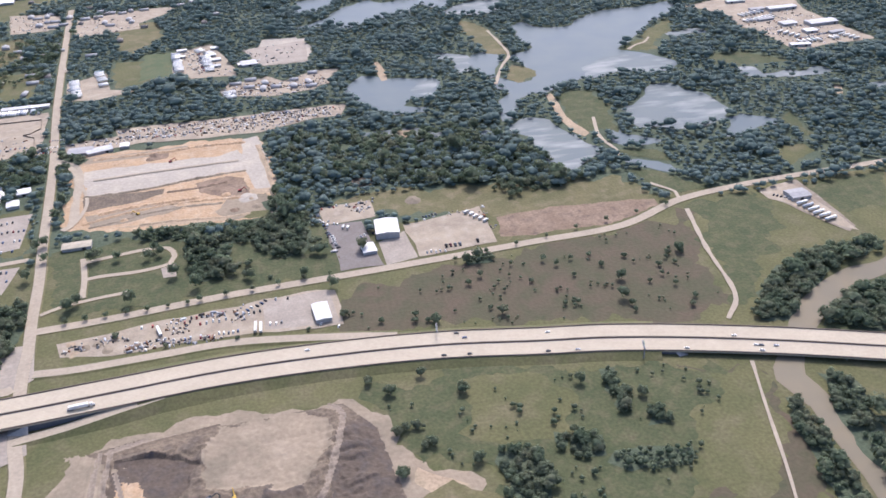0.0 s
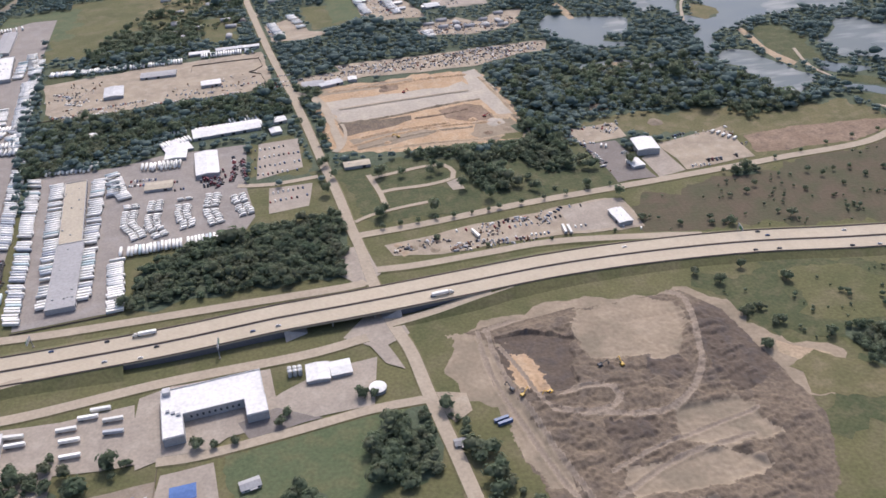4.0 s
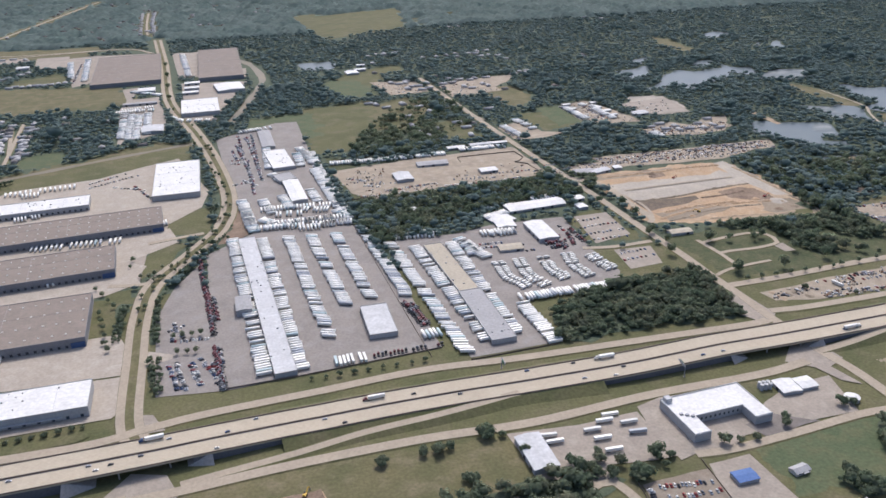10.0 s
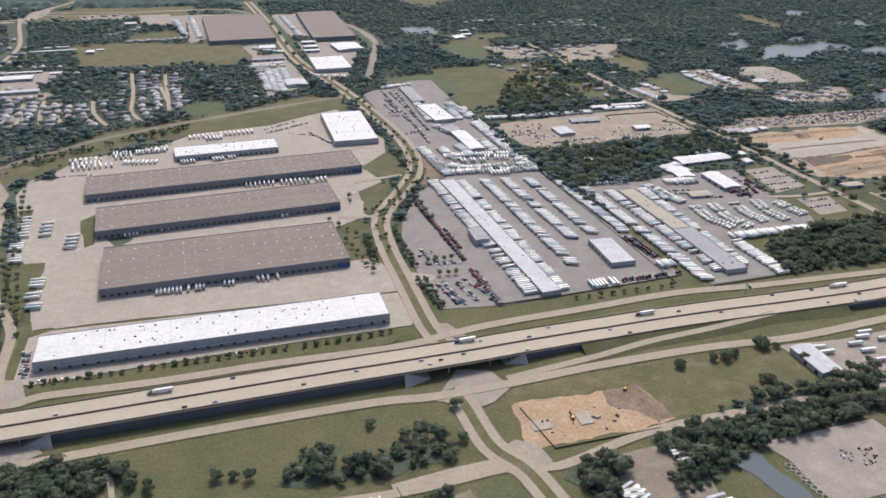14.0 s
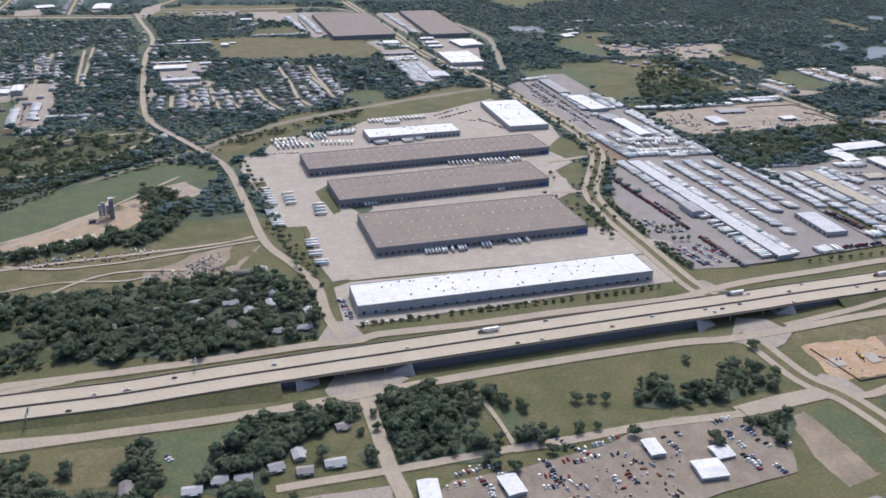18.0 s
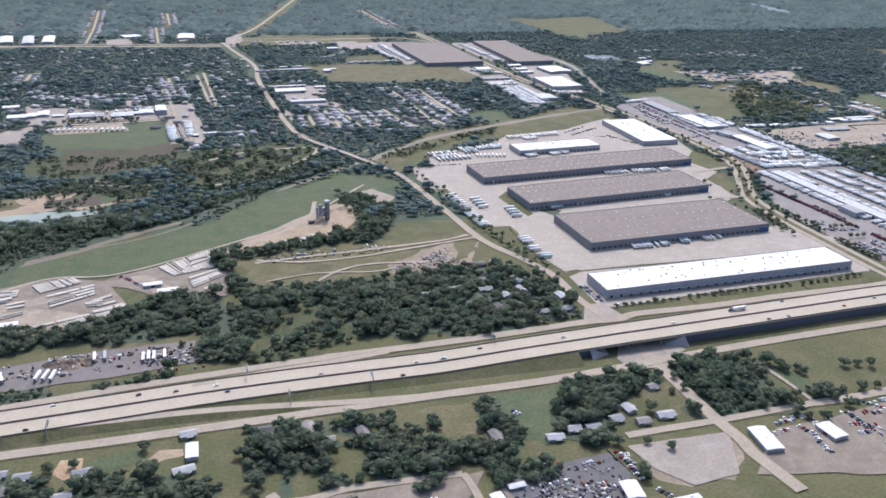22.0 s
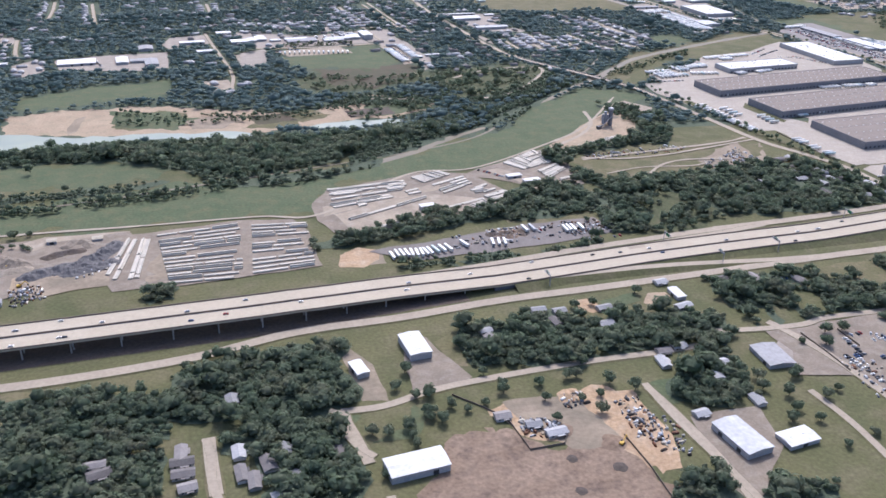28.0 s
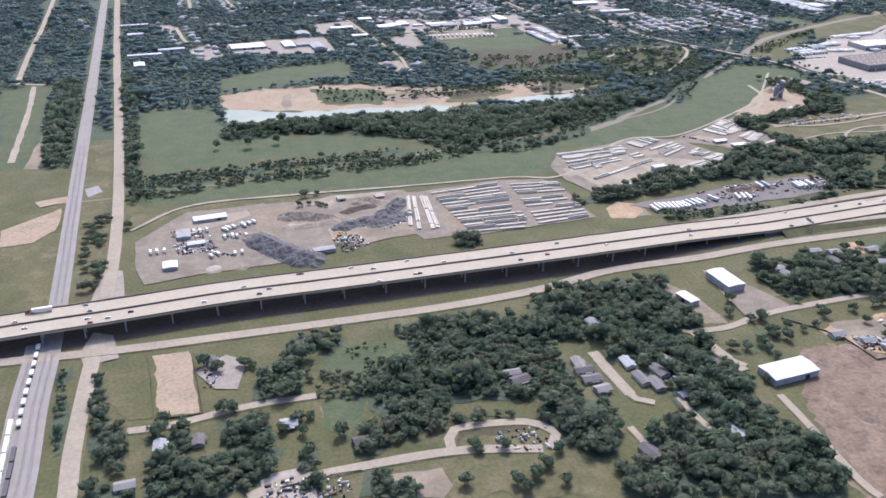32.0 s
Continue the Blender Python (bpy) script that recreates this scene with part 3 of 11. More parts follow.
def tractor_parts(paint):
    return [("cab", arrays(block(2.6, 2.4, 2.6, (0.6, 0, 0.9), 0.12, (0.85, 0.9)), paint)),
            ("bonnet", arrays(block(1.6, 1.9, 1.3, (2.6, 0, 0.8), 0.15, (0.9, 0.85)), paint)),
            ("chassis", arrays(block(6.8, 1.0, 0.3, (0, 0, 0.75)), "steel_dark")),
            ("axle", arrays(disc(0.5, 2.2, (2.7, 0, 0.5)), "tyre")), ("axle", arrays(disc(0.5, 2.4, (-1.6, 0, 0.5)), "tyre")), ("axle", arrays(disc(0.5, 2.4, (-2.9, 0, 0.5)), "tyre"))]


KINDS = {"car": (car_parts, CAR_COLOURS, 3.0, 44, "car", "parked car on a lot", "parked cars"),
         "trailer": (trailer_parts, ["white_paint_2", "white_paint_2", "white_paint_2", "white_paint", "white_paint_2", "white_paint_2", "white_paint", "white_paint_2", "white_paint", "silver_paint", "white_paint_2", "white_paint_2", "white_paint", "white_paint_2", "teal_paint"], 3.7, 132, "semi trailer",
                     "box semi trailer parked in a yard row", "parked semi trailers"),
         "box_truck": (box_truck_parts, ["white_paint_2", "white_paint"], 3.2, 48, "truck", "white box truck parked in a curved row", "parked box trucks"),
         "tractor": (tractor_parts, ["maroon_paint", "black_paint", "maroon_paint", "grey_paint"], 4.0, 70, "truck", "dark road tractor without trailer", "parked tractors")}


def row(kind, a, b, spacing=None, turn_by=90.0, aside=0.0):
    """Vehicles side by side from a to b."""
    a, b = Vector(a), Vector(b)
    single = kind == "one_trailer"
    if single:
        kind = "trailer"
    spacing = spacing or KINDS[kind][2]
    d = b - a
    deg = math.degrees(math.atan2(d.y, d.x))
    if single:
        PLACES.setdefault(kind, []).append(((a.x + b.x) / 2, (a.y + b.y) / 2, deg))
        return
    rnd = random.Random(int(a.x * 7 + a.y))
    if aside:
        s = Vector((-d.y, d.x)).normalized() * aside
        a, b = a + s, b + s
    n = max(1, int(d.length / spacing))
    # a vehicle stands across its row, squared up to the lot
    lean = rnd.choice((0, 180))
    for i in range(n + 1):
        if rnd.random() < (0.14 if kind == "car" else 0.12):
            continue
        p = a + d * (i / max(n, 1))
        slip = rnd.uniform(-1.3, 1.3) if d.length else 0.0
        PLACES.setdefault(kind, []).append((p.x + rnd.uniform(-0.25, 0.25) + slip * -d.y / d.length, p.y + rnd.uniform(-0.25, 0.25) + slip * d.x / d.length, deg + turn_by + lean + rnd.uniform(-1.5, 1.5)))


def plain_car(paint):
    return [("body", arrays(block(4.7, 1.84, 0.85, (0, 0, 0.1), 0.0, (0.97, 0.94)), paint)), ("glasshouse", arrays(block(2.9, 1.68, 0.5, (-0.35, 0, 0.95), 0.0, (0.66, 0.84), -0.1), "glass_dark")),
            ("roof", arrays(block(1.75, 1.36, 0.06, (-0.45, 0, 1.45)), paint))]


def plain_trailer(paint):
    return [("box_body", arrays(block(15.6, 2.6, 2.85, (0, 0, 1.2)), paint)), ("bogie", arrays(block(3.6, 2.3, 0.95, (-5.2, 0, 0.1)), "tyre")), ("landing_gear", arrays(block(0.2, 1.6, 1.2, (4.6, 0, 0)), "steel_dark"))]


def joined(name, variants, places, label, category):
    """Many alike vehicles in one mesh."""
    vs, fs, mi, mats, base = [], [], [], [], 0
    rnd = random.Random(3)
    for x, y, deg, *z in places:
        parts = rnd.choice(variants)
        z = z or [floor_at(x, y)]
        c, s = math.cos(radians(deg)), math.sin(radians(deg))
        for _, (v, f, m) in parts:
            if m not in mats:
                mats.append(m)
            vs.append(np.stack([v[:, 0] * c - v[:, 1] * s + x, v[:, 0] * s + v[:, 1] * c + y, v[:, 2] + z[0]], -1))
            fs.append(f + base)
            mi.append(np.full(len(f), mats.index(m)))
            base += len(v)
    if not vs:
        return
    ob = big_mesh(name, np.concatenate(vs), np.concatenate(fs), mats[0])
    for m in mats[1:]:
        ob.data.materials.append(MATS[m])
    ob.data.polygons.foreach_set("material_index", np.concatenate(mi).astype(np.int32))
    return tagged(ob, label, category, kind="stuff")


COLOUR_WORD = {"white_paint_2": "white", "white_paint": "white", "silver_paint": "silver", "black_paint": "black", "grey_paint": "dark grey", "red_paint": "red", "blue_paint": "blue", "maroon_paint": "maroon",
               "teal_paint": "pale teal", "yellow_paint": "yellow"}


def assemble(name, parts, at, label, category, group=""):
    """One thing from part arrays, built once, with shared meshes for later copies."""
    root = new(name)
    for n, p in parts:
        o = new(n, mesh_of(n, p))
        o.parent = root
    root.matrix_basis = at
    return tagged(root, label, category, group)


def park_all():
    """Set out every parked vehicle: the nearest as things, the rest joined."""
    for kind, places in PLACES.items():
        make, paints, _, most, cat, label, group = KINDS[kind]
        places.sort(key=lambda p: p[1])
        firsts = {}
        rnd = random.Random(11)
        for x, y, deg in places[:most]:
            paint = rnd.choice(paints)
            m = pose(x, y, floor_at(x, y), 0, 0, deg)
            if paint in firsts:
                copy_thing(firsts[paint], m)
            else:
                word = COLOUR_WORD[paint]
                firsts[paint] = assemble("semi_trailer" if kind == "trailer" else ("road_tractor" if kind == "tractor" else kind), make(paint), m, word + " " + label.replace("white ", ""), cat, group)
        rest = places[most:]
        if rest:
            joined("parked_" + kind + "s", [{"car": plain_car, "trailer": plain_trailer}.get(kind, make)(p) for p in paints], rest, "distant rows of parked " + cat + "s", cat)


# ---- buildings ----
def gable(l, w, h, rise, over=0.5):
    """A low gable roof with eaves, ridge along x."""
    bm = bmesh.new()
    a, b = l / 2 + over, w / 2 + over
    v = [bm.verts.new(p) for p in ((-a, -b, h), (a, -b, h), (a, b, h), (-a, b, h), (-a, 0, h + rise), (a, 0, h + rise), (-a, -b, h - 0.3), (a, -b, h - 0.3), (a, b, h - 0.3), (-a, b, h - 0.3))]
    for f in ((0, 1, 5, 4), (2, 3, 4, 5), (0, 4, 3), (1, 2, 5), (6, 7, 1, 0), (7, 8, 2, 1), (8, 9, 3, 2), (9, 6, 0, 3), (9, 8, 7, 6)):
        bm.faces.new([v[i] for i in f])
    bmesh.ops.recalc_face_normals(bm, faces=bm.faces)
    return bm


def warehouse(x, y, l, w, deg, h, colour, style):
    FOOTPRINTS.append((x, y, l, w, deg))
    if style == "plain" and w > l:
        l, w, deg = w, l, deg - 90
    b = new("warehouse")
    b.matrix_basis = pose(x, y, 0, 0, 0, deg)
    wall = "blue_grey_wall" if colour == "brown" else "pale_wall"
    roof = colour + "_roof"
    rnd = random.Random(int(x * 3 + y))
    big = l * w > 5000
    words = {"white": "white membrane roof", "brown": "flat brown gravel roof", "pale": "pale metal roof", "tan": "tan metal roof", "grey": "grey metal roof", "blue": "blue metal roof"}[colour]
    size = "long" if l > 2.5 * w or w > 2.5 * l else "broad"
    if style == "plain" and not big:
        part("wall", block(l, w, h - 1.0), wall, b)
        top = part("roof", gable(l, w, h - 1.0, min(1.6, w * 0.06)), roof, b)
        for i in range(max(1, int(l / 14))):
            dx = -l / 2 + (i + 0.5) * l / max(1, int(l / 14))
            part("roller_door", block(4.0, 0.25, min(3.8, h - 2), (dx, -w / 2 - 0.1, 0)), "dark_opening" if rnd.random() < 0.5 else "steel_grey", b)
        if l > 22 and y < 1100:
            for i in range(int(l / 11)):
                part("roof_vent", block(0.9, 0.9, 0.7, (-l / 2 + 6 + i * 11, 0, h - 0.6), 0.1), "steel_grey", top)
        return tagged(b, f"{size} metal shed with {words} and roller doors", "building")
    part("wall", block(l, w, h - 0.4), wall, b)
    part("wall_base", block(l + 0.2, w + 0.2, 1.2), "wall_concrete", b)
    top = part("roof", block(l - 0.8, w - 0.8, 0.35, (0, 0, h - 0.4)), roof, b)
    for sx, sy, pl, pw in ((0, 1, l, 0.4), (0, -1, l, 0.4), (1, 0, 0.4, w - 0.8), (-1, 0, 0.4, w - 0.8)):
        part("parapet", block(pl, pw, 0.9, (sx * (l / 2 - 0.2), sy * (w / 2 - 0.2), h - 0.4)), "pale_wall" if colour != "brown" else "blue_grey_wall", b)
    if colour == "brown" and l > 200 and y < 1500:
        # rows of skylights and a seam across the roof
        nx, ny = int(l / 13), 4
        sky_mesh = mesh_of("skylight", arrays(block(2.3, 1.5, 0.6, (0, 0, 0), 0.1), "white_paint"))
        for i in range(nx):
            for j in range(ny):
                o = new("skylight", sky_mesh)
                o.parent, o.location = top, (-l / 2 + (i + 0.5 + 0.12 * (j % 2)) * l / nx, -w / 2 + (j + 0.5) * w / ny, h - 0.06)
        for k in (-0.17, 0.17):
            part("roof_seam", block(0.5, w - 1, 0.16, (k * l, 0, h - 0.06)), "wall_concrete", top)
        part("roof_seam", block(l - 1, 0.4, 0.14, (0, w * 0.12, h - 0.06)), "wall_concrete", top)
        part("office_front", block(14, 3, h - 4.5, (l / 2 - 8, -w / 2 + 0.2, 0)), "blue_paint", b, "blue painted corner office")
    elif big or w * l > 2500:
        unit = mesh_of("rooftop_unit", arrays(block(2.6, 1.8, 1.5, (0, 0, 0), 0.15), "steel_dark" if colour == "white" else "pale_wall"))
        for i in range(min(44, int(l * w / 360))):
            o = new("rooftop_unit", unit)
            o.parent = top
            o.location = (rnd.uniform(-0.47, 0.47) * l, rnd.uniform(-0.42, 0.42) * w, h - 0.06)
            o.scale = (rnd.uniform(0.35, 0.8),) * 3
        for i in range(1, int(l / 60) + 1):
            part("roof_seam", block(0.3, w - 1, 0.1, (-l / 2 + i * 60, 0, h - 0.05)), "pale_wall", top)
    if style in ("docks", "long"):
        door = mesh_of("dock_door", arrays(block(2.8, 0.3, 3.0, (0, 0, 1.2)), "dark_opening" if style == "docks" else "glass_dark"))
        sides = ((-1, l),) if l > w else ()
        for s, run in sides:
            k = int(run / (7.5 if style == "docks" else 12.0))
            for i in range(k):
                o = new("dock_door" if style == "docks" else "window", door)
                o.parent, o.location = b, (-run / 2 + (i + 0.5) * run / k, s * (w / 2 + 0.03), 0)
        if w > l:
            for s in (-1, 1):
                k = int(w / 9.0)
                for i in range(k):
                    o = new("dock_door", door)
                    o.parent, o.location, o.rotation_euler = b, (s * (l / 2 + 0.03), -w / 2 + (i + 0.5) * w / k, 0), (0, 0, radians(90))
        if style == "long":
            part("canopy", block(l * 0.86, 2.4, 0.35, (0, -w / 2 - 1.2, 4.4)), "pale_wall", b)
    return tagged(b, f"{size} flat warehouse with {words} and dock doors", "warehouse")


material("house_roof", (0.17, 0.15, 0.135), (0.23, 0.21, 0.19), 9, 0.9, 1.5, by_object=0.45)
material("house_roof_pale", (0.37, 0.36, 0.34), (0.30, 0.29, 0.28), 9, 0.7, 1.5, by_object=0.25)
material("house_wall", (0.45, 0.40, 0.34), (0.52, 0.49, 0.44), 6, 0.9, 1.5, by_object=0.3)


def house(x, y, deg, l, w, pale):
    FOOTPRINTS.append((x, y, l, w, deg))
    h = new("house")
    h.matrix_basis = pose(x, y, 0, 0, 0, deg)
    wall = part("wall", block(l, w, 2.9), "house_wall", h)
    part("roof", gable(l, w, 2.9, w * 0.2, 0.6), "house_roof_pale" if pale else "house_roof", h)
    part("door", block(1.0, 0.15, 2.05, (l * 0.1, -w / 2 - 0.05, 0.1)), "dark_opening", wall)
    for dx in (-0.3, 0.34):
        part("window", block(1.5, 0.12, 1.1, (dx * l, -w / 2 - 0.04, 1.0)), "glass_dark", wall)
    part("porch", block(l * 0.4, 2.2, 0.18, (l * 0.1, -w / 2 - 1.1, 2.5)), "house_roof_pale" if pale else "house_roof", h)
    return tagged(h, "single-storey house with " + ("a pale metal roof" if pale else "a dark shingle roof") + " among trees", "house", "houses south of the highway")


FAR_HOUSES = []


def houses(pts, pale=0.15):
    rnd = random.Random(len(pts) * 31)
    for x, y in pts:
        if any(abs(x - f[0]) < 6 + f[2] / 2 and abs(y - f[1]) < 5 + f[3] / 2 for f in FOOTPRINTS):
            continue
        if y > 1150:
            FAR_HOUSES.append((x, y, 6 + rnd.choice((0, 90)) + rnd.uniform(-10, 10), 0.02, pale))
            continue
        house(x, y, 6 + rnd.choice((0, 0, 90)) + rnd.uniform(-8, 8), rnd.uniform(10, 16), rnd.uniform(6.5, 9), rnd.random() < pale)


def pale_houses(pts):
    houses(pts, 1.0)


material("precast", (0.60, 0.545, 0.44), (0.50, 0.45, 0.365), 12, 0.9, 1.5, by_object=0.15)


BEARER = mesh_of("bearer", arrays(block(0.25, 5.2, 0.15), "bark"))


def stacks(rows, quad, k=3):
    """Long precast beams in stacks: each row runs from the quad's first side edge to the other."""
    a, b, c, d = (Vector(p) for p in quad)
    rnd = random.Random(int(a.x))
    for i in range(rows):
        t = (i + 0.5) / rows
        p, q = a.lerp(d, t), b.lerp(c, t)
        along = q - p
        deg = math.degrees(math.atan2(along.y, along.x))
        pos = 0.0
        while pos < along.length - 6:
            n = min(rnd.uniform(20, 44), along.length - pos)
            if rnd.random() < 0.9:
                m = p + along.normalized() * (pos + n / 2)
                st = new("beam_stack")
                st.matrix_basis = pose(m.x, m.y, floor_at(m.x, m.y), 0, 0, deg)
                beam = mesh_of("beam", arrays(block(n - 0.8, 1.35, 1.3, (0, 0, 0), 0.1), "precast"))
                for j in range(k):
                    o = new("beam", beam)
                    o.parent, o.location = st, (rnd.uniform(-0.4, 0.4), (j - (k - 1) / 2) * 1.5, 0.15)
                if rnd.random() < 0.3:
                    o = new("beam", beam)
                    o.parent, o.location = st, (0, 0.4, 1.56)
                for e in (-0.35, 0.35):
                    o = new("bearer", BEARER)
                    o.parent, o.location = st, (e * n, 0, 0)
                tagged(st, "stack of long pale precast concrete beams on bearers", "beam stack", "stacks of beams")
            pos += n + rnd.uniform(0.4, 1.6)


SMALL = []


def fence(pts):
    """A plain board fence along a lot."""
    line = [Vector((*q, 0)) for q in pts]
    hs = [floor_at(*q) + 1.5 for q in pts]
    return tagged(ribbon("fence", "barrier_concrete", line, 0.1, 0.1, heights=hs, thick=1.6), "weathered board fence along a lot", "fence", "lot fences")


def shrubs(pts):
    SMALL.extend(pts)


def trees(pts):
    LONE.extend(pts)


def wood(spacing, share, pts):
    WOODS.append((spacing, share, pts))


material("grey_gravel", (0.16, 0.148, 0.138), (0.12, 0.112, 0.106), 10, 0.95, 1.5, 0.2)
HOODS = []


def heap(x, y, r, h, kind):
    """A tipped heap: a cone slumped and furrowed by noise."""
    rings, around = 8, 22
    vs, fs = [(x, y, h + 0.2)], []
    for i in range(1, rings + 1):
        for j in range(around):
            a = 6.2832 * j / around
            t = i / rings
            rr = r * t * (1 + 0.3 * noise.noise(Vector((math.cos(a), math.sin(a), x * 0.1)) * 1.3))
            px_, py_ = x + rr * math.cos(a), y + rr * math.sin(a)
            z = h * (1 - t) ** 1.15 * (1 + 0.35 * noise.noise(Vector((px_, py_, 0)) * 0.16)) if i < rings else -0.1
            vs.append((px_, py_, z + 0.25))
    for j in range(around):
        k = (j + 1) % around
        fs.append((0, 1 + j, 1 + k))
        for i in range(rings - 1):
            a, b = 1 + i * around, 1 + (i + 1) * around
            fs.append((a + j, b + j, b + k, a + k))
    ob = mesh_object("earth_mound", vs, fs, kind)
    return tagged(ob, {"grey_gravel": "dark grey heap of crushed stone", "sand": "pale heap of tipped sand"}.get(kind, "furrowed heap of tipped earth"), "mound", "tipped mounds")


def ridge(r, h, kind, pts, rough=0.35):
    """A long tipped bank along a line, its crest and flanks broken by noise."""
    line = [(p.x, p.y) for p in spline(pts, 6.0)]
    lo, hi = np.min(line, 0) - r * 1.3, np.max(line, 0) + r * 1.3
    gx, gy = np.meshgrid(np.arange(lo[0], hi[0], 1.3), np.arange(lo[1], hi[1], 1.3))
    far = np.full(gx.shape, 1e9)
    for (x0, y0), (x1, y1) in zip(line, line[1:]):
        dx, dy = x1 - x0, y1 - y0
        t = np.clip(((gx - x0) * dx + (gy - y0) * dy) / (dx * dx + dy * dy + 1e-9), 0, 1)
        far = np.minimum(far, np.hypot(gx - x0 - t * dx, gy - y0 - t * dy))
    n = np.array([noise.noise(Vector((a, c, 0)) * 0.11) + 0.6 * noise.noise(Vector((a, c, 4)) * 0.35) for a, c in zip(gx.ravel(), gy.ravel())]).reshape(gx.shape)
    z = h * np.clip(1 - far / (r * (1 + 0.25 * n)), 0, 1) ** 0.9 * (1 + rough * n)
    k = gx.shape[1]
    fs = [(j * k + i, j * k + i + 1, (j + 1) * k + i + 1, (j + 1) * k + i) for j in range(gx.shape[0] - 1) for i in range(k - 1) if z[j:j + 2, i:i + 2].max() > 0]
    base = floor_at(*line[len(line) // 2])
    ob = mesh_object("earth_mound", np.stack([gx.ravel(), gy.ravel(), np.where(z > 0, z, -0.3).ravel() + base], -1), fs, kind)
    return tagged(ob, {"grey_gravel": "long dark grey bank of crushed stone"}.get(kind, "long furrowed bank of tipped earth and rubble"), "mound", "tipped mounds")


material("rust", (0.22, 0.11, 0.06), (0.15, 0.08, 0.05), 4, 0.9, 1.0)
JUNK = ["white_paint_2", "silver_paint", "rust", "steel_dark", "grey_paint", "pale_roof", "tan_roof", "steel_grey", "black_paint", "precast", "bark", "rust", "steel_dark", "grey_roof"]


def clutter(n, pts):
    """Loose scrap, pallets, drums and parts: too much to count."""
    rnd = random.Random(n + int(pts[0][0]))
    lo, hi = np.min(pts, 0), np.max(pts, 0)
    vs, fs, mi, base, made = [], [], [], 0, 0
    while made < n:
        x, y = rnd.uniform(lo[0], hi[0]), rnd.uniform(lo[1], hi[1])
        if not in_poly(x, y, pts):
            continue
        made += 1
        big = rnd.random() < 0.25
        bm = block(rnd.uniform(2, 7) if big else rnd.uniform(0.8, 3.0), rnd.uniform(1.2, 2.4) if big else rnd.uniform(0.6, 1.8), rnd.uniform(0.5, 2.0), (0, 0, 0), 0.0, (rnd.uniform(0.5, 1), rnd.uniform(0.5, 1)))
        v, f, _ = arrays(bm, "rust")
        a = rnd.choice((0.1, 1.67)) + rnd.uniform(-0.35, 0.35)
        z = floor_at(x, y)
        vs.append(np.stack([v[:, 0] * math.cos(a) - v[:, 1] * math.sin(a) + x, v[:, 0] * math.sin(a) + v[:, 1] * math.cos(a) + y, v[:, 2] + z], -1))
        fs.append(f + base)
        mi.append(np.full(len(f), rnd.randrange(len(JUNK))))
        base += len(v)
    ob = big_mesh("scrap", np.concatenate(vs), np.concatenate(fs), JUNK[0])
    for m in JUNK[1:]:
        ob.data.materials.append(MATS[m])
    ob.data.polygons.foreach_set("material_index", np.concatenate(mi).astype(np.int32))
    return tagged(ob, "scattered scrap, pallets and vehicle parts on a yard", "scrap", kind="stuff")


def hood(spacing, pts):
    HOODS.append((spacing, pts))


def house_arrays(l, w, pale):
    return [("wall", arrays(block(l, w, 3.0), "house_wall")), ("roof", arrays(gable(l, w, 3.0, w * 0.2, 0.5), "house_roof_pale" if pale else "house_roof"))]


# ---- highway ----
# centre line: x, y, height of the deck
CENTRE = [(1500, -60, 5), (1200, 150, 5), (900, 318, 5.5), (700, 417, 5.5), (499, 497, 5.5), (378, 540, 4.5), (279, 568, 4), (206, 581, 4), (119, 597, 4), (24, 606, 4),
          (-75, 607, 5), (-170, 599, 6.5), (-260, 591, 8), (-345, 587, 8), (-440, 579, 7), (-540, 577, 5), (-640, 575, 4), (-740, 566, 5), (-830, 554, 8)]
CENTRE += [(-900, 544, 10), (-1000, 536, 10), (-1090, 528, 10), (-1200, 518, 10), (-1300, 510, 9.5), (-1400, 505, 6.5), (-1490, 499, 4), (-1580, 496, 3.5), (-1690, 489, 3.5),
           (-1770, 480, 4), (-1863, 469, 5), (-1960, 459, 9), (-2059, 446, 13), (-2150, 440, 13), (-2239, 435, 13), (-2313, 431, 13), (-2413, 426, 13), (-2506, 415, 13), (-2594, 406, 13), (-2900, 370, 13), (-3300, 320, 13)]
CENTRE = CENTRE[::-1]
DECK = spline([(x, y) for x, y, z in CENTRE], 9.0)
DECK_H = [float(v) for v in np.interp([p.x for p in DECK], [c[0] for c in CENTRE], [c[2] for c in CENTRE])]
HALF = 20.0
SPANS = [(-3400, -1870), (-1335, -1245), (-945, -845), (-335, -240), (330, 620)]


def between(x0, x1):
    i = [k for k, p in enumerate(DECK) if x0 - 6 <= p.x <= x1 + 6]
    return [DECK[k] for k in i], [DECK_H[k] for k in i]


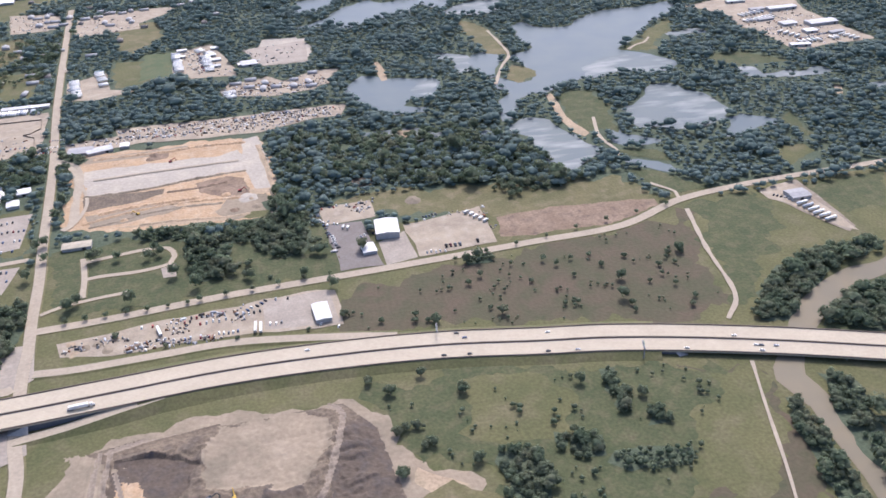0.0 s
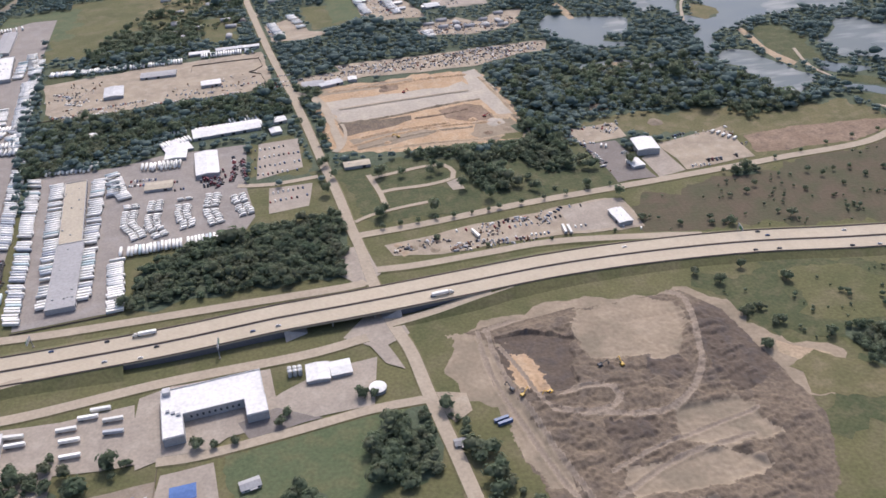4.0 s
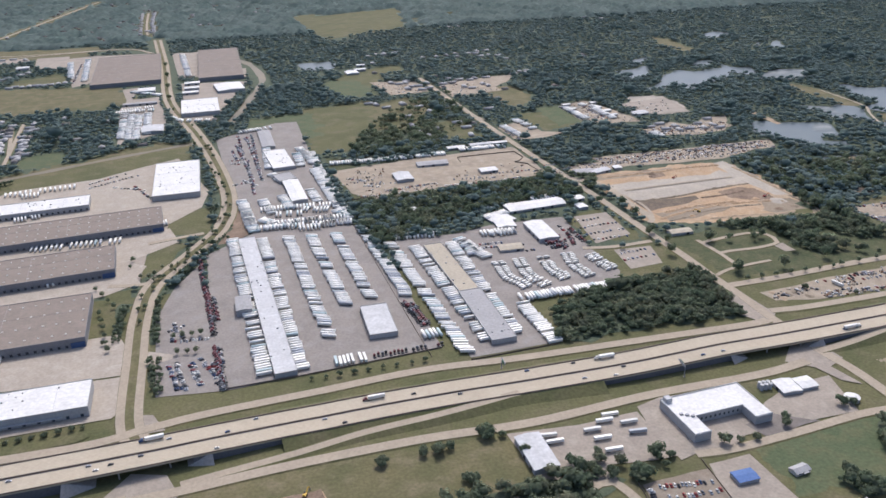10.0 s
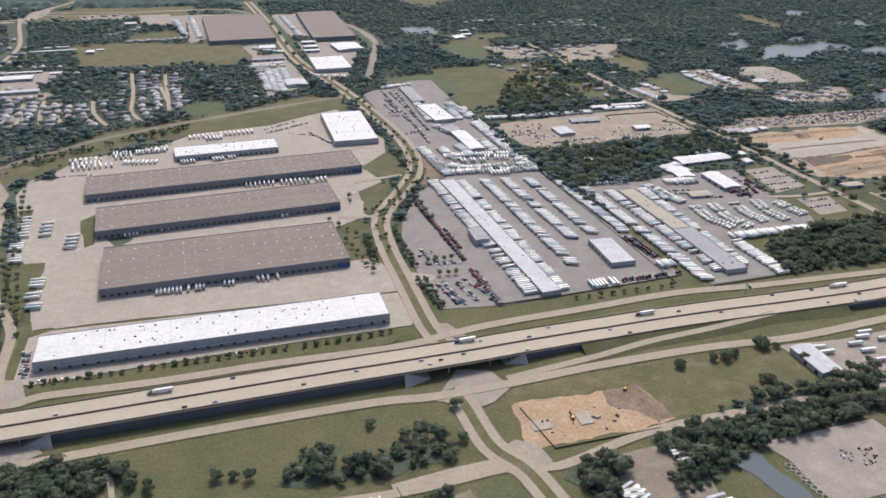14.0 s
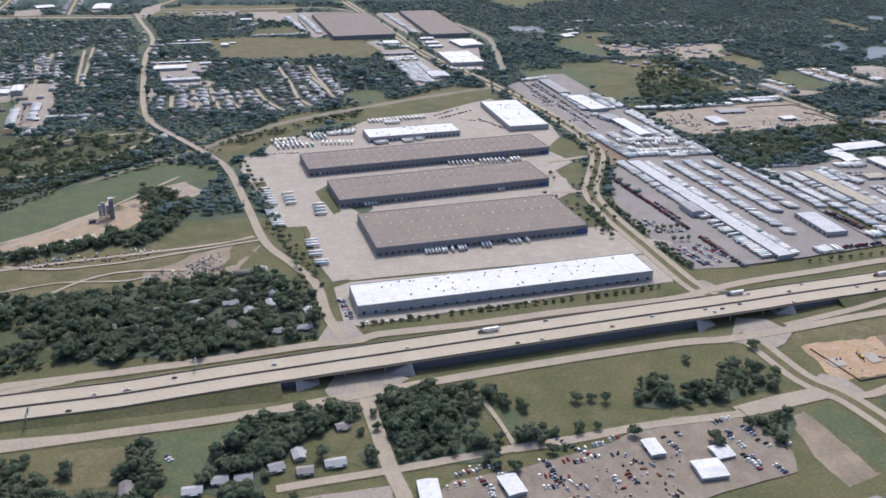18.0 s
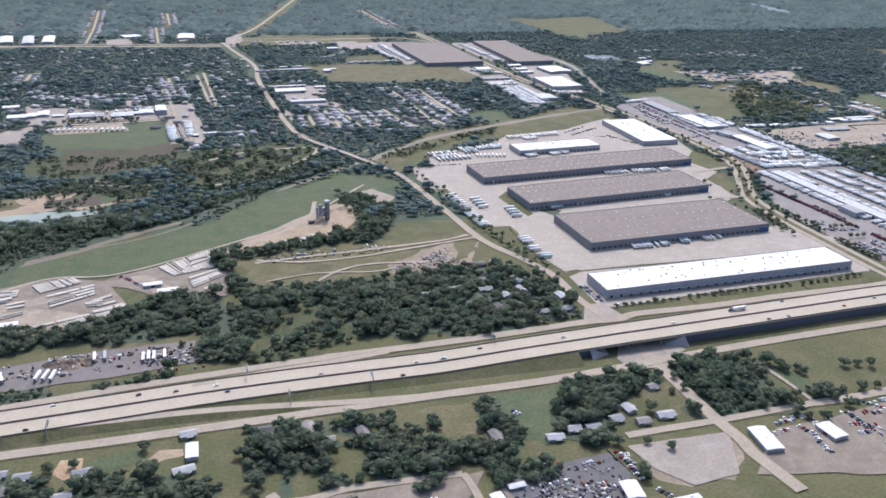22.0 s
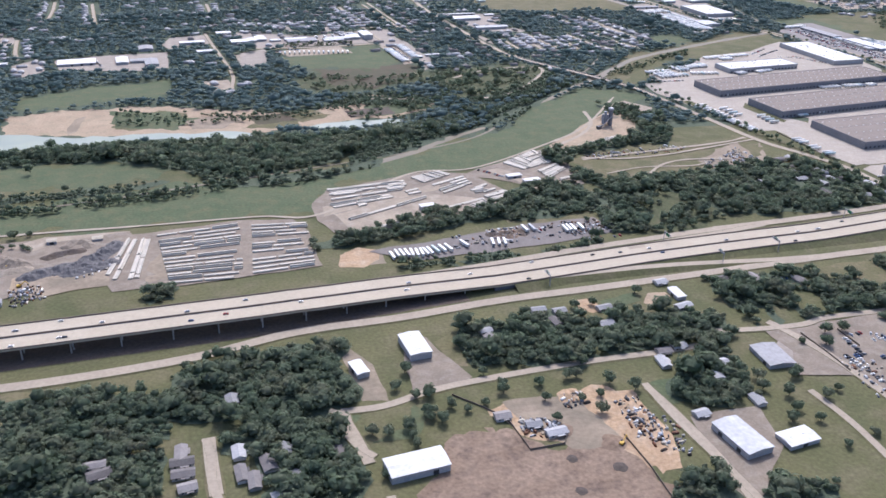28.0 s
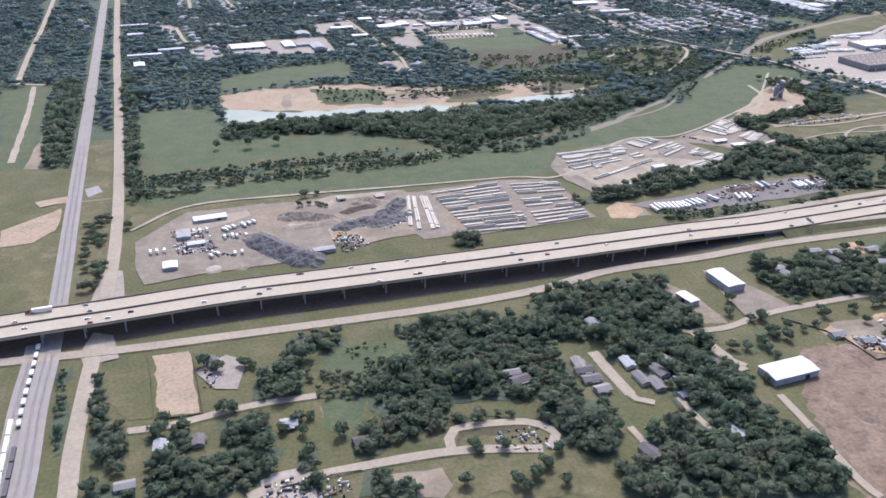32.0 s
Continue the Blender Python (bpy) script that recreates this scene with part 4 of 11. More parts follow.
_x = -3400
for a, b in SPANS + [(1600, 1600)]:
    line, hs = between(_x, a)
    if len(line) > 2:
        bank = ribbon("highway_embankment", "retaining_wall_shaded", line, HALF - 0.4, HALF - 0.4, heights=[h - 1.2 for h in hs], thick=12.0)
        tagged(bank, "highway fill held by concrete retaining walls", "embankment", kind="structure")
    line, hs = between(a, b)
    if len(line) > 2:
        for i in range(0, len(line) - 1, 4):
            d = (line[i + 1] - line[i]).normalized()
            s = Vector((-d.y, d.x, 0))
            bent = new("bridge_bent")
            bent.location = (line[i].x, line[i].y, 0)
            tagged(bent, "concrete bridge bent with round columns", "bridge support", "bridge supports", "structure")
            for off in (-16, -6, 6, 16):
                bm = bmesh.new()
                bmesh.ops.create_cone(bm, cap_ends=True, segments=10, radius1=0.75, radius2=0.7, depth=hs[i] - 2.2)
                bmesh.ops.translate(bm, verts=bm.verts, vec=(s.x * off, s.y * off, (hs[i] - 2.2) / 2))
                me = bpy.data.meshes.new("column")
                bm.to_mesh(me)
                bm.free()
                me.materials.append(MATS["wall_concrete"])
                c = new("column", me)
                c.parent = bent
            cap = ribbon("cap_beam", "wall_concrete", [Vector((0, 0, 0)) - s * 18, Vector((0, 0, 0)) + s * 18], 0.8, 0.8, hs[i] - 1.5, thick=1.0)
            cap.parent = bent
    _x = b
for side in (1, -1):
    run = []
    for k, p in enumerate(DECK + [Vector((1e5, 0, 0))]):
        good = k < len(DECK) and not any(a - 14 < p.x < b + 14 for a, b in SPANS) and (DECK_H[min(k, len(DECK) - 1)] < 6.3 or -1700 < p.x < -1345)
        if good:
            run.append(k)
            continue
        if len(run) > 3:
            vs = []
            for j in run:
                d = (DECK[min(j + 1, len(DECK) - 1)] - DECK[max(j - 1, 0)]).normalized()
                s = Vector((-d.y, d.x, 0)) * side
                q, h = DECK[j], DECK_H[j]
                for off, z in ((HALF + 0.05, h - 0.35), (HALF + 1.2, h - 0.5), (HALF + 1.5 + 2.0 * h, 0.02)):
                    vs.append((q.x + s.x * off, q.y + s.y * off, z))
            fs = [(3 * a + c, 3 * a + c + 1, 3 * a + c + 4, 3 * a + c + 3) for a in range(len(run) - 1) for c in (0, 1)]
            tagged(mesh_object("highway_slope", vs, fs, "grass"), "mown grass slope beside the freeway", "embankment", kind="structure")
        run = []
tagged(ribbon("highway_deck", "highway_concrete", DECK, HALF, HALF, heights=DECK_H, thick=1.5), "wide pale concrete freeway with eight lanes", "highway", kind="structure")
for a, b in SPANS[1:]:
    for x, way in ((a, 1), (b, -1)):
        k = min(range(len(DECK)), key=lambda i: abs(DECK[i].x - x))
        p, h = DECK[k], DECK_H[k] - 1.6
        d = (DECK[k + 1] - DECK[k - 1]).normalized() * way
        s = Vector((-d.y, d.x, 0))
        vs = [p + s * e * (HALF + o) + d * f + Vector((0, 0, z)) for e in (-1, 1) for o, f, z in ((0, -2, h), (0, 2.2 * h, 0.0), (1.1 * h, -0.9 * h, 0.0), (0, -6, h))]
        tagged(mesh_object("abutment_slope", vs, [(0, 1, 5, 4), (0, 2, 1), (0, 3, 2), (4, 5, 6), (4, 6, 7), (3, 0, 4, 7)], "wall_concrete"), "paved concrete slope under the end of a bridge", "abutment", kind="structure")
for off, tall, wide, label in ((0, 1.1, 0.45, "weathered concrete median barrier"), (HALF - 0.3, 1.0, 0.3, "concrete edge barrier"), (-HALF + 0.3, 1.0, 0.3, "concrete edge barrier")):
    tagged(ribbon("highway_barrier", "barrier_concrete", DECK, off + wide, wide - off, heights=[h + tall for h in DECK_H], thick=tall), label, "barrier", kind="structure")
tagged(ribbon("median_strip", "asphalt", DECK, 1.9, 1.9, heights=[h + 0.02 for h in DECK_H]), "dark stained inner shoulder", "road", kind="structure")
STRIPS.append(([(p.x, p.y) for p in DECK[::2]], HALF + 6))
# dark strip laid along the ground to deepen the shade below the deck
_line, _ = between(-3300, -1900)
tagged(ribbon("ground_patch", "brown_mud", _line, 22, 30, 0.015), "dark ground strip deepening the shade under the viaduct", "ground", kind="structure")

# fields and bare ground
field("brown_grass", [(35, 709), (133, 729), (248, 741), (350, 751), (447, 775), (421, 663), (405, 594), (355, 582), (187, 619), (39, 647)])
field("dry_grass", [(35, 912), (154, 912), (256, 902), (319, 870), (397, 885), (419, 848), (425, 805), (367, 775), (222, 768), (232, 824), (134, 850), (86, 883)])
field("red_soil", [(231, 818), (298, 825), (364, 823), (427, 815), (424, 797), (367, 775), (257, 769), (224, 776)])
field("brown_grass", [(-87, 845), (-44, 868), (16, 889), (33, 757), (-25, 750), (-94, 745)])
field("scrub_grass", [(469, 791), (552, 801), (538, 717), (434, 606), (406, 589), (436, 706)])
field("scrub_grass", [(610, 797), (735, 811), (678, 734), (620, 722), (606, 768)])
field("orange_soil", [(-293, 1115), (-267, 1128), (-193, 1130), (-116, 1134), (-46, 1127), (-33, 1133), (-25, 1073), (-18, 1017), (-15, 951), (-13, 905), (-18, 887), (-51, 887), (-90, 891), (-142, 895), (-186, 899), (-256, 912), (-266, 928), (-267, 1003), (-276, 1087)])
field("packed_soil", [(-249, 998), (-260, 1053), (-260, 1078), (-224, 1077), (-152, 1078), (-92, 1082), (-58, 1097), (-54, 1025), (-77, 1023), (-127, 1015), (-182, 1002)])
field("dark_soil", [(-249, 994), (-182, 997), (-153, 997), (-154, 981), (-186, 969), (-244, 958)])
field("packed_soil", [(-57, 1097), (-54, 1127), (-34, 1132), (-25, 1073), (-20, 1009), (-18, 967), (-29, 950), (-41, 970), (-53, 1025)])
field("sand", [(-37, 1091), (-31, 1103), (-23, 1036), (-17, 975), (-22, 968), (-28, 1020)])
field("tan_soil", [(-74, 954), (-50, 952), (-26, 954), (-15, 921), (-21, 896), (-32, 888), (-71, 894), (-90, 919)])
field("red_soil", [(-116, 1002), (-77, 1013), (-55, 1000), (-48, 955), (-81, 955), (-112, 975)])
field("red_soil", [(-187, 1114), (-174, 1129), (-154, 1112), (-156, 1090), (-174, 1086)])
field("tan_soil", [(-265, 1117), (-192, 1119), (-131, 1125), (-127, 1112), (-190, 1100), (-263, 1098)])
field("tan_soil", [(-242, 946), (-178, 955), (-145, 952), (-131, 937), (-182, 919), (-232, 916)])
field("sand", [(-206, 909), (-142, 909), (-77, 902), (-76, 895), (-142, 898)])
field("grass", [(-58, 897), (-47, 909), (-24, 905), (-31, 890), (-51, 890)])
field("sand", [(-50, 966), (-22, 965), (-19, 952), (-43, 951)])
field("grass", [(-1368, 2116), (-1347, 2207), (-1258, 2244), (-1234, 2134), (-1262, 2104)])
field("grass", [(-626, 1831), (-565, 2008), (-479, 2051), (-485, 1908), (-548, 1786)])
field("dry_grass", [(-284, 1717), (-219, 1766), (-193, 1665), (-241, 1559), (-269, 1591)])
field("dry_grass", [(339, 2212), (372, 2167), (371, 2006), (332, 1971), (316, 2103)])
field("grass", [(-486, 2053), (-424, 2057), (-412, 1994), (-487, 1964)])
field("packed_soil", [(-12, 1568), (50, 1578), (75, 1508), (61, 1430), (-14, 1430), (-36, 1469)])
field("scrub_grass", [(-670, 1340), (-666, 1275), (-640, 1087), (-614, 1113), (-630, 1313)])
field("green_field", [(-1179, 1498), (-1123, 1515), (-1116, 1428), (-1185, 1423), (-1207, 1465)])
field("dry_grass", [(-1250, 1926), (-1213, 1931), (-1217, 1896), (-1260, 1898)])
field("brown_grass", [(312, 529), (382, 511), (379, 452), (358, 352), (266, 375), (308, 442)])
field("sand", [(409, 479), (413, 465), (410, 433), (409, 398), (405, 369), (401, 384), (401, 419), (405, 456)])
field("scrub_grass", [(451, 527), (508, 587), (560, 607), (632, 608), (538, 488), (480, 520)])
field("tan_soil", [(236, 509), (244, 499), (233, 477), (228, 482)])
field("dry_grass", [(-1601, 2683), (-1505, 2625), (-1222, 2629), (-1228, 2530), (-1511, 2529)])
field("scrub_grass", [(-1961, 1319), (-1845, 1331), (-1755, 1299), (-1766, 1206), (-1829, 1190), (-1914, 1211)])
field("brown_grass", [(-1855, 1333), (-1768, 1341), (-1742, 1263), (-1773, 1219), (-1850, 1240)])
dig_site([(-201, 533), (-146, 540), (20, 545), (45, 509), (62, 373), (40, 322), (-35, 239), (-150, 267), (-169, 351), (-181, 454)],
         [("brown_mud", [(-163, 519), (-133, 520), (-97, 502), (-108, 471), (-110, 447), (-135, 438), (-147, 445), (-162, 467), (-167, 492)]),
          ("dark_soil", [(-97, 493), (-54, 461), (-19, 456), (-40, 407), (-86, 408), (-120, 427)]),
          ("tan_soil", [(-82, 539), (-29, 545), (9, 530), (3, 494), (-15, 472), (-52, 465), (-92, 471), (-95, 501)]),
          ("tan_soil", [(-202, 537), (-184, 535), (-170, 520), (-168, 478), (-159, 419), (-148, 367), (-147, 342), (-165, 351), (-175, 406), (-205, 449)]),
          ("brown_mud", [(12, 519), (40, 522), (56, 471), (50, 423), (11, 408), (-1, 435), (4, 476)]),
          ("orange_soil", [(-157, 491), (-140, 492), (-136, 474), (-134, 450), (-138, 442), (-150, 445), (-158, 463)]),
          ("brown_mud", [(-105, 401), (-73, 396), (-70, 380), (-103, 378), (-113, 387)]),
          ("tan_soil", [(-49, 402), (7, 403), (16, 358), (-30, 356), (-59, 370)]),
          ("tan_soil", [(-107, 356), (-26, 356), (-5, 331), (-49, 324), (-114, 328)]),
          ("tan_soil", [(-167, 311), (-123, 314), (-57, 313), (-4, 290), (-71, 209), (-183, 263)]),
          ("brown_mud", [(-45, 467), (-17, 468), (-17, 440), (-41, 430), (-53, 445)]),
          ("tan_soil", [(-44, 479), (-14, 474), (-15, 459), (-45, 459)])],
         [(3, [(-166, 533), (-168, 507), (-165, 461), (-156, 415), (-149, 373), (-140, 332), (-136, 301)]),
          (3, [(-175, 530), (-177, 505), (-175, 456), (-166, 410), (-158, 369), (-148, 328)]),
          (4, [(-169, 531), (-135, 539), (-80, 548), (-24, 553), (15, 538), (14, 509), (2, 468), (-10, 438), (-40, 407), (-70, 400), (-105, 409), (-139, 421)]),
          (4, [(-132, 439), (-103, 440), (-88, 436), (-85, 425), (-96, 413), (-119, 411)]),
          (3, [(-5, 364), (-70, 354), (-122, 330)]),
          (2.5, [(12, 387), (-76, 368), (-118, 353)]),
          (2.5, [(-161, 505), (-151, 469), (-145, 434), (-139, 421)])])
field("tan_soil", [(-208, 507), (-202, 523), (-162, 548), (-67, 552), (18, 552), (57, 521), (55, 485), (112, 435), (110, 381), (-202, 452)])
field("grass", [(-318, 448), (-228, 456), (-232, 427), (-233, 340), (-334, 360), (-385, 404), (-390, 441)])
field("green_field", [(-390, 438), (-280, 457), (-239, 452), (-234, 414), (-247, 376), (-323, 373), (-387, 378)])
field("grass", [(-887, 607), (-751, 622), (-584, 637), (-281, 641), (-287, 618), (-582, 617), (-885, 596)])
field("grass", [(-885, 629), (-788, 633), (-589, 637), (-484, 650), (-344, 656), (-366, 625), (-610, 617), (-887, 601)])
field("dry_grass", [(-1236, 469), (-1109, 474), (-930, 483), (-898, 472), (-890, 418), (-902, 401), (-980, 388), (-1022, 379), (-1225, 425)])
field("dry_grass", [(-865, 492), (-774, 491), (-547, 510), (-567, 440), (-705, 433), (-749, 420), (-739, 474), (-860, 470)])
field("dry_grass", [(-860, 499), (-727, 503), (-581, 510), (-580, 445), (-598, 423), (-851, 450)])
field("orange_soil", [(-865, 468), (-744, 473), (-734, 423), (-748, 413), (-800, 412), (-860, 408), (-867, 420)])
field("red_soil", [(-780, 471), (-746, 476), (-734, 423), (-753, 418), (-762, 439), (-782, 451)])
field("grass", [(-706, 368), (-687, 370), (-675, 303), (-664, 298), (-586, 317), (-610, 284), (-689, 292)])
field("green_field", [(-923, 374), (-894, 382), (-881, 287), (-913, 288)])
field("tan_soil", [(-942, 367), (-923, 374), (-913, 288), (-948, 281), (-951, 317)])
field("grass", [(-1258, 469), (-931, 485), (-905, 439), (-897, 401), (-1032, 388), (-1131, 377), (-1170, 373), (-1190, 456)])
field("dry_grass", [(-1639, 787), (-1535, 815), (-1374, 820), (-1361, 784), (-1405, 746), (-1417, 705), (-1560, 705), (-1622, 667), (-1640, 745)])
field("tan_soil", [(-1495, 733), (-1418, 748), (-1361, 801), (-1368, 777), (-1405, 710), (-1488, 718)])
field("dry_grass", [(-1668, 773), (-1613, 816), (-1470, 820), (-1377, 803), (-1363, 771), (-1418, 727), (-1529, 714), (-1662, 715)])
field("grass", [(-1281, 724), (-1302, 699), (-1315, 730), (-1339, 840), (-1318, 845), (-1302, 774)])
field("green_field", [(-1786, 762), (-1644, 902), (-1556, 967), (-1514, 1052), (-1433, 1067), (-1525, 962), (-1579, 891), (-1681, 848), (-1805, 765), (-1864, 760), (-1914, 726), (-1935, 822), (-1797, 869)])
field("green_field", [(-2304, 735), (-2163, 755), (-2007, 768), (-1840, 848), (-1647, 963), (-1480, 1089), (-1458, 1068), (-1573, 920), (-1631, 853), (-1781, 771), (-1843, 754), (-1981, 753), (-2012, 674), (-2085, 671), (-2189, 663), (-2287, 658)])
field("dry_grass", [(-1371, 1151), (-1309, 1248), (-1158, 1327), (-1024, 1376), (-950, 1439), (-893, 1483), (-968, 1521), (-1130, 1415), (-1307, 1350), (-1454, 1164), (-1425, 1111)])
field("grass", [(-1373, 1148), (-1273, 1270), (-1050, 1305), (-885, 1352), (-906, 1469), (-1042, 1419), (-1194, 1366), (-1356, 1254), (-1409, 1136)])
field("sand", [(-2416, 1109), (-2335, 1126), (-2206, 1128), (-2100, 1088), (-1987, 1046), (-2047, 967), (-2244, 985), (-2408, 1020)])
field("sand", [(-1985, 1053), (-1919, 1105), (-1865, 1141), (-1772, 1074), (-1808, 1026), (-1875, 1006), (-1950, 1011), (-2010, 1034)])
field("sand", [(-2419, 1058), (-2411, 1107), (-2329, 1121), (-2190, 1127), (-2157, 1092), (-2073, 1057), (-1984, 1052), (-1890, 1114), (-1901, 1015), (-2000, 972), (-2084, 978), (-2206, 992), (-2301, 990), (-2404, 1027)])
field("dry_grass", [(-2266, 1060), (-2253, 1095), (-2200, 1112), (-2158, 1079), (-2188, 1026), (-2246, 1004), (-2262, 1019)])
field("dry_grass", [(-2082, 992), (-2040, 1039), (-1996, 1038), (-2007, 979)])
field("tan_soil", [(-2326, 1036), (-2320, 1082), (-2307, 1092), (-2311, 1019), (-2321, 1001)])
field("green_field", [(-2523, 938), (-2524, 1028), (-2436, 1039), (-2422, 948), (-2429, 913), (-2509, 882)])
field("green_field", [(-2417, 1169), (-2393, 1200), (-2332, 1207), (-2306, 1258), (-2191, 1287), (-2197, 1180), (-2278, 1180), (-2348, 1164), (-2411, 1155)])
field("pond", [(-2412, 1026), (-2301, 990), (-2198, 987), (-2117, 981), (-2046, 954), (-2089, 940), (-2223, 965), (-2323, 952), (-2402, 951)])
field("pond", [(-1997, 982), (-1954, 999), (-1868, 1001), (-1846, 983), (-1928, 967)])
field("green_field", [(-2538, 1036), (-2433, 1043), (-2409, 940), (-2334, 885), (-2186, 879), (-2172, 826), (-2255, 786), (-2354, 797), (-2445, 775), (-2510, 770)])
field("green_field", [(-2520, 726), (-2343, 753), (-2181, 781), (-1978, 784), (-2019, 713), (-2215, 686), (-2336, 668), (-2497, 662)])
field("green_field", [(-2415, 1208), (-2308, 1265), (-2186, 1274), (-2196, 1201), (-2334, 1154), (-2416, 1136)])
field("green_field", [(-1992, 1343), (-1956, 1449), (-1795, 1494), (-1773, 1345), (-1901, 1326)])
field("green_field", [(-2387, 1184), (-2330, 1238), (-2212, 1286), (-2196, 1212), (-2293, 1166), (-2368, 1135)])
field("dry_grass", [(-2513, 650), (-2449, 664), (-2330, 666), (-2332, 645), (-2448, 643), (-2504, 610)])
field("grass", [(-2615, 515), (-2591, 544), (-2568, 539), (-2563, 461), (-2602, 450)])
field("dry_grass", [(-2631, 591), (-2568, 632), (-2576, 890), (-2560, 910), (-2518, 471), (-2560, 470), (-2576, 459)])
field("green_field", [(-2757, 1208), (-2680, 1227), (-2639, 818), (-2675, 806)])
field("tan_soil", [(-2651, 992), (-2647, 1089), (-2632, 817), (-2652, 821)])
field("sand", [(-2472, 358), (-2444, 358), (-2435, 275), (-2463, 276)])
field("red_soil", [(-1985, 224), (-1964, 244), (-1936, 258), (-1916, 237), (-1896, 222), (-1843, 221), (-1832, 183), (-1823, 142), (-1821, 107), (-1852, 46), (-2035, 89), (-2011, 156)])
field("orange_soil", [(-1931, 272), (-1892, 280), (-1837, 285), (-1815, 246), (-1824, 181), (-1846, 183), (-1856, 216), (-1894, 225), (-1918, 241)])
field("tan_soil", [(-1914, 276), (-1869, 275), (-1851, 246), (-1848, 215), (-1886, 230), (-1910, 247)])
field("tan_soil", [(-2029, 397), (-2004, 351), (-2000, 300), (-2020, 304)])
field("red_soil", [(-2351, 262), (-2328, 267), (-2328, 237), (-2348, 235)])
field("brown_grass", [(-2265, 229), (-2190, 215), (-2196, 175), (-2253, 171), (-2274, 193)])
field("tan_soil", [(-1997, 560), (-1961, 556), (-1959, 525), (-1997, 527)])
field("grass", [(-2267, 567), (-2216, 556), (-2149, 498), (-2252, 500)])
field("dry_grass", [(-660, 1631), (-466, 1714), (-415, 1650), (-500, 1461), (-582, 1377), (-651, 1363), (-676, 1475)])
field("grass", [(-273, 1528), (-176, 1515), (-170, 1410), (-257, 1381)])
field("grass", [(-712, 1643), (-534, 1581), (-411, 1411), (-576, 1380), (-688, 1363)])
field("dry_grass", [(-1422, 2039), (-1094, 2021), (-1034, 1853), (-1300, 1824), (-1420, 1903)])
field("grass", [(-1266, 2066), (-1114, 2049), (-1096, 1807), (-1214, 1842)])
field("packed_soil", [(-16, 1582), (67, 1564), (65, 1474), (37, 1436), (-20, 1453)])
field("grass", [(-921, 1150), (-847, 1141), (-856, 1044), (-920, 1051)])
field("grass", [(-931, 1020), (-879, 1016), (-908, 931), (-936, 910)])
field("grass", [(-966, 883), (-937, 892), (-937, 771), (-957, 762)])
field("grass", [(-359, 967), (-367, 980), (-366, 881), (-286, 868), (-286, 850), (-356, 843), (-349, 783), (-304, 787), (-288, 816), (-294, 889), (-308, 985)])
field("scrub_grass", [(-267, 877), (-112, 879), (-108, 788), (-134, 742), (-236, 733), (-257, 803)])
field("scrub_grass", [(-152, 745), (-90, 842), (46, 853), (55, 743), (-76, 738), (-145, 724)])
field("grass", [(-471, 715), (-378, 739), (-389, 749), (-474, 729)])
field("grass", [(-531, 714), (-459, 731), (-501, 654), (-521, 667)])
field("scrub_grass", [(-241, 740), (-111, 757), (-122, 879), (-235, 846), (-224, 736)])
field("grass", [(-229, 700), (-120, 709), (27, 639), (-177, 644), (-229, 665)])
field("scrub_grass", [(111, 571), (201, 557), (254, 504), (192, 471), (124, 501)])
field("grass", [(293, 534), (380, 512), (366, 428), (307, 369), (215, 409), (287, 434)])
field("scrub_grass", [(40, 556), (115, 555), (219, 542), (223, 519), (156, 474), (113, 457), (71, 461), (57, 515)])
field("sand", [(68, 458), (102, 433), (119, 401), (107, 395), (82, 419), (64, 443)])
field("orange_soil", [(-2004, 554), (-1981, 569), (-1963, 556), (-1966, 536), (-1983, 521), (-2006, 526)])
field("orange_soil", [(-2182, 276), (-2173, 281), (-2169, 255), (-2174, 241), (-2182, 245)])
field("scrub_grass", [(-1644, 633), (-1598, 659), (-1564, 638), (-1551, 565), (-1629, 535), (-1665, 537), (-1651, 585)])
field("dry_grass", [(-1813, 611), (-1703, 617), (-1710, 587), (-1807, 565)])
field("dry_grass", [(-1668, 781), (-1628, 792), (-1574, 787), (-1489, 794), (-1427, 812), (-1374, 813), (-1370, 772), (-1418, 727), (-1462, 718), (-1530, 706), (-1581, 708), (-1644, 696), (-1662, 723)])
field("tan_soil", [(-1491, 740), (-1433, 784), (-1398, 807), (-1405, 751), (-1436, 713), (-1489, 714)])
field("tan_soil", [(-1454, 661), (-1432, 672), (-1439, 643), (-1455, 646)])
field("orange_soil", [(-1836, 275), (-1813, 274), (-1810, 217), (-1820, 182), (-1838, 180), (-1842, 224)])
field("tan_soil", [(-1917, 278), (-1860, 284), (-1856, 240), (-1855, 214), (-1887, 218), (-1903, 254)])
field("tan_soil", [(-1364, 338), (-1287, 346), (-1273, 329), (-1307, 289), (-1343, 289), (-1363, 301)])
field("red_soil", [(-812, 1133), (-801, 1024), (-814, 1003), (-842, 1000), (-831, 1072)])
field("scrub_grass", [(155, 548), (212, 539), (356, 518), (234, 350), (121, 338), (34, 359), (132, 425), (134, 480), (356, 518), (234, 350), (141, 374), (161, 444)])
field("green_field", [(-2277, 1111), (-2194, 1095), (-2142, 1039), (-2178, 1004), (-2257, 1024)])
field("brown_grass", [(-2078, 1054), (-2003, 1057), (-1996, 1015), (-2061, 1006)])
field("green_field", [(-1897, 1087), (-1797, 1093), (-1788, 1044), (-1879, 1020)])
field("dry_grass", [(-2016, 1050), (-1977, 1072), (-1945, 1036), (-1997, 1004)])
field("tan_soil", [(-2165, 1038), (-2119, 1062), (-2078, 1043), (-2108, 1000), (-2155, 999)])
field("brown_mud", [(-1927, 1053), (-1856, 1064), (-1852, 1027), (-1922, 1017)])
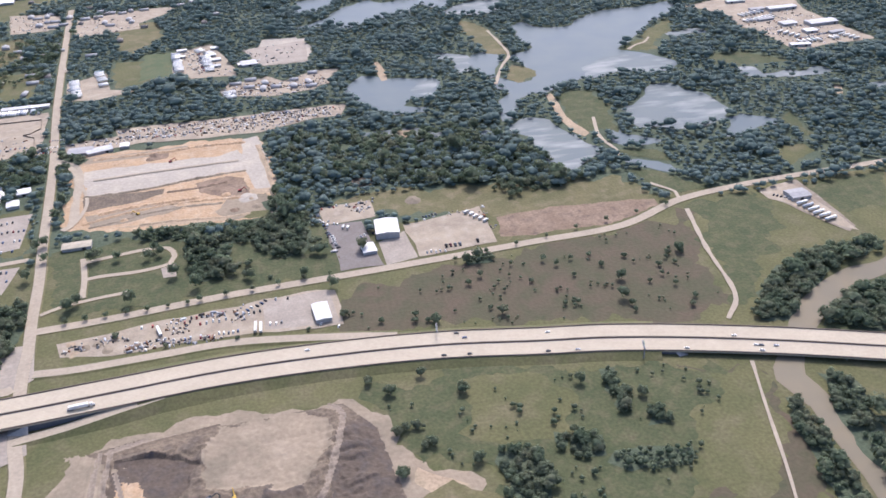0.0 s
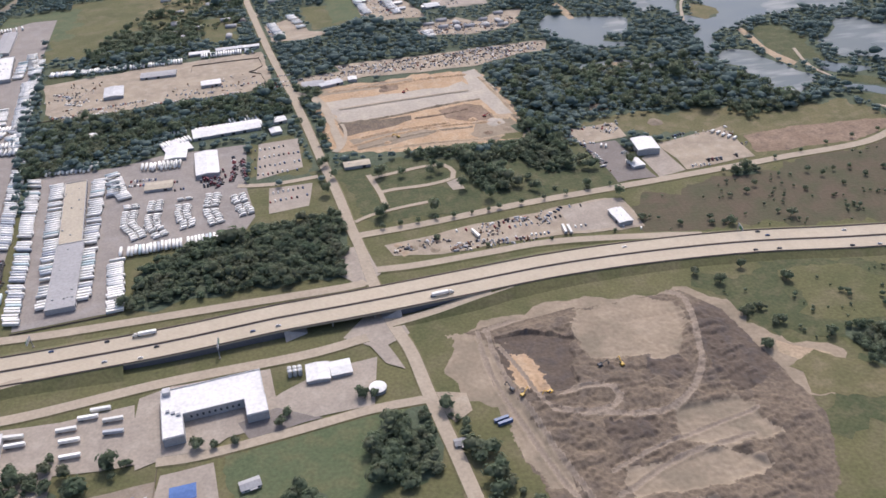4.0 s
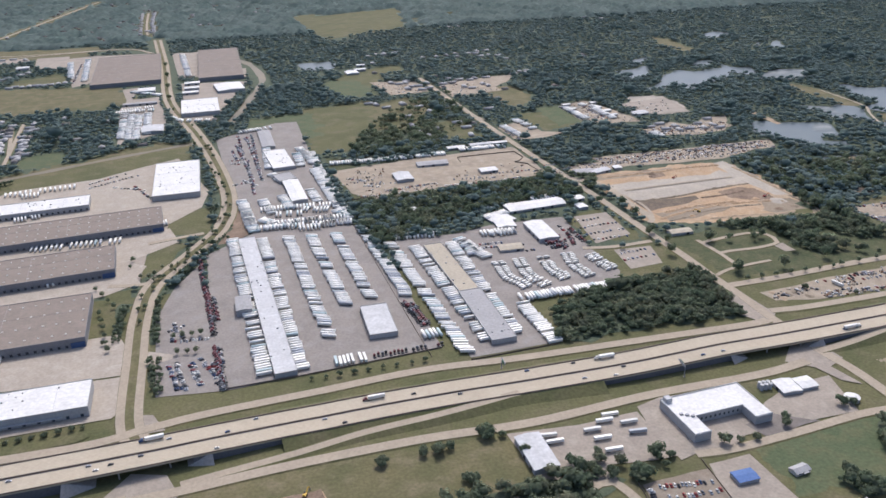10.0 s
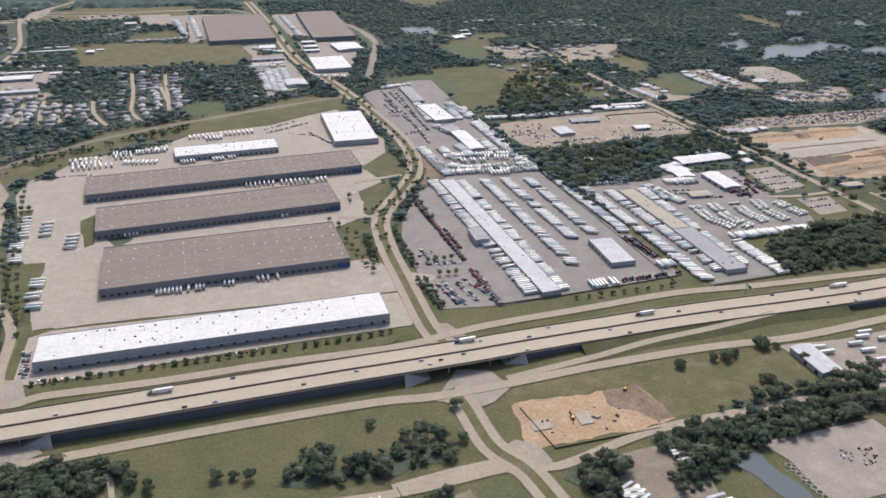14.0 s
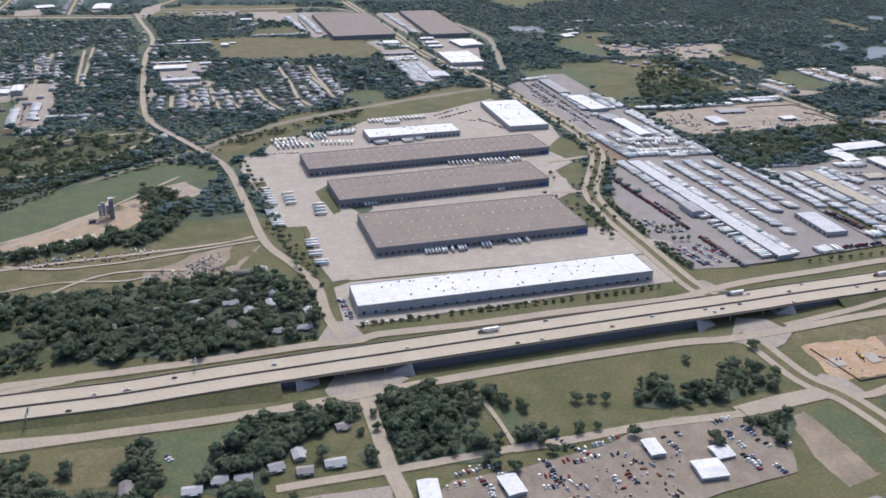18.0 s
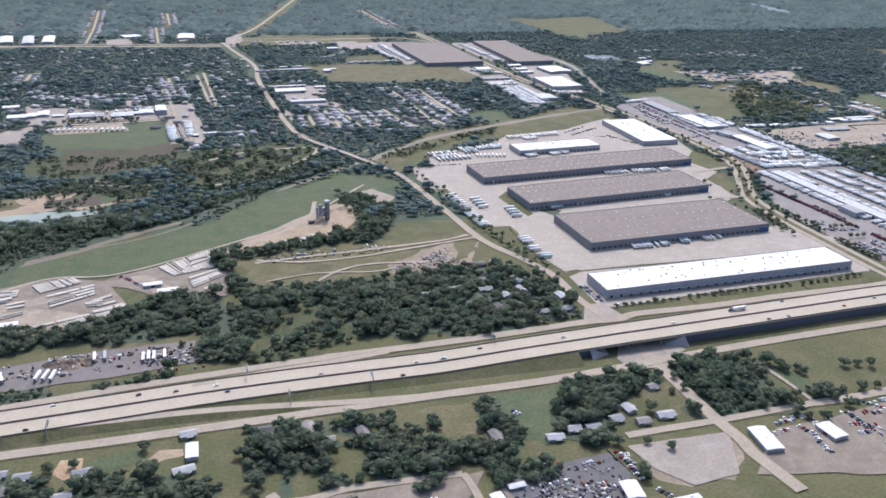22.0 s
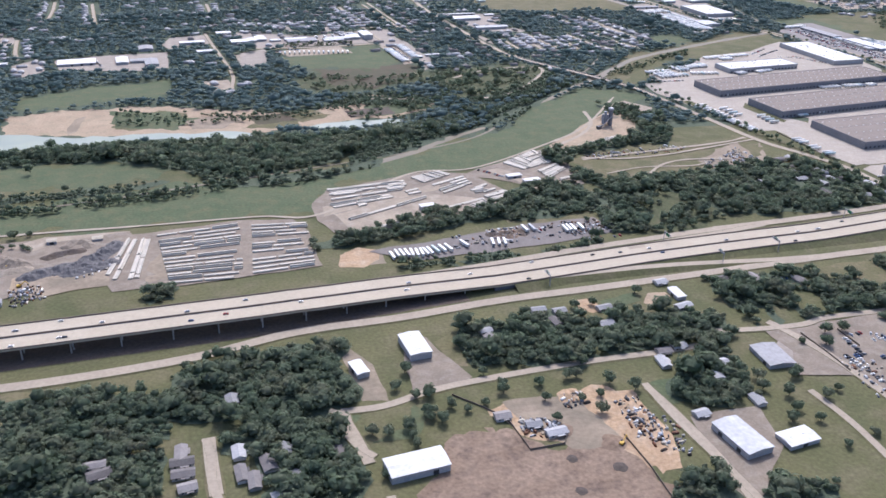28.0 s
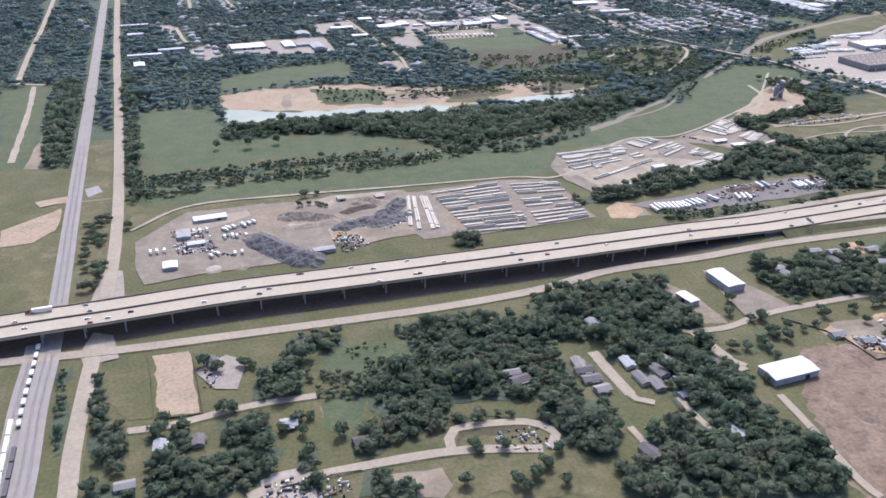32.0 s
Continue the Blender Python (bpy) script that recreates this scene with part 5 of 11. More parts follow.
field("grass", [(-524, 951), (-514, 956), (-496, 742), (-504, 737)])
field("dry_grass", [(-1646, 2581), (-1506, 2645), (-1220, 2603), (-1240, 2450), (-1513, 2426), (-1644, 2425)])
field("dry_grass", [(-1489, 2075), (-1379, 2097), (-1108, 2042), (-1079, 1872), (-1290, 1841), (-1427, 1839)])
field("grass", [(-644, 2957), (-259, 3074), (-308, 2615), (-574, 2508)])
field("grass", [(-690, 1683), (-539, 1708), (-550, 1517), (-648, 1458), (-682, 1540)])
field("dry_grass", [(-1394, 2020), (-1090, 2050), (-1077, 1894), (-1357, 1841)])
field("green_field", [(-797, 1633), (-669, 1649), (-665, 1486), (-812, 1450)])
field("green_field", [(-221, 1552), (-169, 1551), (-163, 1432), (-222, 1407)])
field("green_field", [(-637, 1936), (-542, 1933), (-512, 1761), (-593, 1759)])
field("grass", [(-472, 1508), (-390, 1511), (-374, 1387), (-441, 1382)])
field("green_field", [(-1703, 1009), (-1669, 1047), (-1581, 1055), (-1502, 1116), (-1420, 1077), (-1441, 1008), (-1516, 936), (-1595, 875), (-1662, 837)])
field("scrub_grass", [(-1765, 1271), (-1666, 1286), (-1555, 1317), (-1520, 1232), (-1576, 1128), (-1673, 1070), (-1714, 1054)])
field("scrub_grass", [(-1996, 1245), (-1905, 1286), (-1760, 1299), (-1708, 1247), (-1840, 1177), (-1954, 1148)])
field("green_field", [(-1456, 435), (-1418, 440), (-1383, 444), (-1409, 396), (-1421, 361), (-1449, 367), (-1450, 400)])
field("dry_grass", [(-1559, 423), (-1514, 429), (-1479, 433), (-1475, 410), (-1472, 388), (-1501, 383), (-1525, 383), (-1537, 412)])
field("green_field", [(-1464, 259), (-1422, 263), (-1394, 269), (-1391, 256), (-1429, 247), (-1465, 234), (-1481, 231), (-1478, 242)])
field("dry_grass", [(-1604, 417), (-1583, 424), (-1566, 412), (-1571, 393), (-1594, 391), (-1608, 399)])
field("grass", [(-1643, 364), (-1629, 365), (-1636, 335), (-1650, 335)])
field("green_field", [(-1528, 321), (-1508, 333), (-1505, 312), (-1517, 308), (-1529, 314)])
field("green_field", [(-1610, 319), (-1571, 327), (-1550, 331), (-1550, 324), (-1579, 317), (-1608, 313)])
field("orange_soil", [(-1803, 416), (-1787, 416), (-1786, 393), (-1797, 390), (-1806, 400)])
field("sand", [(-1743, 398), (-1731, 414), (-1713, 413), (-1712, 404), (-1729, 400), (-1739, 391)])
field("green_field", [(-1781, 408), (-1755, 417), (-1745, 418), (-1743, 403), (-1764, 396), (-1780, 392)])
field("grass", [(-1316, 429), (-1293, 436), (-1278, 421), (-1287, 396), (-1317, 392), (-1332, 405)])
field("dry_grass", [(-1948, 374), (-1930, 384), (-1929, 357), (-1929, 332), (-1942, 335)])
field("orange_soil", [(-2208, 281), (-2199, 280), (-2199, 267), (-2207, 269)])
field("orange_soil", [(-2209, 258), (-2194, 259), (-2193, 237), (-2205, 240)])
field("orange_soil", [(-2187, 279), (-2176, 278), (-2172, 250), (-2176, 236), (-2182, 252)])
field("green_field", [(-1799, 276), (-1770, 282), (-1786, 249), (-1799, 247)])
field("grass", [(-1679, 244), (-1648, 238), (-1639, 206), (-1671, 167), (-1678, 204)])
field("green_field", [(-2031, 289), (-1984, 293), (-1973, 283), (-1989, 257), (-2020, 254), (-2026, 265)])
field("dry_grass", [(-2283, 377), (-2238, 367), (-2213, 323), (-2236, 299), (-2269, 307)])
field("green_field", [(-2350, 331), (-2327, 337), (-2290, 337), (-2251, 322), (-2288, 303), (-2313, 271), (-2350, 290)])
field("grass", [(-2504, 341), (-2472, 356), (-2467, 289), (-2461, 275), (-2482, 274), (-2497, 296)])
field("sand", [(-2422, 338), (-2403, 338), (-2406, 307), (-2416, 298), (-2422, 314)])
field("green_field", [(-2349, 265), (-2319, 269), (-2322, 242), (-2334, 222), (-2348, 235)])
field("dry_grass", [(-2254, 207), (-2192, 208), (-2198, 181), (-2179, 159), (-2185, 127), (-2281, 150)])
field("packed_soil", [(-2396, 193), (-2375, 197), (-2361, 188), (-2362, 169), (-2395, 176)])
field("tan_soil", [(-2315, 180), (-2280, 178), (-2278, 161), (-2286, 151), (-2315, 158)])
field("orange_soil", [(-2213, 265), (-2194, 264), (-2199, 244), (-2216, 245)])
field("grass", [(-2020, 298), (-1980, 298), (-1988, 272), (-2031, 248), (-2031, 273)])
field("green_field", [(-1458, 423), (-1426, 434), (-1388, 446), (-1390, 423), (-1411, 396), (-1415, 369), (-1443, 374), (-1450, 405)])
field("green_field", [(-1228, 425), (-1212, 432), (-1208, 417), (-1194, 406), (-1206, 394), (-1240, 405)])
field("green_field", [(-1192, 440), (-1176, 444), (-1167, 426), (-1153, 389), (-1180, 386)])
field("dry_grass", [(-1553, 427), (-1476, 434), (-1468, 414), (-1481, 395), (-1538, 393), (-1551, 404)])
field("dry_grass", [(-1300, 406), (-1282, 402), (-1282, 379), (-1296, 371), (-1311, 385)])
field("grass", [(122, 546), (192, 544), (215, 505), (196, 463), (141, 463), (111, 486)])
field("dry_grass", [(60, 428), (91, 439), (119, 419), (141, 389), (136, 375), (62, 394)])
field("green_field", [(-2000, 1431), (-1944, 1431), (-1858, 1495), (-1803, 1515), (-1778, 1347), (-1832, 1311), (-1984, 1361)])
field("brown_grass", [(-1941, 1326), (-1831, 1304), (-1773, 1324), (-1762, 1253), (-1855, 1181), (-1933, 1208)])
# yards and lots
yard("grey_concrete", [(-824, 638), (-744, 649), (-608, 664), (-618, 781), (-660, 1028), (-789, 1033), (-855, 967), (-843, 786)])
yard("grey_concrete", [(-792, 1030), (-659, 1026), (-685, 1224), (-705, 1593), (-748, 1593), (-859, 1509), (-833, 1266), (-807, 1068)])
yard("grey_concrete", [(-889, 643), (-825, 638), (-861, 943), (-888, 880), (-903, 802)])
yard("grey_concrete", [(-584, 637), (-490, 645), (-496, 742), (-379, 746), (-362, 786), (-371, 855), (-370, 970), (-475, 968), (-524, 951), (-623, 950), (-606, 777)])
yard("tan_concrete", [(-355, 966), (-305, 969), (-304, 888), (-359, 870)])
yard("tan_concrete", [(-345, 845), (-295, 845), (-303, 793), (-347, 787)])
yard("packed_gravel", [(-668, 1261), (-523, 1289), (-342, 1308), (-328, 1146), (-492, 1139), (-615, 1111), (-645, 1148)])
yard("packed_gravel", [(-301, 1172), (-90, 1209), (105, 1220), (90, 1174), (-90, 1165), (-289, 1135)])
yard("packed_gravel", [(-233, 690), (-208, 694), (-168, 700), (-131, 707), (-77, 712), (-38, 716), (13, 721), (34, 716), (34, 657), (8, 656), (-40, 661), (-87, 664), (-129, 664), (-179, 659), (-227, 669)])
yard("tan_concrete", [(-146, 808), (-130, 809), (-128, 783), (-142, 784)])
yard("grass", [(92, 775), (98, 780), (120, 776), (120, 757), (114, 750), (94, 753)])
yard("tan_concrete", [(-41, 713), (25, 719), (31, 659), (-40, 665)])
yard("asphalt", [(35, 851), (77, 850), (82, 812), (88, 750), (43, 750), (37, 811)])
yard("packed_gravel", [(29, 894), (94, 899), (95, 855), (35, 851)])
yard("packed_gravel", [(123, 827), (219, 850), (217, 766), (129, 757)])
yard("tan_concrete", [(89, 798), (121, 815), (126, 757), (91, 749)])
yard("gravel", [(555, 800), (613, 815), (615, 759), (613, 697), (599, 688), (574, 741)])
yard("packed_gravel", [(-336, 1431), (-276, 1469), (-262, 1383), (-221, 1365), (-279, 1342), (-324, 1350)])
yard("packed_gravel", [(-173, 1545), (-113, 1560), (-92, 1415), (-124, 1396), (-167, 1437)])
yard("packed_gravel", [(817, 1552), (890, 1568), (931, 1618), (1068, 1574), (1033, 1467), (1035, 1361), (1051, 1265), (1012, 1260), (969, 1263), (894, 1247), (879, 1258), (878, 1311), (877, 1366), (858, 1393), (870, 1458), (851, 1512)])
yard("packed_gravel", [(552, 801), (600, 812), (603, 787), (609, 728), (610, 688), (599, 698), (581, 730), (572, 760), (554, 779)])
yard("tan_concrete", [(-1087, 2002), (-1051, 2015), (-1052, 1894), (-995, 1902), (-987, 1840), (-967, 1715), (-954, 1599), (-1038, 1523), (-1042, 1576), (-1068, 1799), (-1063, 1884)])
yard("tan_concrete", [(-1287, 2453), (-1207, 2476), (-1178, 2095), (-1209, 2066), (-1264, 2293)])
yard("tan_concrete", [(-1375, 2488), (-1290, 2491), (-1260, 2317), (-1306, 2301), (-1355, 2360)])
yard("packed_gravel", [(-80, 1348), (-11, 1374), (18, 1342), (65, 1382), (113, 1382), (60, 1291), (1, 1282), (-63, 1294)])
yard("packed_gravel", [(-168, 1545), (-106, 1581), (-63, 1435), (-60, 1393), (-135, 1398)])
yard("tan_concrete", [(-1590, 1835), (-1461, 1811), (-1457, 1726), (-1486, 1708), (-1464, 1607), (-1536, 1604)])
yard("tan_concrete", [(-1475, 1609), (-1463, 1640), (-1436, 1610), (-1459, 1581)])
yard("packed_gravel", [(-481, 1854), (-413, 1868), (-402, 1764), (-481, 1761)])
yard("packed_gravel", [(-365, 1819), (-241, 1862), (-180, 1864), (-198, 1814), (-257, 1748), (-344, 1741)])
yard("tan_concrete", [(-836, 2157), (-803, 2159), (-802, 2052), (-833, 2051)])
yard("tan_concrete", [(-1508, 1484), (-1471, 1487), (-1457, 1442), (-1497, 1440)])
yard("tan_concrete", [(-1537, 2499), (-1403, 2503), (-1377, 2434), (-1520, 2442)])
yard("tan_concrete", [(-684, 378), (-667, 379), (-573, 387), (-560, 320), (-587, 308), (-666, 301), (-670, 319), (-673, 353)])
yard("tan_concrete", [(-2473, 1431), (-2442, 1470), (-2418, 1435), (-2409, 1379), (-2439, 1344), (-2456, 1347)])
yard("tan_concrete", [(-2542, 1684), (-2516, 1686), (-2501, 1624), (-2524, 1592)])
yard("tan_concrete", [(-2222, 1572), (-2209, 1636), (-2141, 1655), (-2128, 1569), (-2174, 1555), (-2205, 1529)])
yard("packed_gravel", [(-2139, 1268), (-2097, 1272), (-2093, 1223), (-2117, 1191), (-2135, 1219)])
yard("packed_gravel", [(-2082, 1461), (-2039, 1464), (-2037, 1362), (-2070, 1350)])
yard("tan_concrete", [(-1786, 1652), (-1745, 1665), (-1742, 1568), (-1729, 1526), (-1722, 1420), (-1711, 1394), (-1727, 1303), (-1746, 1285), (-1735, 1350), (-1765, 1354), (-1763, 1477), (-1782, 1562)])
yard("tan_concrete", [(-1814, 1636), (-1767, 1650), (-1755, 1551), (-1742, 1426), (-1782, 1432), (-1794, 1557)])
yard("tan_concrete", [(-1970, 1722), (-1959, 1720), (-1951, 1665), (-1962, 1666)])
yard("tan_concrete", [(-1889, 1722), (-1873, 1720), (-1864, 1653), (-1879, 1655)])
yard("tan_concrete", [(-2035, 2572), (-1966, 2613), (-1947, 2498), (-2016, 2483)])
yard("tan_concrete", [(-1833, 2675), (-1776, 2671), (-1773, 2551), (-1821, 2532)])
yard("tan_concrete", [(-1681, 2590), (-1636, 2686), (-1630, 2539), (-1656, 2408), (-1681, 2432)])
yard("tan_concrete", [(-1566, 1602), (-1548, 1522), (-1554, 1475), (-1565, 1525)])
yard("tan_concrete", [(-967, 1009), (-931, 1022), (-931, 904), (-963, 905)])
yard("tan_concrete", [(-931, 1183), (-911, 1145), (-913, 1040), (-932, 1027)])
yard("packed_gravel", [(-87, 1332), (-15, 1337), (80, 1365), (89, 1313), (-7, 1296), (-82, 1293)])
yard("beige_concrete", [(-1290, 677), (-1391, 1067), (-1384, 1129), (-1304, 1117), (-1290, 1039), (-1306, 1014), (-1284, 919), (-1253, 878), (-1234, 761), (-1171, 702), (-1292, 683)])
yard("beige_concrete", [(-1379, 1115), (-1289, 1117), (-1283, 1029), (-1257, 892), (-1237, 869), (-1223, 744), (-1202, 732), (-953, 764), (-918, 740), (-870, 715), (-925, 691), (-1229, 685), (-1293, 697), (-1311, 844), (-1339, 849)])
yard("beige_concrete", [(-1386, 1121), (-1287, 1138), (-1276, 1012), (-1262, 917), (-1227, 851), (-1229, 747), (-940, 778), (-911, 709), (-1271, 682), (-1298, 704), (-1311, 843), (-1348, 850)])
yard("beige_concrete", [(-1289, 1029), (-909, 1077), (-892, 1024), (-952, 973), (-928, 954), (-937, 913), (-1214, 884), (-1246, 914)])
yard("beige_concrete", [(-1357, 1149), (-1332, 1215), (-1241, 1230), (-1164, 1307), (-1041, 1332), (-975, 1378), (-919, 1409), (-860, 1219), (-869, 1150), (-910, 1095), (-1301, 1051)])
yard("beige_concrete", [(-1289, 589), (-1292, 669), (-1273, 679), (-912, 689), (-909, 643), (-925, 617), (-1033, 609), (-1179, 594), (-1273, 583)])
yard("tan_concrete", [(-460, 518), (-435, 526), (-354, 528), (-348, 462), (-389, 456), (-407, 442), (-441, 444), (-456, 439), (-462, 484)])
yard("tan_concrete", [(-585, 508), (-520, 505), (-463, 511), (-456, 445), (-474, 444), (-516, 448), (-516, 420), (-576, 446)])
yard("asphalt", [(-381, 470), (-341, 481), (-316, 461), (-372, 449)])
yard("tan_concrete", [(-346, 496), (-307, 516), (-264, 521), (-274, 464), (-321, 462), (-359, 485)])
yard("gravel", [(-500, 419), (-442, 424), (-439, 398), (-442, 332), (-499, 341), (-501, 384)])
yard("tan_concrete", [(-437, 429), (-399, 433), (-390, 364), (-397, 285), (-447, 296), (-444, 376)])
yard("gravel", [(-386, 357), (-279, 363), (-241, 357), (-217, 328), (-214, 290), (-236, 248), (-393, 284)])
yard("gravel", [(-1186, 349), (-1108, 361), (-1038, 386), (-973, 373), (-966, 327), (-976, 305), (-1034, 294), (-1058, 291), (-1136, 262), (-1286, 291), (-1235, 345)])
yard("tan_concrete", [(-1369, 346), (-1277, 347), (-1299, 295), (-1340, 289), (-1360, 314)])
yard("gravel", [(-808, 385), (-751, 392), (-741, 363), (-749, 316), (-755, 276), (-823, 292)])
yard("gravel", [(-1641, 331), (-1488, 337), (-1554, 254), (-1619, 172), (-1625, 218)])
yard("gravel", [(-1973, 394), (-1952, 381), (-1946, 358), (-1930, 316), (-1941, 308), (-1979, 302), (-1980, 338)])
yard("gravel", [(-1787, 234), (-1730, 234), (-1738, 187), (-1791, 141), (-1799, 172)])
yard("tan_concrete", [(-1655, 317), (-1637, 279), (-1663, 269), (-1689, 283)])
yard("gravel", [(-2502, 575), (-2454, 640), (-2369, 650), (-2355, 591), (-2322, 508), (-2372, 495), (-2450, 489), (-2485, 480), (-2497, 511)])
yard("gravel", [(-2369, 646), (-2208, 648), (-2215, 615), (-2240, 551), (-2327, 516), (-2355, 584)])
yard("gravel", [(-2223, 643), (-2096, 660), (-2041, 652), (-2026, 617), (-2022, 533), (-2126, 519), (-2217, 518), (-2227, 556)])
yard("gravel", [(-1994, 730), (-1859, 770), (-1809, 752), (-1774, 660), (-1878, 622), (-1994, 592), (-2016, 642), (-2016, 692)])
yard("gravel", [(-1829, 747), (-1667, 836), (-1669, 781), (-1679, 691), (-1733, 679), (-1787, 730)])
yard("sand", [(-1672, 837), (-1563, 940), (-1499, 998), (-1495, 926), (-1536, 853), (-1585, 824), (-1658, 814)])
yard("asphalt", [(-1973, 555), (-1890, 568), (-1807, 586), (-1709, 592), (-1704, 549), (-1778, 535), (-1926, 524)])
yard("packed_gravel", [(-1503, 1009), (-1466, 1030), (-1439, 985), (-1462, 951), (-1492, 969)])
yard("sand", [(-2639, 633), (-2606, 663), (-2587, 682), (-2583, 621), (-2601, 597), (-2631, 591)])
yard("tan_concrete", [(-955, 2026), (-799, 2000), (-869, 1654), (-922, 1648)])
yard("tan_concrete", [(-1262, 2288), (-1242, 2469), (-1069, 2454), (-1030, 2083), (-1213, 2109)])
yard("tan_concrete", [(-1007, 2434), (-863, 2428), (-826, 2083), (-966, 2095)])
yard("packed_gravel", [(-230, 467), (-201, 459), (-200, 439), (-217, 429)])
yard("gravel", [(-1488, 316), (-1474, 320), (-1469, 282), (-1474, 243), (-1479, 219), (-1510, 226)])
yard("grey_gravel", [(-1481, 321), (-1438, 334), (-1386, 341), (-1381, 313), (-1382, 278), (-1451, 279), (-1473, 287)])
yard("gravel", [(-1600, 317), (-1568, 333), (-1530, 322), (-1524, 294), (-1560, 285), (-1571, 251), (-1617, 250), (-1628, 287)])
yard("gravel", [(-1559, 288), (-1524, 294), (-1490, 294), (-1484, 226), (-1578, 208), (-1581, 248)])
yard("gravel", [(-1661, 332), (-1635, 326), (-1629, 304), (-1627, 271), (-1629, 253), (-1678, 264), (-1657, 296)])
yard("sand", [(-2618, 705), (-2586, 716), (-2580, 700), (-2611, 689)])
yard("wall_concrete", [(-2570, 735), (-2556, 743), (-2549, 723), (-2563, 708)])
yard("tan_concrete", [(-2439, 326), (-2416, 345), (-2399, 333), (-2408, 296), (-2424, 300)])
yard("packed_soil", [(-2389, 197), (-2367, 199), (-2363, 169), (-2387, 166), (-2396, 178)])
yard("packed_gravel", [(-519, 1892), (-435, 1879), (-418, 1755), (-489, 1753)])
yard("packed_gravel", [(-374, 1811), (-262, 1840), (-243, 1719), (-364, 1695)])
yard("tan_concrete", [(-50, 1526), (65, 1550), (62, 1434), (-15, 1428)])
yard("packed_gravel", [(-235, 1210), (-112, 1210), (-24, 1213), (83, 1213), (82, 1183), (-29, 1143), (-117, 1143), (-223, 1153)])
yard("packed_gravel", [(-2359, 612), (-2295, 654), (-2211, 653), (-2212, 637), (-2292, 628), (-2351, 577)])
yard("gravel", [(-2346, 631), (-2301, 629), (-2300, 580), (-2337, 574)])
yard("sand", [(-2310, 566), (-2267, 570), (-2266, 553), (-2309, 533)])
yard("packed_gravel", [(-2458, 612), (-2391, 633), (-2384, 618), (-2448, 584)])
yard("tan_soil", [(-2173, 603), (-2147, 613), (-2150, 549), (-2174, 534), (-2189, 557)])
yard("packed_gravel", [(-2004, 677), (-1857, 727), (-1861, 707), (-2008, 651)])
yard("gravel", [(-1998, 649), (-1885, 692), (-1858, 648), (-1977, 606)])
yard("tan_concrete", [(-2407, 1463), (-2342, 1487), (-2289, 1494), (-2208, 1502), (-2200, 1375), (-2258, 1357), (-2387, 1387)])
yard("tan_concrete", [(-2072, 1471), (-2020, 1505), (-2025, 1366), (-2075, 1346)])
yard("packed_gravel", [(-1793, 1491), (-1753, 1518), (-1734, 1348), (-1774, 1332)])
yard("packed_gravel", [(-2007, 1480), (-1874, 1506), (-1854, 1444), (-1981, 1428)])
yard("tan_concrete", [(-2077, 1674), (-1917, 1615), (-1827, 1649), (-1808, 1525), (-2038, 1510)])
yard("tan_concrete", [(-1824, 1649), (-1775, 1654), (-1758, 1542), (-1806, 1534)])
yard("packed_gravel", [(-1785, 758), (-1769, 763), (-1726, 710), (-1718, 688), (-1739, 678)])
yard("packed_gravel", [(-1995, 657), (-1876, 696), (-1804, 660), (-1855, 636), (-1978, 599)])
yard("tan_soil", [(-1841, 581), (-1817, 584), (-1798, 575), (-1801, 558), (-1830, 555)])
yard("tan_soil", [(-2299, 550), (-2277, 558), (-2225, 568), (-2220, 533), (-2284, 521)])
yard("tan_soil", [(-2388, 631), (-2357, 639), (-2339, 620), (-2354, 561), (-2381, 567)])
yard("gravel", [(-2286, 640), (-2211, 652), (-2209, 616), (-2275, 600)])
yard("beige_concrete", [(-1250, 845), (-1215, 892), (-1047, 917), (-940, 928), (-930, 905), (-965, 880), (-1000, 868), (-1110, 855)])
# junction pads
yard("tan_concrete", [(-1318, 478), (-1302, 509), (-1257, 503), (-1243, 482), (-1262, 470), (-1280, 452), (-1312, 460)])
yard("tan_concrete", [(-1322, 552), (-1302, 597), (-1282, 593), (-1271, 558), (-1298, 549)])
yard("tan_concrete", [(-927, 487), (-898, 531), (-869, 522), (-857, 494), (-878, 475), (-894, 469)])
yard("tan_concrete", [(-901, 407), (-875, 422), (-859, 412), (-854, 390), (-877, 375), (-896, 387)])
yard("tan_concrete", [(-919, 584), (-907, 618), (-888, 613), (-875, 586)])
yard("tan_concrete", [(-290, 553), (-263, 584), (-241, 583), (-232, 545), (-253, 534), (-243, 500), (-258, 511), (-268, 536)])
yard("tan_concrete", [(-283, 650), (-280, 697), (-253, 695), (-244, 642), (-265, 625)])
yard("tan_concrete", [(-2528, 372), (-2521, 403), (-2505, 395), (-2497, 359), (-2522, 353)])
yard("tan_concrete", [(-2530, 458), (-2525, 517), (-2508, 513), (-2502, 462)])
yard("grass", [(-1268, 581), (-1198, 587), (-1193, 571), (-1259, 564), (-1272, 567)])
yard("grass", [(-1182, 586), (-1052, 597), (-1047, 582), (-1177, 568)])
yard("grass", [(-1033, 597), (-948, 607), (-940, 594), (-950, 587), (-1033, 582)])
yard("grass", [(-1328, 841), (-1310, 841), (-1304, 757), (-1314, 756), (-1324, 813)])
yard("grass", [(-1373, 1010), (-1355, 1012), (-1352, 978), (-1364, 973)])
yard("grass", [(-1290, 959), (-1271, 984), (-1263, 882), (-1272, 874)])
yard("grass", [(-1351, 842), (-1323, 842), (-1307, 730), (-1321, 740), (-1339, 792)])
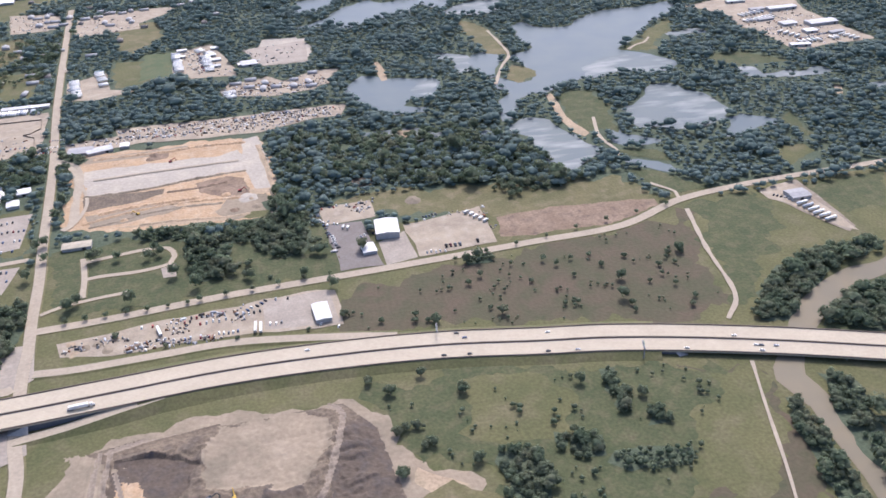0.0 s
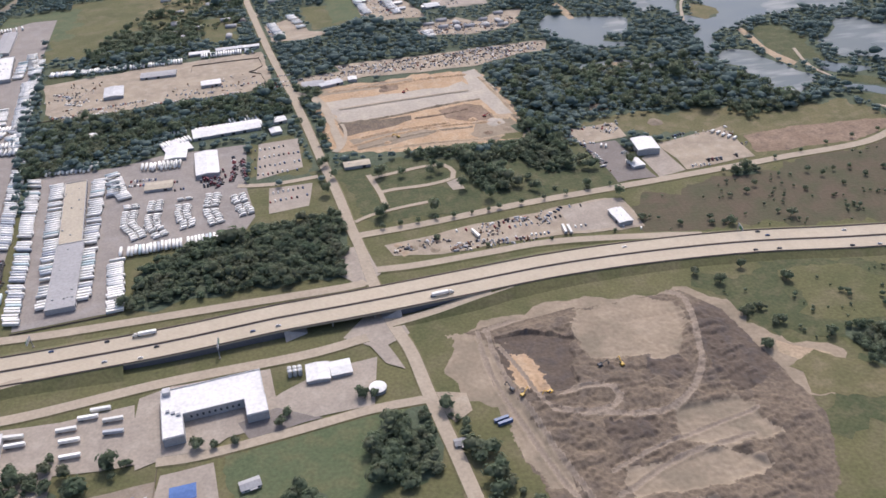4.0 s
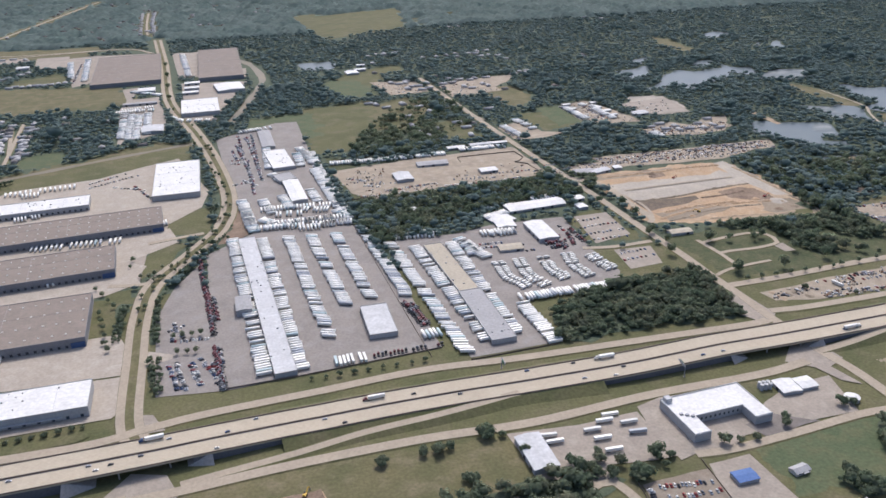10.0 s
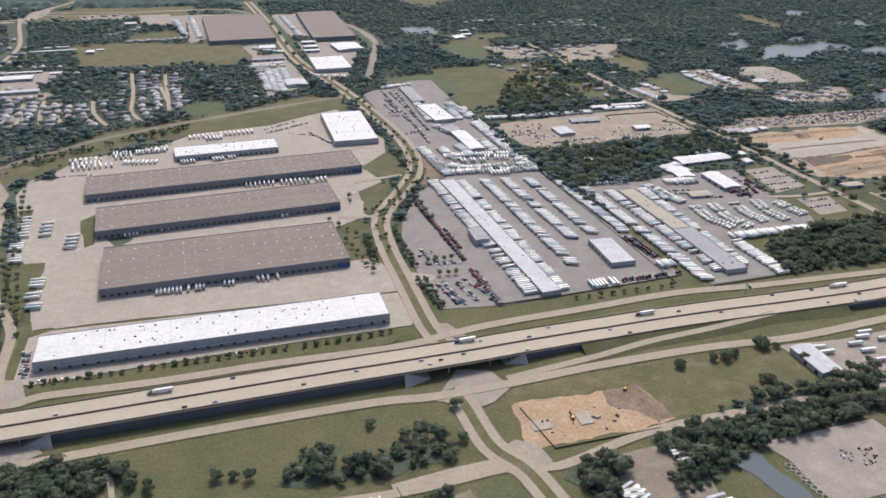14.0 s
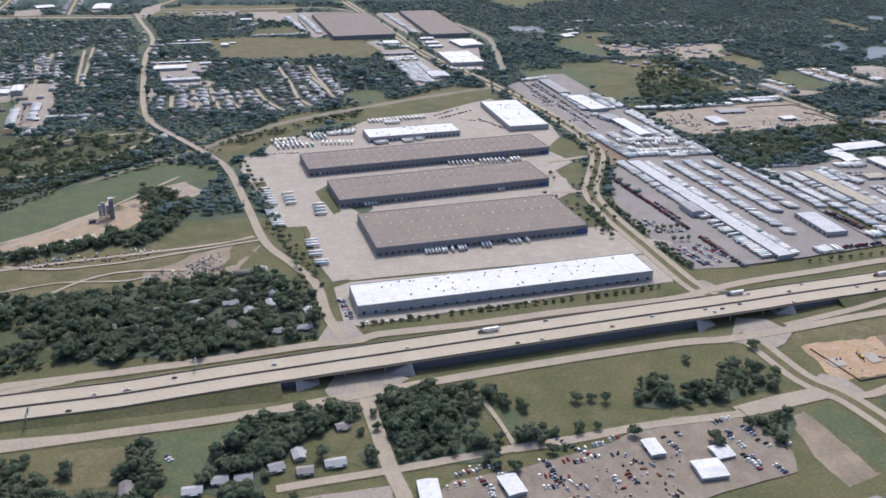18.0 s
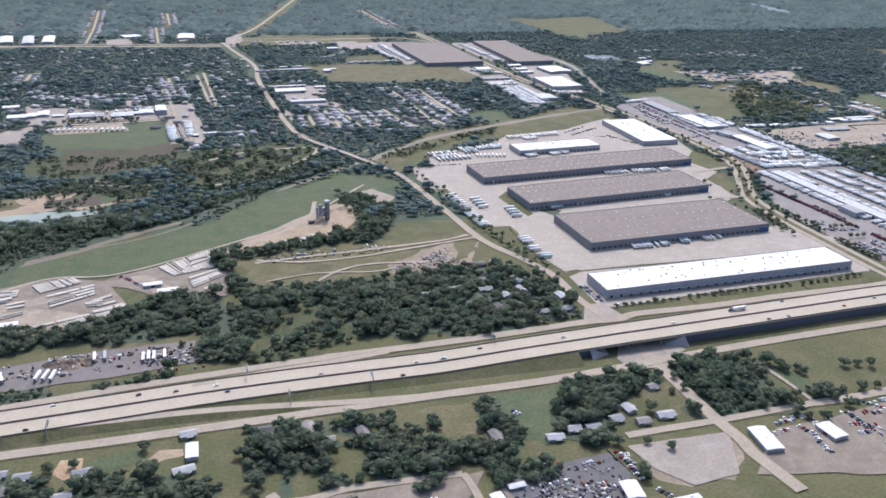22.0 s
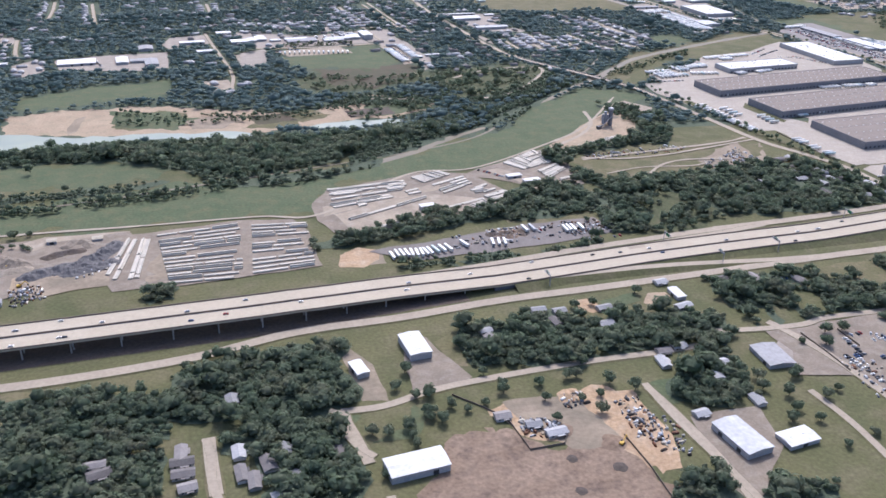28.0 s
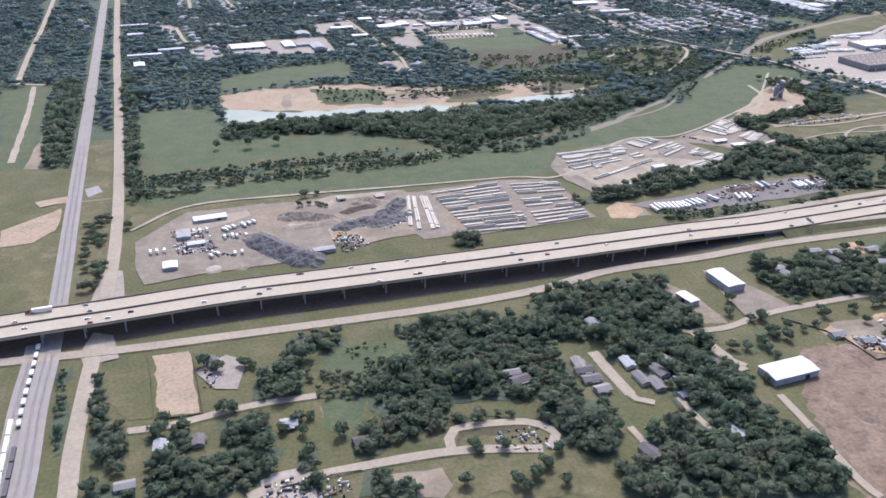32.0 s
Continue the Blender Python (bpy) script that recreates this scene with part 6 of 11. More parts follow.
# water
lake("still", [(456, 1529), (482, 1540), (494, 1506), (533, 1487), (564, 1496), (603, 1541), (662, 1571), (735, 1574), (804, 1591), (803, 1544), (757, 1501), (712, 1468), (653, 1396), (603, 1354), (593, 1338), (623, 1316), (648, 1290), (663, 1256), (653, 1230), (608, 1215), (577, 1232), (514, 1223), (482, 1214), (458, 1200), (430, 1187), (401, 1171), (391, 1181), (367, 1163), (353, 1144), (341, 1113), (321, 1081), (315, 1088), (322, 1130), (329, 1163), (357, 1191), (349, 1211), (339, 1221), (351, 1257), (366, 1253), (381, 1222), (412, 1248), (424, 1263), (412, 1310), (402, 1333), (397, 1344), (408, 1362), (436, 1372), (454, 1389), (447, 1425), (447, 1477)])
lake("marsh", [(502, 1268), (543, 1297), (600, 1311), (647, 1288), (655, 1243), (602, 1222), (558, 1235), (492, 1216)])
lake("marsh", [(317, 1066), (339, 1085), (361, 1085), (383, 1075), (386, 1046), (395, 1013), (408, 981), (414, 966), (404, 950), (388, 940), (363, 913), (347, 912), (341, 927), (336, 946), (340, 972), (334, 988), (334, 1015), (327, 1032), (313, 1040)])
lake("marsh", [(498, 1079), (523, 1107), (549, 1135), (576, 1165), (608, 1161), (618, 1133), (635, 1110), (645, 1084), (650, 1059), (647, 1037), (629, 1020), (628, 1010), (588, 1000), (558, 984), (537, 994), (518, 1016), (496, 1015), (493, 1048)])
lake("still", [(630, 1013), (653, 1024), (671, 1008), (685, 994), (702, 993), (680, 978), (647, 967), (613, 952), (593, 954), (611, 983)])
lake("still", [(458, 1036), (462, 1015), (466, 994), (484, 979), (508, 966), (495, 957), (467, 959), (446, 965), (444, 990)])
lake("still", [(429, 920), (453, 924), (471, 905), (486, 894), (486, 874), (469, 874), (453, 890)])
lake("still", [(107, 1263), (125, 1310), (142, 1332), (164, 1326), (176, 1308), (204, 1306), (247, 1288), (258, 1258), (241, 1212), (228, 1201), (200, 1209), (190, 1188), (221, 1158), (169, 1157), (138, 1175), (126, 1216), (108, 1245)])
lake("marsh", [(222, 1276), (246, 1280), (254, 1254), (237, 1218), (213, 1232)])
lake("marsh", [(265, 1399), (301, 1403), (337, 1383), (342, 1363), (327, 1320), (306, 1298), (296, 1315), (302, 1363), (285, 1377)])
lake("still", [(339, 1383), (373, 1385), (385, 1353), (367, 1308), (346, 1264), (333, 1290), (330, 1334)])
lake("marsh", [(111, 1101), (160, 1104), (190, 1091), (222, 1066), (207, 1050), (153, 1061), (115, 1076)])
lake("still", [(282, 1065), (294, 1046), (282, 1025), (272, 1036)])
lake("marsh", [(742, 1192), (769, 1195), (769, 1162), (811, 1163), (832, 1149), (864, 1167), (882, 1151), (867, 1133), (822, 1133), (784, 1136), (755, 1145), (733, 1167)])
lake("marsh", [(708, 1397), (740, 1405), (782, 1410), (784, 1381), (749, 1377), (711, 1368)])
lake("marsh", [(890, 1079), (921, 1075), (939, 1060), (906, 1054)])
lake("marsh", [(143, 1049), (167, 1050), (166, 1035), (148, 1032)])
field("grass", [(595, 1337), (643, 1375), (696, 1436), (752, 1483), (743, 1440), (674, 1346), (642, 1311)])
field("dry_grass", [(361, 1597), (400, 1546), (408, 1454), (401, 1367), (370, 1386), (360, 1496)])
field("dry_grass", [(396, 1323), (421, 1275), (413, 1250), (382, 1232), (366, 1258)])
field("scrub_grass", [(421, 1160), (449, 1177), (481, 1162), (478, 1096), (459, 1006), (441, 1025), (416, 1024), (411, 1082)])
field("sand", [(406, 1169), (416, 1174), (414, 1126), (407, 1083), (413, 1045), (420, 1014), (409, 1006), (397, 1029), (395, 1067), (400, 1119)])
field("sand", [(159, 1096), (179, 1094), (184, 1077), (166, 1066), (148, 1079)])
field("sand", [(167, 1391), (178, 1394), (183, 1340), (180, 1302), (170, 1299), (167, 1350)])
field("scrub_grass", [(434, 955), (457, 954), (482, 936), (494, 903), (470, 911), (443, 929)])
field("scrub_grass", [(425, 896), (452, 888), (479, 864), (499, 827), (459, 815), (440, 836)])
field("scrub_grass", [(694, 987), (723, 1009), (717, 974), (710, 929), (697, 929), (691, 961)])
field("grass", [(643, 902), (678, 906), (683, 881), (631, 856), (615, 869)])
field("scrub_grass", [(725, 1267), (797, 1264), (844, 1202), (774, 1205), (715, 1228)])
field("sand", [(846, 1087), (856, 1084), (839, 1052), (826, 1048)])
lake("still", [(68, 1817), (109, 1830), (159, 1850), (145, 1796), (92, 1726), (61, 1719), (64, 1764)])
lake("still", [(121, 1871), (166, 1931), (208, 1946), (154, 1872)])
lake("still", [(153, 1747), (214, 1783), (237, 1758), (327, 1775), (297, 1693), (212, 1640), (154, 1604), (123, 1627), (46, 1630), (111, 1678)])
lake("still", [(340, 1823), (355, 1770), (389, 1750), (354, 1676), (327, 1707), (314, 1757)])
lake("marsh", [(389, 1696), (438, 1720), (492, 1696), (429, 1617), (344, 1646)])
lake("still", [(296, 1868), (348, 1866), (301, 1808), (273, 1814)])
lake("still", [(487, 2195), (553, 2233), (572, 2169), (488, 2146)])
lake("still", [(566, 1969), (644, 2061), (619, 1994), (620, 1942)])
lake("still", [(537, 2009), (578, 2037), (551, 1989)])
lake("still", [(-719, 369), (-699, 373), (-688, 374), (-685, 356), (-682, 328), (-679, 305), (-682, 290), (-696, 299), (-705, 327), (-713, 350)])
lake("still", [(-670, 296), (-643, 299), (-601, 303), (-576, 300), (-590, 269), (-666, 256), (-687, 276)])
lake("still", [(619, 3558), (753, 3530), (750, 3342), (726, 3170), (626, 3114), (665, 3345)])
lake("still", [(-667, 2169), (-581, 2164), (-587, 2074), (-663, 2091)])
river(24, [(655, 637), (592, 618), (541, 608), (499, 585), (464, 560), (437, 531), (412, 503), (401, 484), (405, 465), (407, 450)])
river(20, [(407, 459), (405, 433), (402, 398), (400, 369), (396, 338)])
river(4, [(-1389, 1318), (-1461, 1221), (-1606, 1096), (-1669, 1011), (-1796, 874), (-2208, 759), (-2275, 744), (-2411, 720), (-2475, 707), (-2536, 700), (-2595, 696)])
river(15, [(-894, 1500), (-1079, 1425), (-1292, 1322), (-1384, 1246), (-1456, 1176), (-1533, 1114), (-1605, 1051), (-1680, 995), (-1732, 941), (-1829, 874), (-1864, 844), (-1941, 805), (-2008, 782), (-2085, 767)])
river(16, [(-835, 1619), (-817, 1700), (-776, 1916), (-765, 2032), (-796, 2210), (-859, 2345)])
# roads
road("road", 11, [(-398, 1901), (-370, 1640), (-349, 1450), (-330, 1293), (-313, 1173), (-304, 1109), (-289, 980), (-279, 887), (-269, 807), (-263, 737), (-257, 685), (-255, 648), (-245, 566), (-235, 521), (-230, 467), (-222, 399), (-216, 341), (-213, 315), (-210, 282)])
road("track", 5, [(-304, 1125), (-285, 1107), (-270, 1091), (-260, 1054), (-257, 1012), (-260, 975), (-253, 932)])
road("boulevard", 24, [(-895, 568), (-908, 607), (-915, 710), (-920, 812), (-913, 895), (-872, 981), (-838, 1062), (-829, 1177), (-854, 1359), (-899, 1571), (-968, 1846), (-1015, 2269), (-1068, 2678)])
road("boulevard", 24, [(-911, 501), (-904, 476), (-896, 418), (-876, 382), (-862, 317), (-853, 261), (-845, 232)])
road("road", 10, [(-1294, 563), (-1304, 609), (-1310, 679), (-1331, 733), (-1361, 801), (-1380, 913), (-1403, 1049), (-1420, 1103), (-1532, 1314), (-1564, 1446), (-1583, 1621), (-1605, 1895), (-1609, 2098), (-1662, 2349), (-1692, 2494)])
road("road", 12, [(-1288, 521), (-1285, 465), (-1281, 409), (-1278, 366), (-1273, 333), (-1274, 319), (-1264, 267)])
road("road", 12, [(-2517, 466), (-2521, 579), (-2533, 738), (-2562, 1041), (-2600, 1412), (-2659, 2033)])
road("road", 12, [(-2516, 393), (-2517, 329), (-2516, 249), (-2513, 204), (-2513, 167)])
road("road", 11, [(-258, 716), (-185, 721), (-77, 733), (39, 740), (162, 748), (252, 755), (362, 764), (450, 803), (532, 818), (612, 825), (750, 832), (866, 841)])
road("road", 8, [(-381, 861), (-342, 854), (-288, 858)])
road("road", 9, [(-441, 443), (-407, 442), (-340, 450), (-278, 459), (-232, 460)])
road("road", 9, [(-1181, 371), (-1143, 372), (-1064, 379), (-973, 380), (-882, 391), (-851, 384), (-760, 410), (-651, 420), (-598, 424)])
road("road", 8, [(-1363, 359), (-1334, 361), (-1275, 364), (-1198, 370), (-1170, 372), (-1132, 374)])
road("road", 9, [(-981, 385), (-938, 393), (-894, 399), (-869, 410)])
road("road", 8, [(-543, 423), (-521, 427), (-508, 391), (-502, 346), (-500, 309)])
road("road", 7, [(-1801, 274), (-1795, 235), (-1790, 181), (-1791, 141)])
road("road", 8, [(-2038, 295), (-2032, 268), (-2026, 233)])
road("road", 7, [(-2037, 294), (-2005, 294), (-1971, 304), (-1936, 310), (-1845, 317), (-1769, 318), (-1729, 320)])
road("road", 8, [(-1650, 343), (-1643, 327), (-1628, 270), (-1619, 172), (-1620, 133)])
road("road", 7, [(-2483, 263), (-2455, 263), (-2401, 273), (-2352, 275)])
road("road", 8, [(-2404, 178), (-2383, 186), (-2346, 190), (-2270, 192), (-2210, 181)])
road("road", 7, [(-2270, 192), (-2263, 214), (-2212, 211), (-2196, 193), (-2205, 180)])
road("road", 9, [(-2131, 284), (-2129, 255), (-2126, 224)])
road("road", 6, [(-2018, 199), (-2019, 164), (-2022, 106), (-2019, 89)])
road("road", 6, [(-1678, 243), (-1673, 202), (-1674, 161), (-1677, 135)])
road("track", 5, [(-1647, 774), (-1579, 784), (-1501, 793), (-1413, 806), (-1374, 820)])
road("track", 6, [(-1661, 834), (-1608, 874), (-1570, 926), (-1557, 984)])
road("track", 4, [(-2509, 604), (-2449, 659), (-2330, 666), (-2205, 665), (-2079, 666), (-2009, 660), (-1887, 764), (-1800, 770), (-1680, 839), (-1587, 911), (-1476, 1052)])
road("track", 6, [(-1876, 1112), (-1763, 1094), (-1664, 1091), (-1592, 1154), (-1530, 1245), (-1546, 1277), (-1643, 1263), (-1708, 1221)])
road("track", 5, [(450, 781), (431, 695), (418, 611), (391, 574)])
road("track", 5, [(403, 1508), (406, 1427), (403, 1363), (380, 1319), (365, 1286), (344, 1233)])
road("track", 5, [(444, 1066), (429, 1008), (430, 975), (434, 953), (428, 936)])
road("track", 5, [(611, 1332), (633, 1352), (654, 1362), (673, 1386)])
road("road", 7, [(-1316, 1772), (-1295, 1603), (-1285, 1480), (-1276, 1441), (-1260, 1399)])
road("road", 7, [(-1246, 1743), (-1238, 1659), (-1228, 1569), (-1217, 1459)])
road("road", 7, [(-1362, 1554), (-1349, 1474), (-1334, 1428), (-1314, 1383)])
road("road", 7, [(-1419, 1549), (-1411, 1468), (-1387, 1397)])
road("road", 7, [(-1484, 1558), (-1474, 1481), (-1468, 1420)])
road("road", 7, [(-1451, 1571), (-1442, 1492), (-1428, 1412)])
road("track", 6, [(-362, 1588), (-357, 1536), (-344, 1490)])
road("road", 6, [(-227, 836), (-199, 842), (-163, 848), (-140, 845), (-132, 826), (-136, 811), (-166, 803), (-206, 803), (-223, 800)])
road("road", 6, [(-230, 845), (-223, 803), (-220, 765)])
road("road", 5, [(-257, 744), (-238, 754), (-206, 761), (-174, 765)])
road("track", 3, [(380, 512), (361, 456), (342, 396), (329, 359)])
road("road", 7, [(-2500, 2102), (-2487, 1984), (-2480, 1870)])
road("road", 7, [(-2409, 2066), (-2388, 1913), (-2371, 1790)])
road("road", 7, [(-1814, 1945), (-1805, 1859), (-1788, 1750), (-1776, 1682)])
road("road", 7, [(-2505, 1657), (-2486, 1537), (-2470, 1474)])
road("road", 7, [(-2136, 2033), (-2127, 1908)])
road("road", 7, [(-2147, 3323), (-2102, 2851), (-2079, 2510)])
road("road", 7, [(-1907, 2838), (-1875, 2492)])
road("road", 7, [(-1894, 3224), (-1867, 2905)])
road("road", 7, [(-1840, 1889), (-1814, 1777), (-1797, 1682)])
road("road", 7, [(-1154, 3285), (-1132, 3001), (-1108, 2784)])
road("road", 7, [(-1520, 1518), (-1514, 1410)])
road("road", 7, [(-1463, 1535), (-1458, 1461)])
road("road", 7, [(-1399, 1537), (-1391, 1466), (-1391, 1419)])
road("road", 7, [(-1256, 1687), (-1242, 1614), (-1225, 1528)])
road("road", 8, [(-933, 1027), (-897, 1037), (-861, 1045)])
road("road", 8, [(-967, 904), (-933, 899), (-911, 903)])
road("track", 5, [(453, 809), (456, 824), (436, 852)])
road("track", 9, [(-301, 1112), (-269, 1069), (-254, 941), (-263, 916)])
road("track", 4, [(-256, 1029), (-244, 983), (-247, 944), (-254, 923)])
road("track", 4, [(-245, 1044), (-155, 1051), (-61, 1056)])
road("road", 10, [(-2297, 2457), (-2079, 2489), (-1842, 2468), (-1681, 2476), (-1646, 2625), (-1566, 2888), (-1391, 3716)])
road("road", 16, [(-2441, 2473), (-2267, 2471), (-2008, 2452), (-1804, 2437), (-1692, 2429)])
road("road", 9, [(-2038, 1510), (-1919, 1503), (-1800, 1519)])
road("road", 8, [(-1654, 2536), (-1528, 2504), (-1372, 2528), (-1191, 2552)])
road("road", 9, [(-1646, 2565), (-1405, 2545), (-1151, 2549), (-1060, 2457)])
road("road", 7, [(-1822, 1908), (-1799, 1717), (-1777, 1531)])
road("road", 6, [(-1735, 2006), (-1697, 1594)])
road("road", 6, [(-1750, 1977), (-1723, 1740), (-1712, 1640)])
road("road", 6, [(-2138, 1667), (-2123, 1555), (-2091, 1321), (-2093, 1209)])
road("road", 9, [(-2810, 2062), (-2777, 1707), (-2761, 1491), (-2738, 1239)])
road("track", 8, [(-2708, 1215), (-2690, 1069), (-2670, 845)])
road("road", 7, [(-2738, 1239), (-2692, 1222)])
road("road", 6, [(-2133, 283), (-2129, 263), (-2129, 240), (-2124, 218), (-2113, 211)])
road("road", 5, [(-2093, 213), (-2092, 194), (-2089, 173)])
road("road", 5, [(-2143, 189), (-2141, 175), (-2140, 160)])
road("road", 5, [(-2045, 297), (-2033, 290), (-2036, 264), (-2031, 252), (-2021, 239)])
road("track", 4, [(-1188, 442), (-1182, 409), (-1178, 373)])
road("road", 6, [(-1507, 338), (-1503, 316), (-1500, 236), (-1500, 207)])
road("road", 7, [(-1703, 338), (-1660, 333), (-1620, 332), (-1595, 338), (-1542, 338), (-1507, 338)])
road("track", 4, [(-1645, 782), (-1589, 767), (-1520, 772), (-1477, 782), (-1360, 810)])
road("track", 4, [(-1581, 708), (-1552, 734), (-1511, 747), (-1443, 740)])
road("track", 3, [(-1637, 718), (-1579, 731), (-1514, 724), (-1486, 731)])
road("road", 6, [(-1801, 279), (-1798, 231), (-1789, 169), (-1786, 141)])
# frontage roads and ramps
road("road", 11, [(-2610, 373), (-2494, 371), (-2414, 373), (-2322, 376), (-2231, 380), (-2140, 391), (-2059, 412), (-1965, 418), (-1872, 429), (-1762, 434), (-1636, 441), (-1587, 444), (-1496, 449), (-1388, 454), (-1247, 471), (-1104, 486), (-978, 495), (-929, 493), (-858, 499), (-768, 510), (-656, 518), (-557, 518), (-441, 532), (-327, 538), (-269, 548)])
ramp(9, [(-246, 562, 1.0), (-206, 568, 2.6), (-165, 577, 5.0), (-128, 586, 5.6)])
ramp(10, [(-246, 649, 1.0), (-207, 647, 1.0), (-138, 650, 1.0), (-66, 652, 1.0), (27, 635, 2.6), (80, 621, 4.0)])
road("road", 11, [(-260, 632), (-280, 628), (-406, 626), (-533, 624), (-635, 626), (-740, 614), (-838, 603), (-893, 592), (-944, 580), (-1068, 574), (-1166, 566), (-1261, 563), (-1276, 556), (-1324, 555), (-1401, 547), (-1498, 539), (-1590, 534)])
ramp(8, [(-1850, 457, 4.7), (-1789, 459, 3.9), (-1730, 460, 3.5), (-1679, 459, 3.2), (-1627, 456, 2.2), (-1569, 452, 1.1), (-1500, 449, 1.0)])
ramp(10, [(-1585, 534, 1.0), (-1680, 523, 1.6), (-1775, 509, 3.3), (-1863, 493, 4.9), (-1960, 474, 8.9)])
ramp(8, [(-1530, 534, 1.0), (-1594, 521, 2.2), (-1640, 514, 3.2), (-1690, 506, 3.5), (-1760, 497, 3.9)])
ramp(8, [(-857, 507, 1.0), (-763, 525, 1.2), (-703, 538, 2.5), (-631, 547, 3.8), (-558, 560, 4.9)])
# buildings
warehouse(-1111, 639, 330, 48, 4, 11, "white", "long")
warehouse(-1107, 804, 268, 108, 5, 11, "brown", "docks")
warehouse(-1117, 953, 303, 79, 7, 11, "brown", "docks")
warehouse(-1109, 1083, 381, 73, 7, 11, "brown", "docks")
warehouse(-1112, 1200, 156, 47, 6, 9, "white", "docks")
warehouse(-912, 1280, 71, 167, 3, 9, "white", "plain")
warehouse(-785, 824, 22, 355, 6, 6, "pale", "docks")
warehouse(-664, 732, 30, 67, 2, 6, "pale", "docks")
warehouse(-560, 844, 24, 141, 6, 6, "tan", "docks")
warehouse(-548, 715, 27, 118, 4, 6, "grey", "docks")
warehouse(-417, 922, 27, 61, 4, 7, "white", "plain")
warehouse(-471, 883, 31, 18, -1, 5, "tan", "plain")
warehouse(-558, 1194, 27, 38, 5, 6, "pale", "plain")
warehouse(-499, 1250, 52, 21, 0, 5, "grey", "plain")
warehouse(-419, 1188, 28, 18, 4, 6, "white", "plain")
warehouse(-748, 1342, 38, 105, 8, 6, "white", "docks")
warehouse(-743, 1242, 29, 35, 17, 6, "grey", "docks")
warehouse(-730, 1174, 24, 97, 6, 7, "white", "plain")
warehouse(-767, 1476, 23, 110, 4, 6, "grey", "plain")
warehouse(-395, 1019, 87, 28, 7, 5, "white", "plain")
warehouse(-457, 985, 33, 34, 21, 4, "white", "plain")
warehouse(-569, 473, 22, 46, 4, 7, "pale", "plain")
warehouse(-315, 511, 19, 21, 0, 5, "white", "plain")
warehouse(-296, 512, 17, 17, 4, 5, "white", "plain")
warehouse(-419, 406, 18, 13, 4, 5, "blue", "plain")
warehouse(989, 1473, 60, 16, 3, 7, "pale", "plain")
warehouse(1008, 1369, 58, 22, 3, 7, "pale", "plain")
warehouse(947, 1381, 30, 18, 5, 6, "pale", "plain")
warehouse(960, 1330, 24, 16, 4, 6, "white", "plain")
warehouse(922, 1419, 34, 12, 6, 5, "grey", "plain")
warehouse(900, 1265, 36, 10, -6, 6, "white", "plain")
warehouse(942, 1483, 30, 12, 4, 5, "grey", "plain")
warehouse(929, 1542, 40, 10, 2, 6, "pale", "plain")
warehouse(1003, 1313, 30, 10, 8, 5, "grey", "plain")
warehouse(-1534, 1809, 68, 8, 4, 5, "white", "plain")
warehouse(-1540, 1751, 67, 30, 5, 7, "white", "plain")
warehouse(-1510, 1637, 75, 18, 5, 7, "pale", "plain")
warehouse(-1469, 1792, 24, 14, 5, 5, "white", "plain")
warehouse(-1518, 2026, 102, 10, 6, 4, "pale", "plain")
warehouse(-1518, 2064, 56, 8, 6, 4, "white", "plain")
warehouse(-1431, 1991, 18, 24, 6, 6, "white", "plain")
warehouse(-1413, 2019, 16, 10, 6, 4, "white", "plain")
warehouse(-1028, 1965, 38, 34, 4, 7, "white", "plain")
warehouse(-1029, 1837, 71, 14, 4, 6, "grey", "plain")
warehouse(-981, 1609, 40, 46, 4, 7, "pale", "plain")
warehouse(-928, 2006, 34, 18, 4, 7, "white", "plain")
warehouse(-926, 1952, 33, 18, 4, 7, "white", "plain")
warehouse(-926, 1907, 35, 16, 4, 7, "white", "plain")
warehouse(-824, 2079, 20, 14, 6, 6, "white", "plain")
warehouse(-1379, 2339, 31, 26, 6, 7, "pale", "plain")
warehouse(-524, 2030, 28, 14, 6, 6, "white", "plain")
warehouse(-516, 2082, 21, 10, 6, 6, "white", "plain")
warehouse(-98, 1547, 14, 10, 8, 5, "white", "plain")
warehouse(-104, 1507, 17, 10, 8, 5, "white", "plain")
warehouse(-96, 1480, 19, 10, 8, 5, "white", "plain")
warehouse(-156, 1548, 17, 8, 8, 5, "white", "plain")
warehouse(-157, 1512, 17, 8, 8, 5, "white", "plain")
warehouse(-48, 1442, 19, 10, 8, 5, "white", "plain")
warehouse(-95, 1446, 18, 8, 8, 5, "pale", "plain")
warehouse(-441, 1325, 32, 12, 3, 5, "white", "plain")
warehouse(-394, 1331, 42, 12, 3, 5, "pale", "plain")
warehouse(-359, 1332, 26, 10, 3, 5, "white", "plain")
warehouse(-240, 873, 31, 14, 2, 5, "tan", "plain")
warehouse(102, 819, 26, 32, -4, 9, "white", "plain")
warehouse(76, 784, 15, 19, 6, 5, "white", "plain")
warehouse(15, 677, 15, 28, 5, 6, "white", "plain")
warehouse(-1966, 365, 18, 33, 7, 8, "white", "plain")
warehouse(-2016, 343, 10, 19, 14, 6, "white", "plain")
warehouse(-1996, 222, 41, 20, 7, 7, "white", "plain")
warehouse(-1765, 200, 22, 38, 10, 7, "pale", "plain")
warehouse(-1725, 192, 26, 16, 8, 5, "white", "plain")
warehouse(-1680, 291, 23, 31, -1, 5, "grey", "plain")
warehouse(-1194, 328, 14, 21, 9, 5, "white", "plain")
warehouse(-1073, 349, 12, 19, 2, 5, "white", "plain")
warehouse(-1042, 317, 22, 20, -1, 5, "white", "plain")
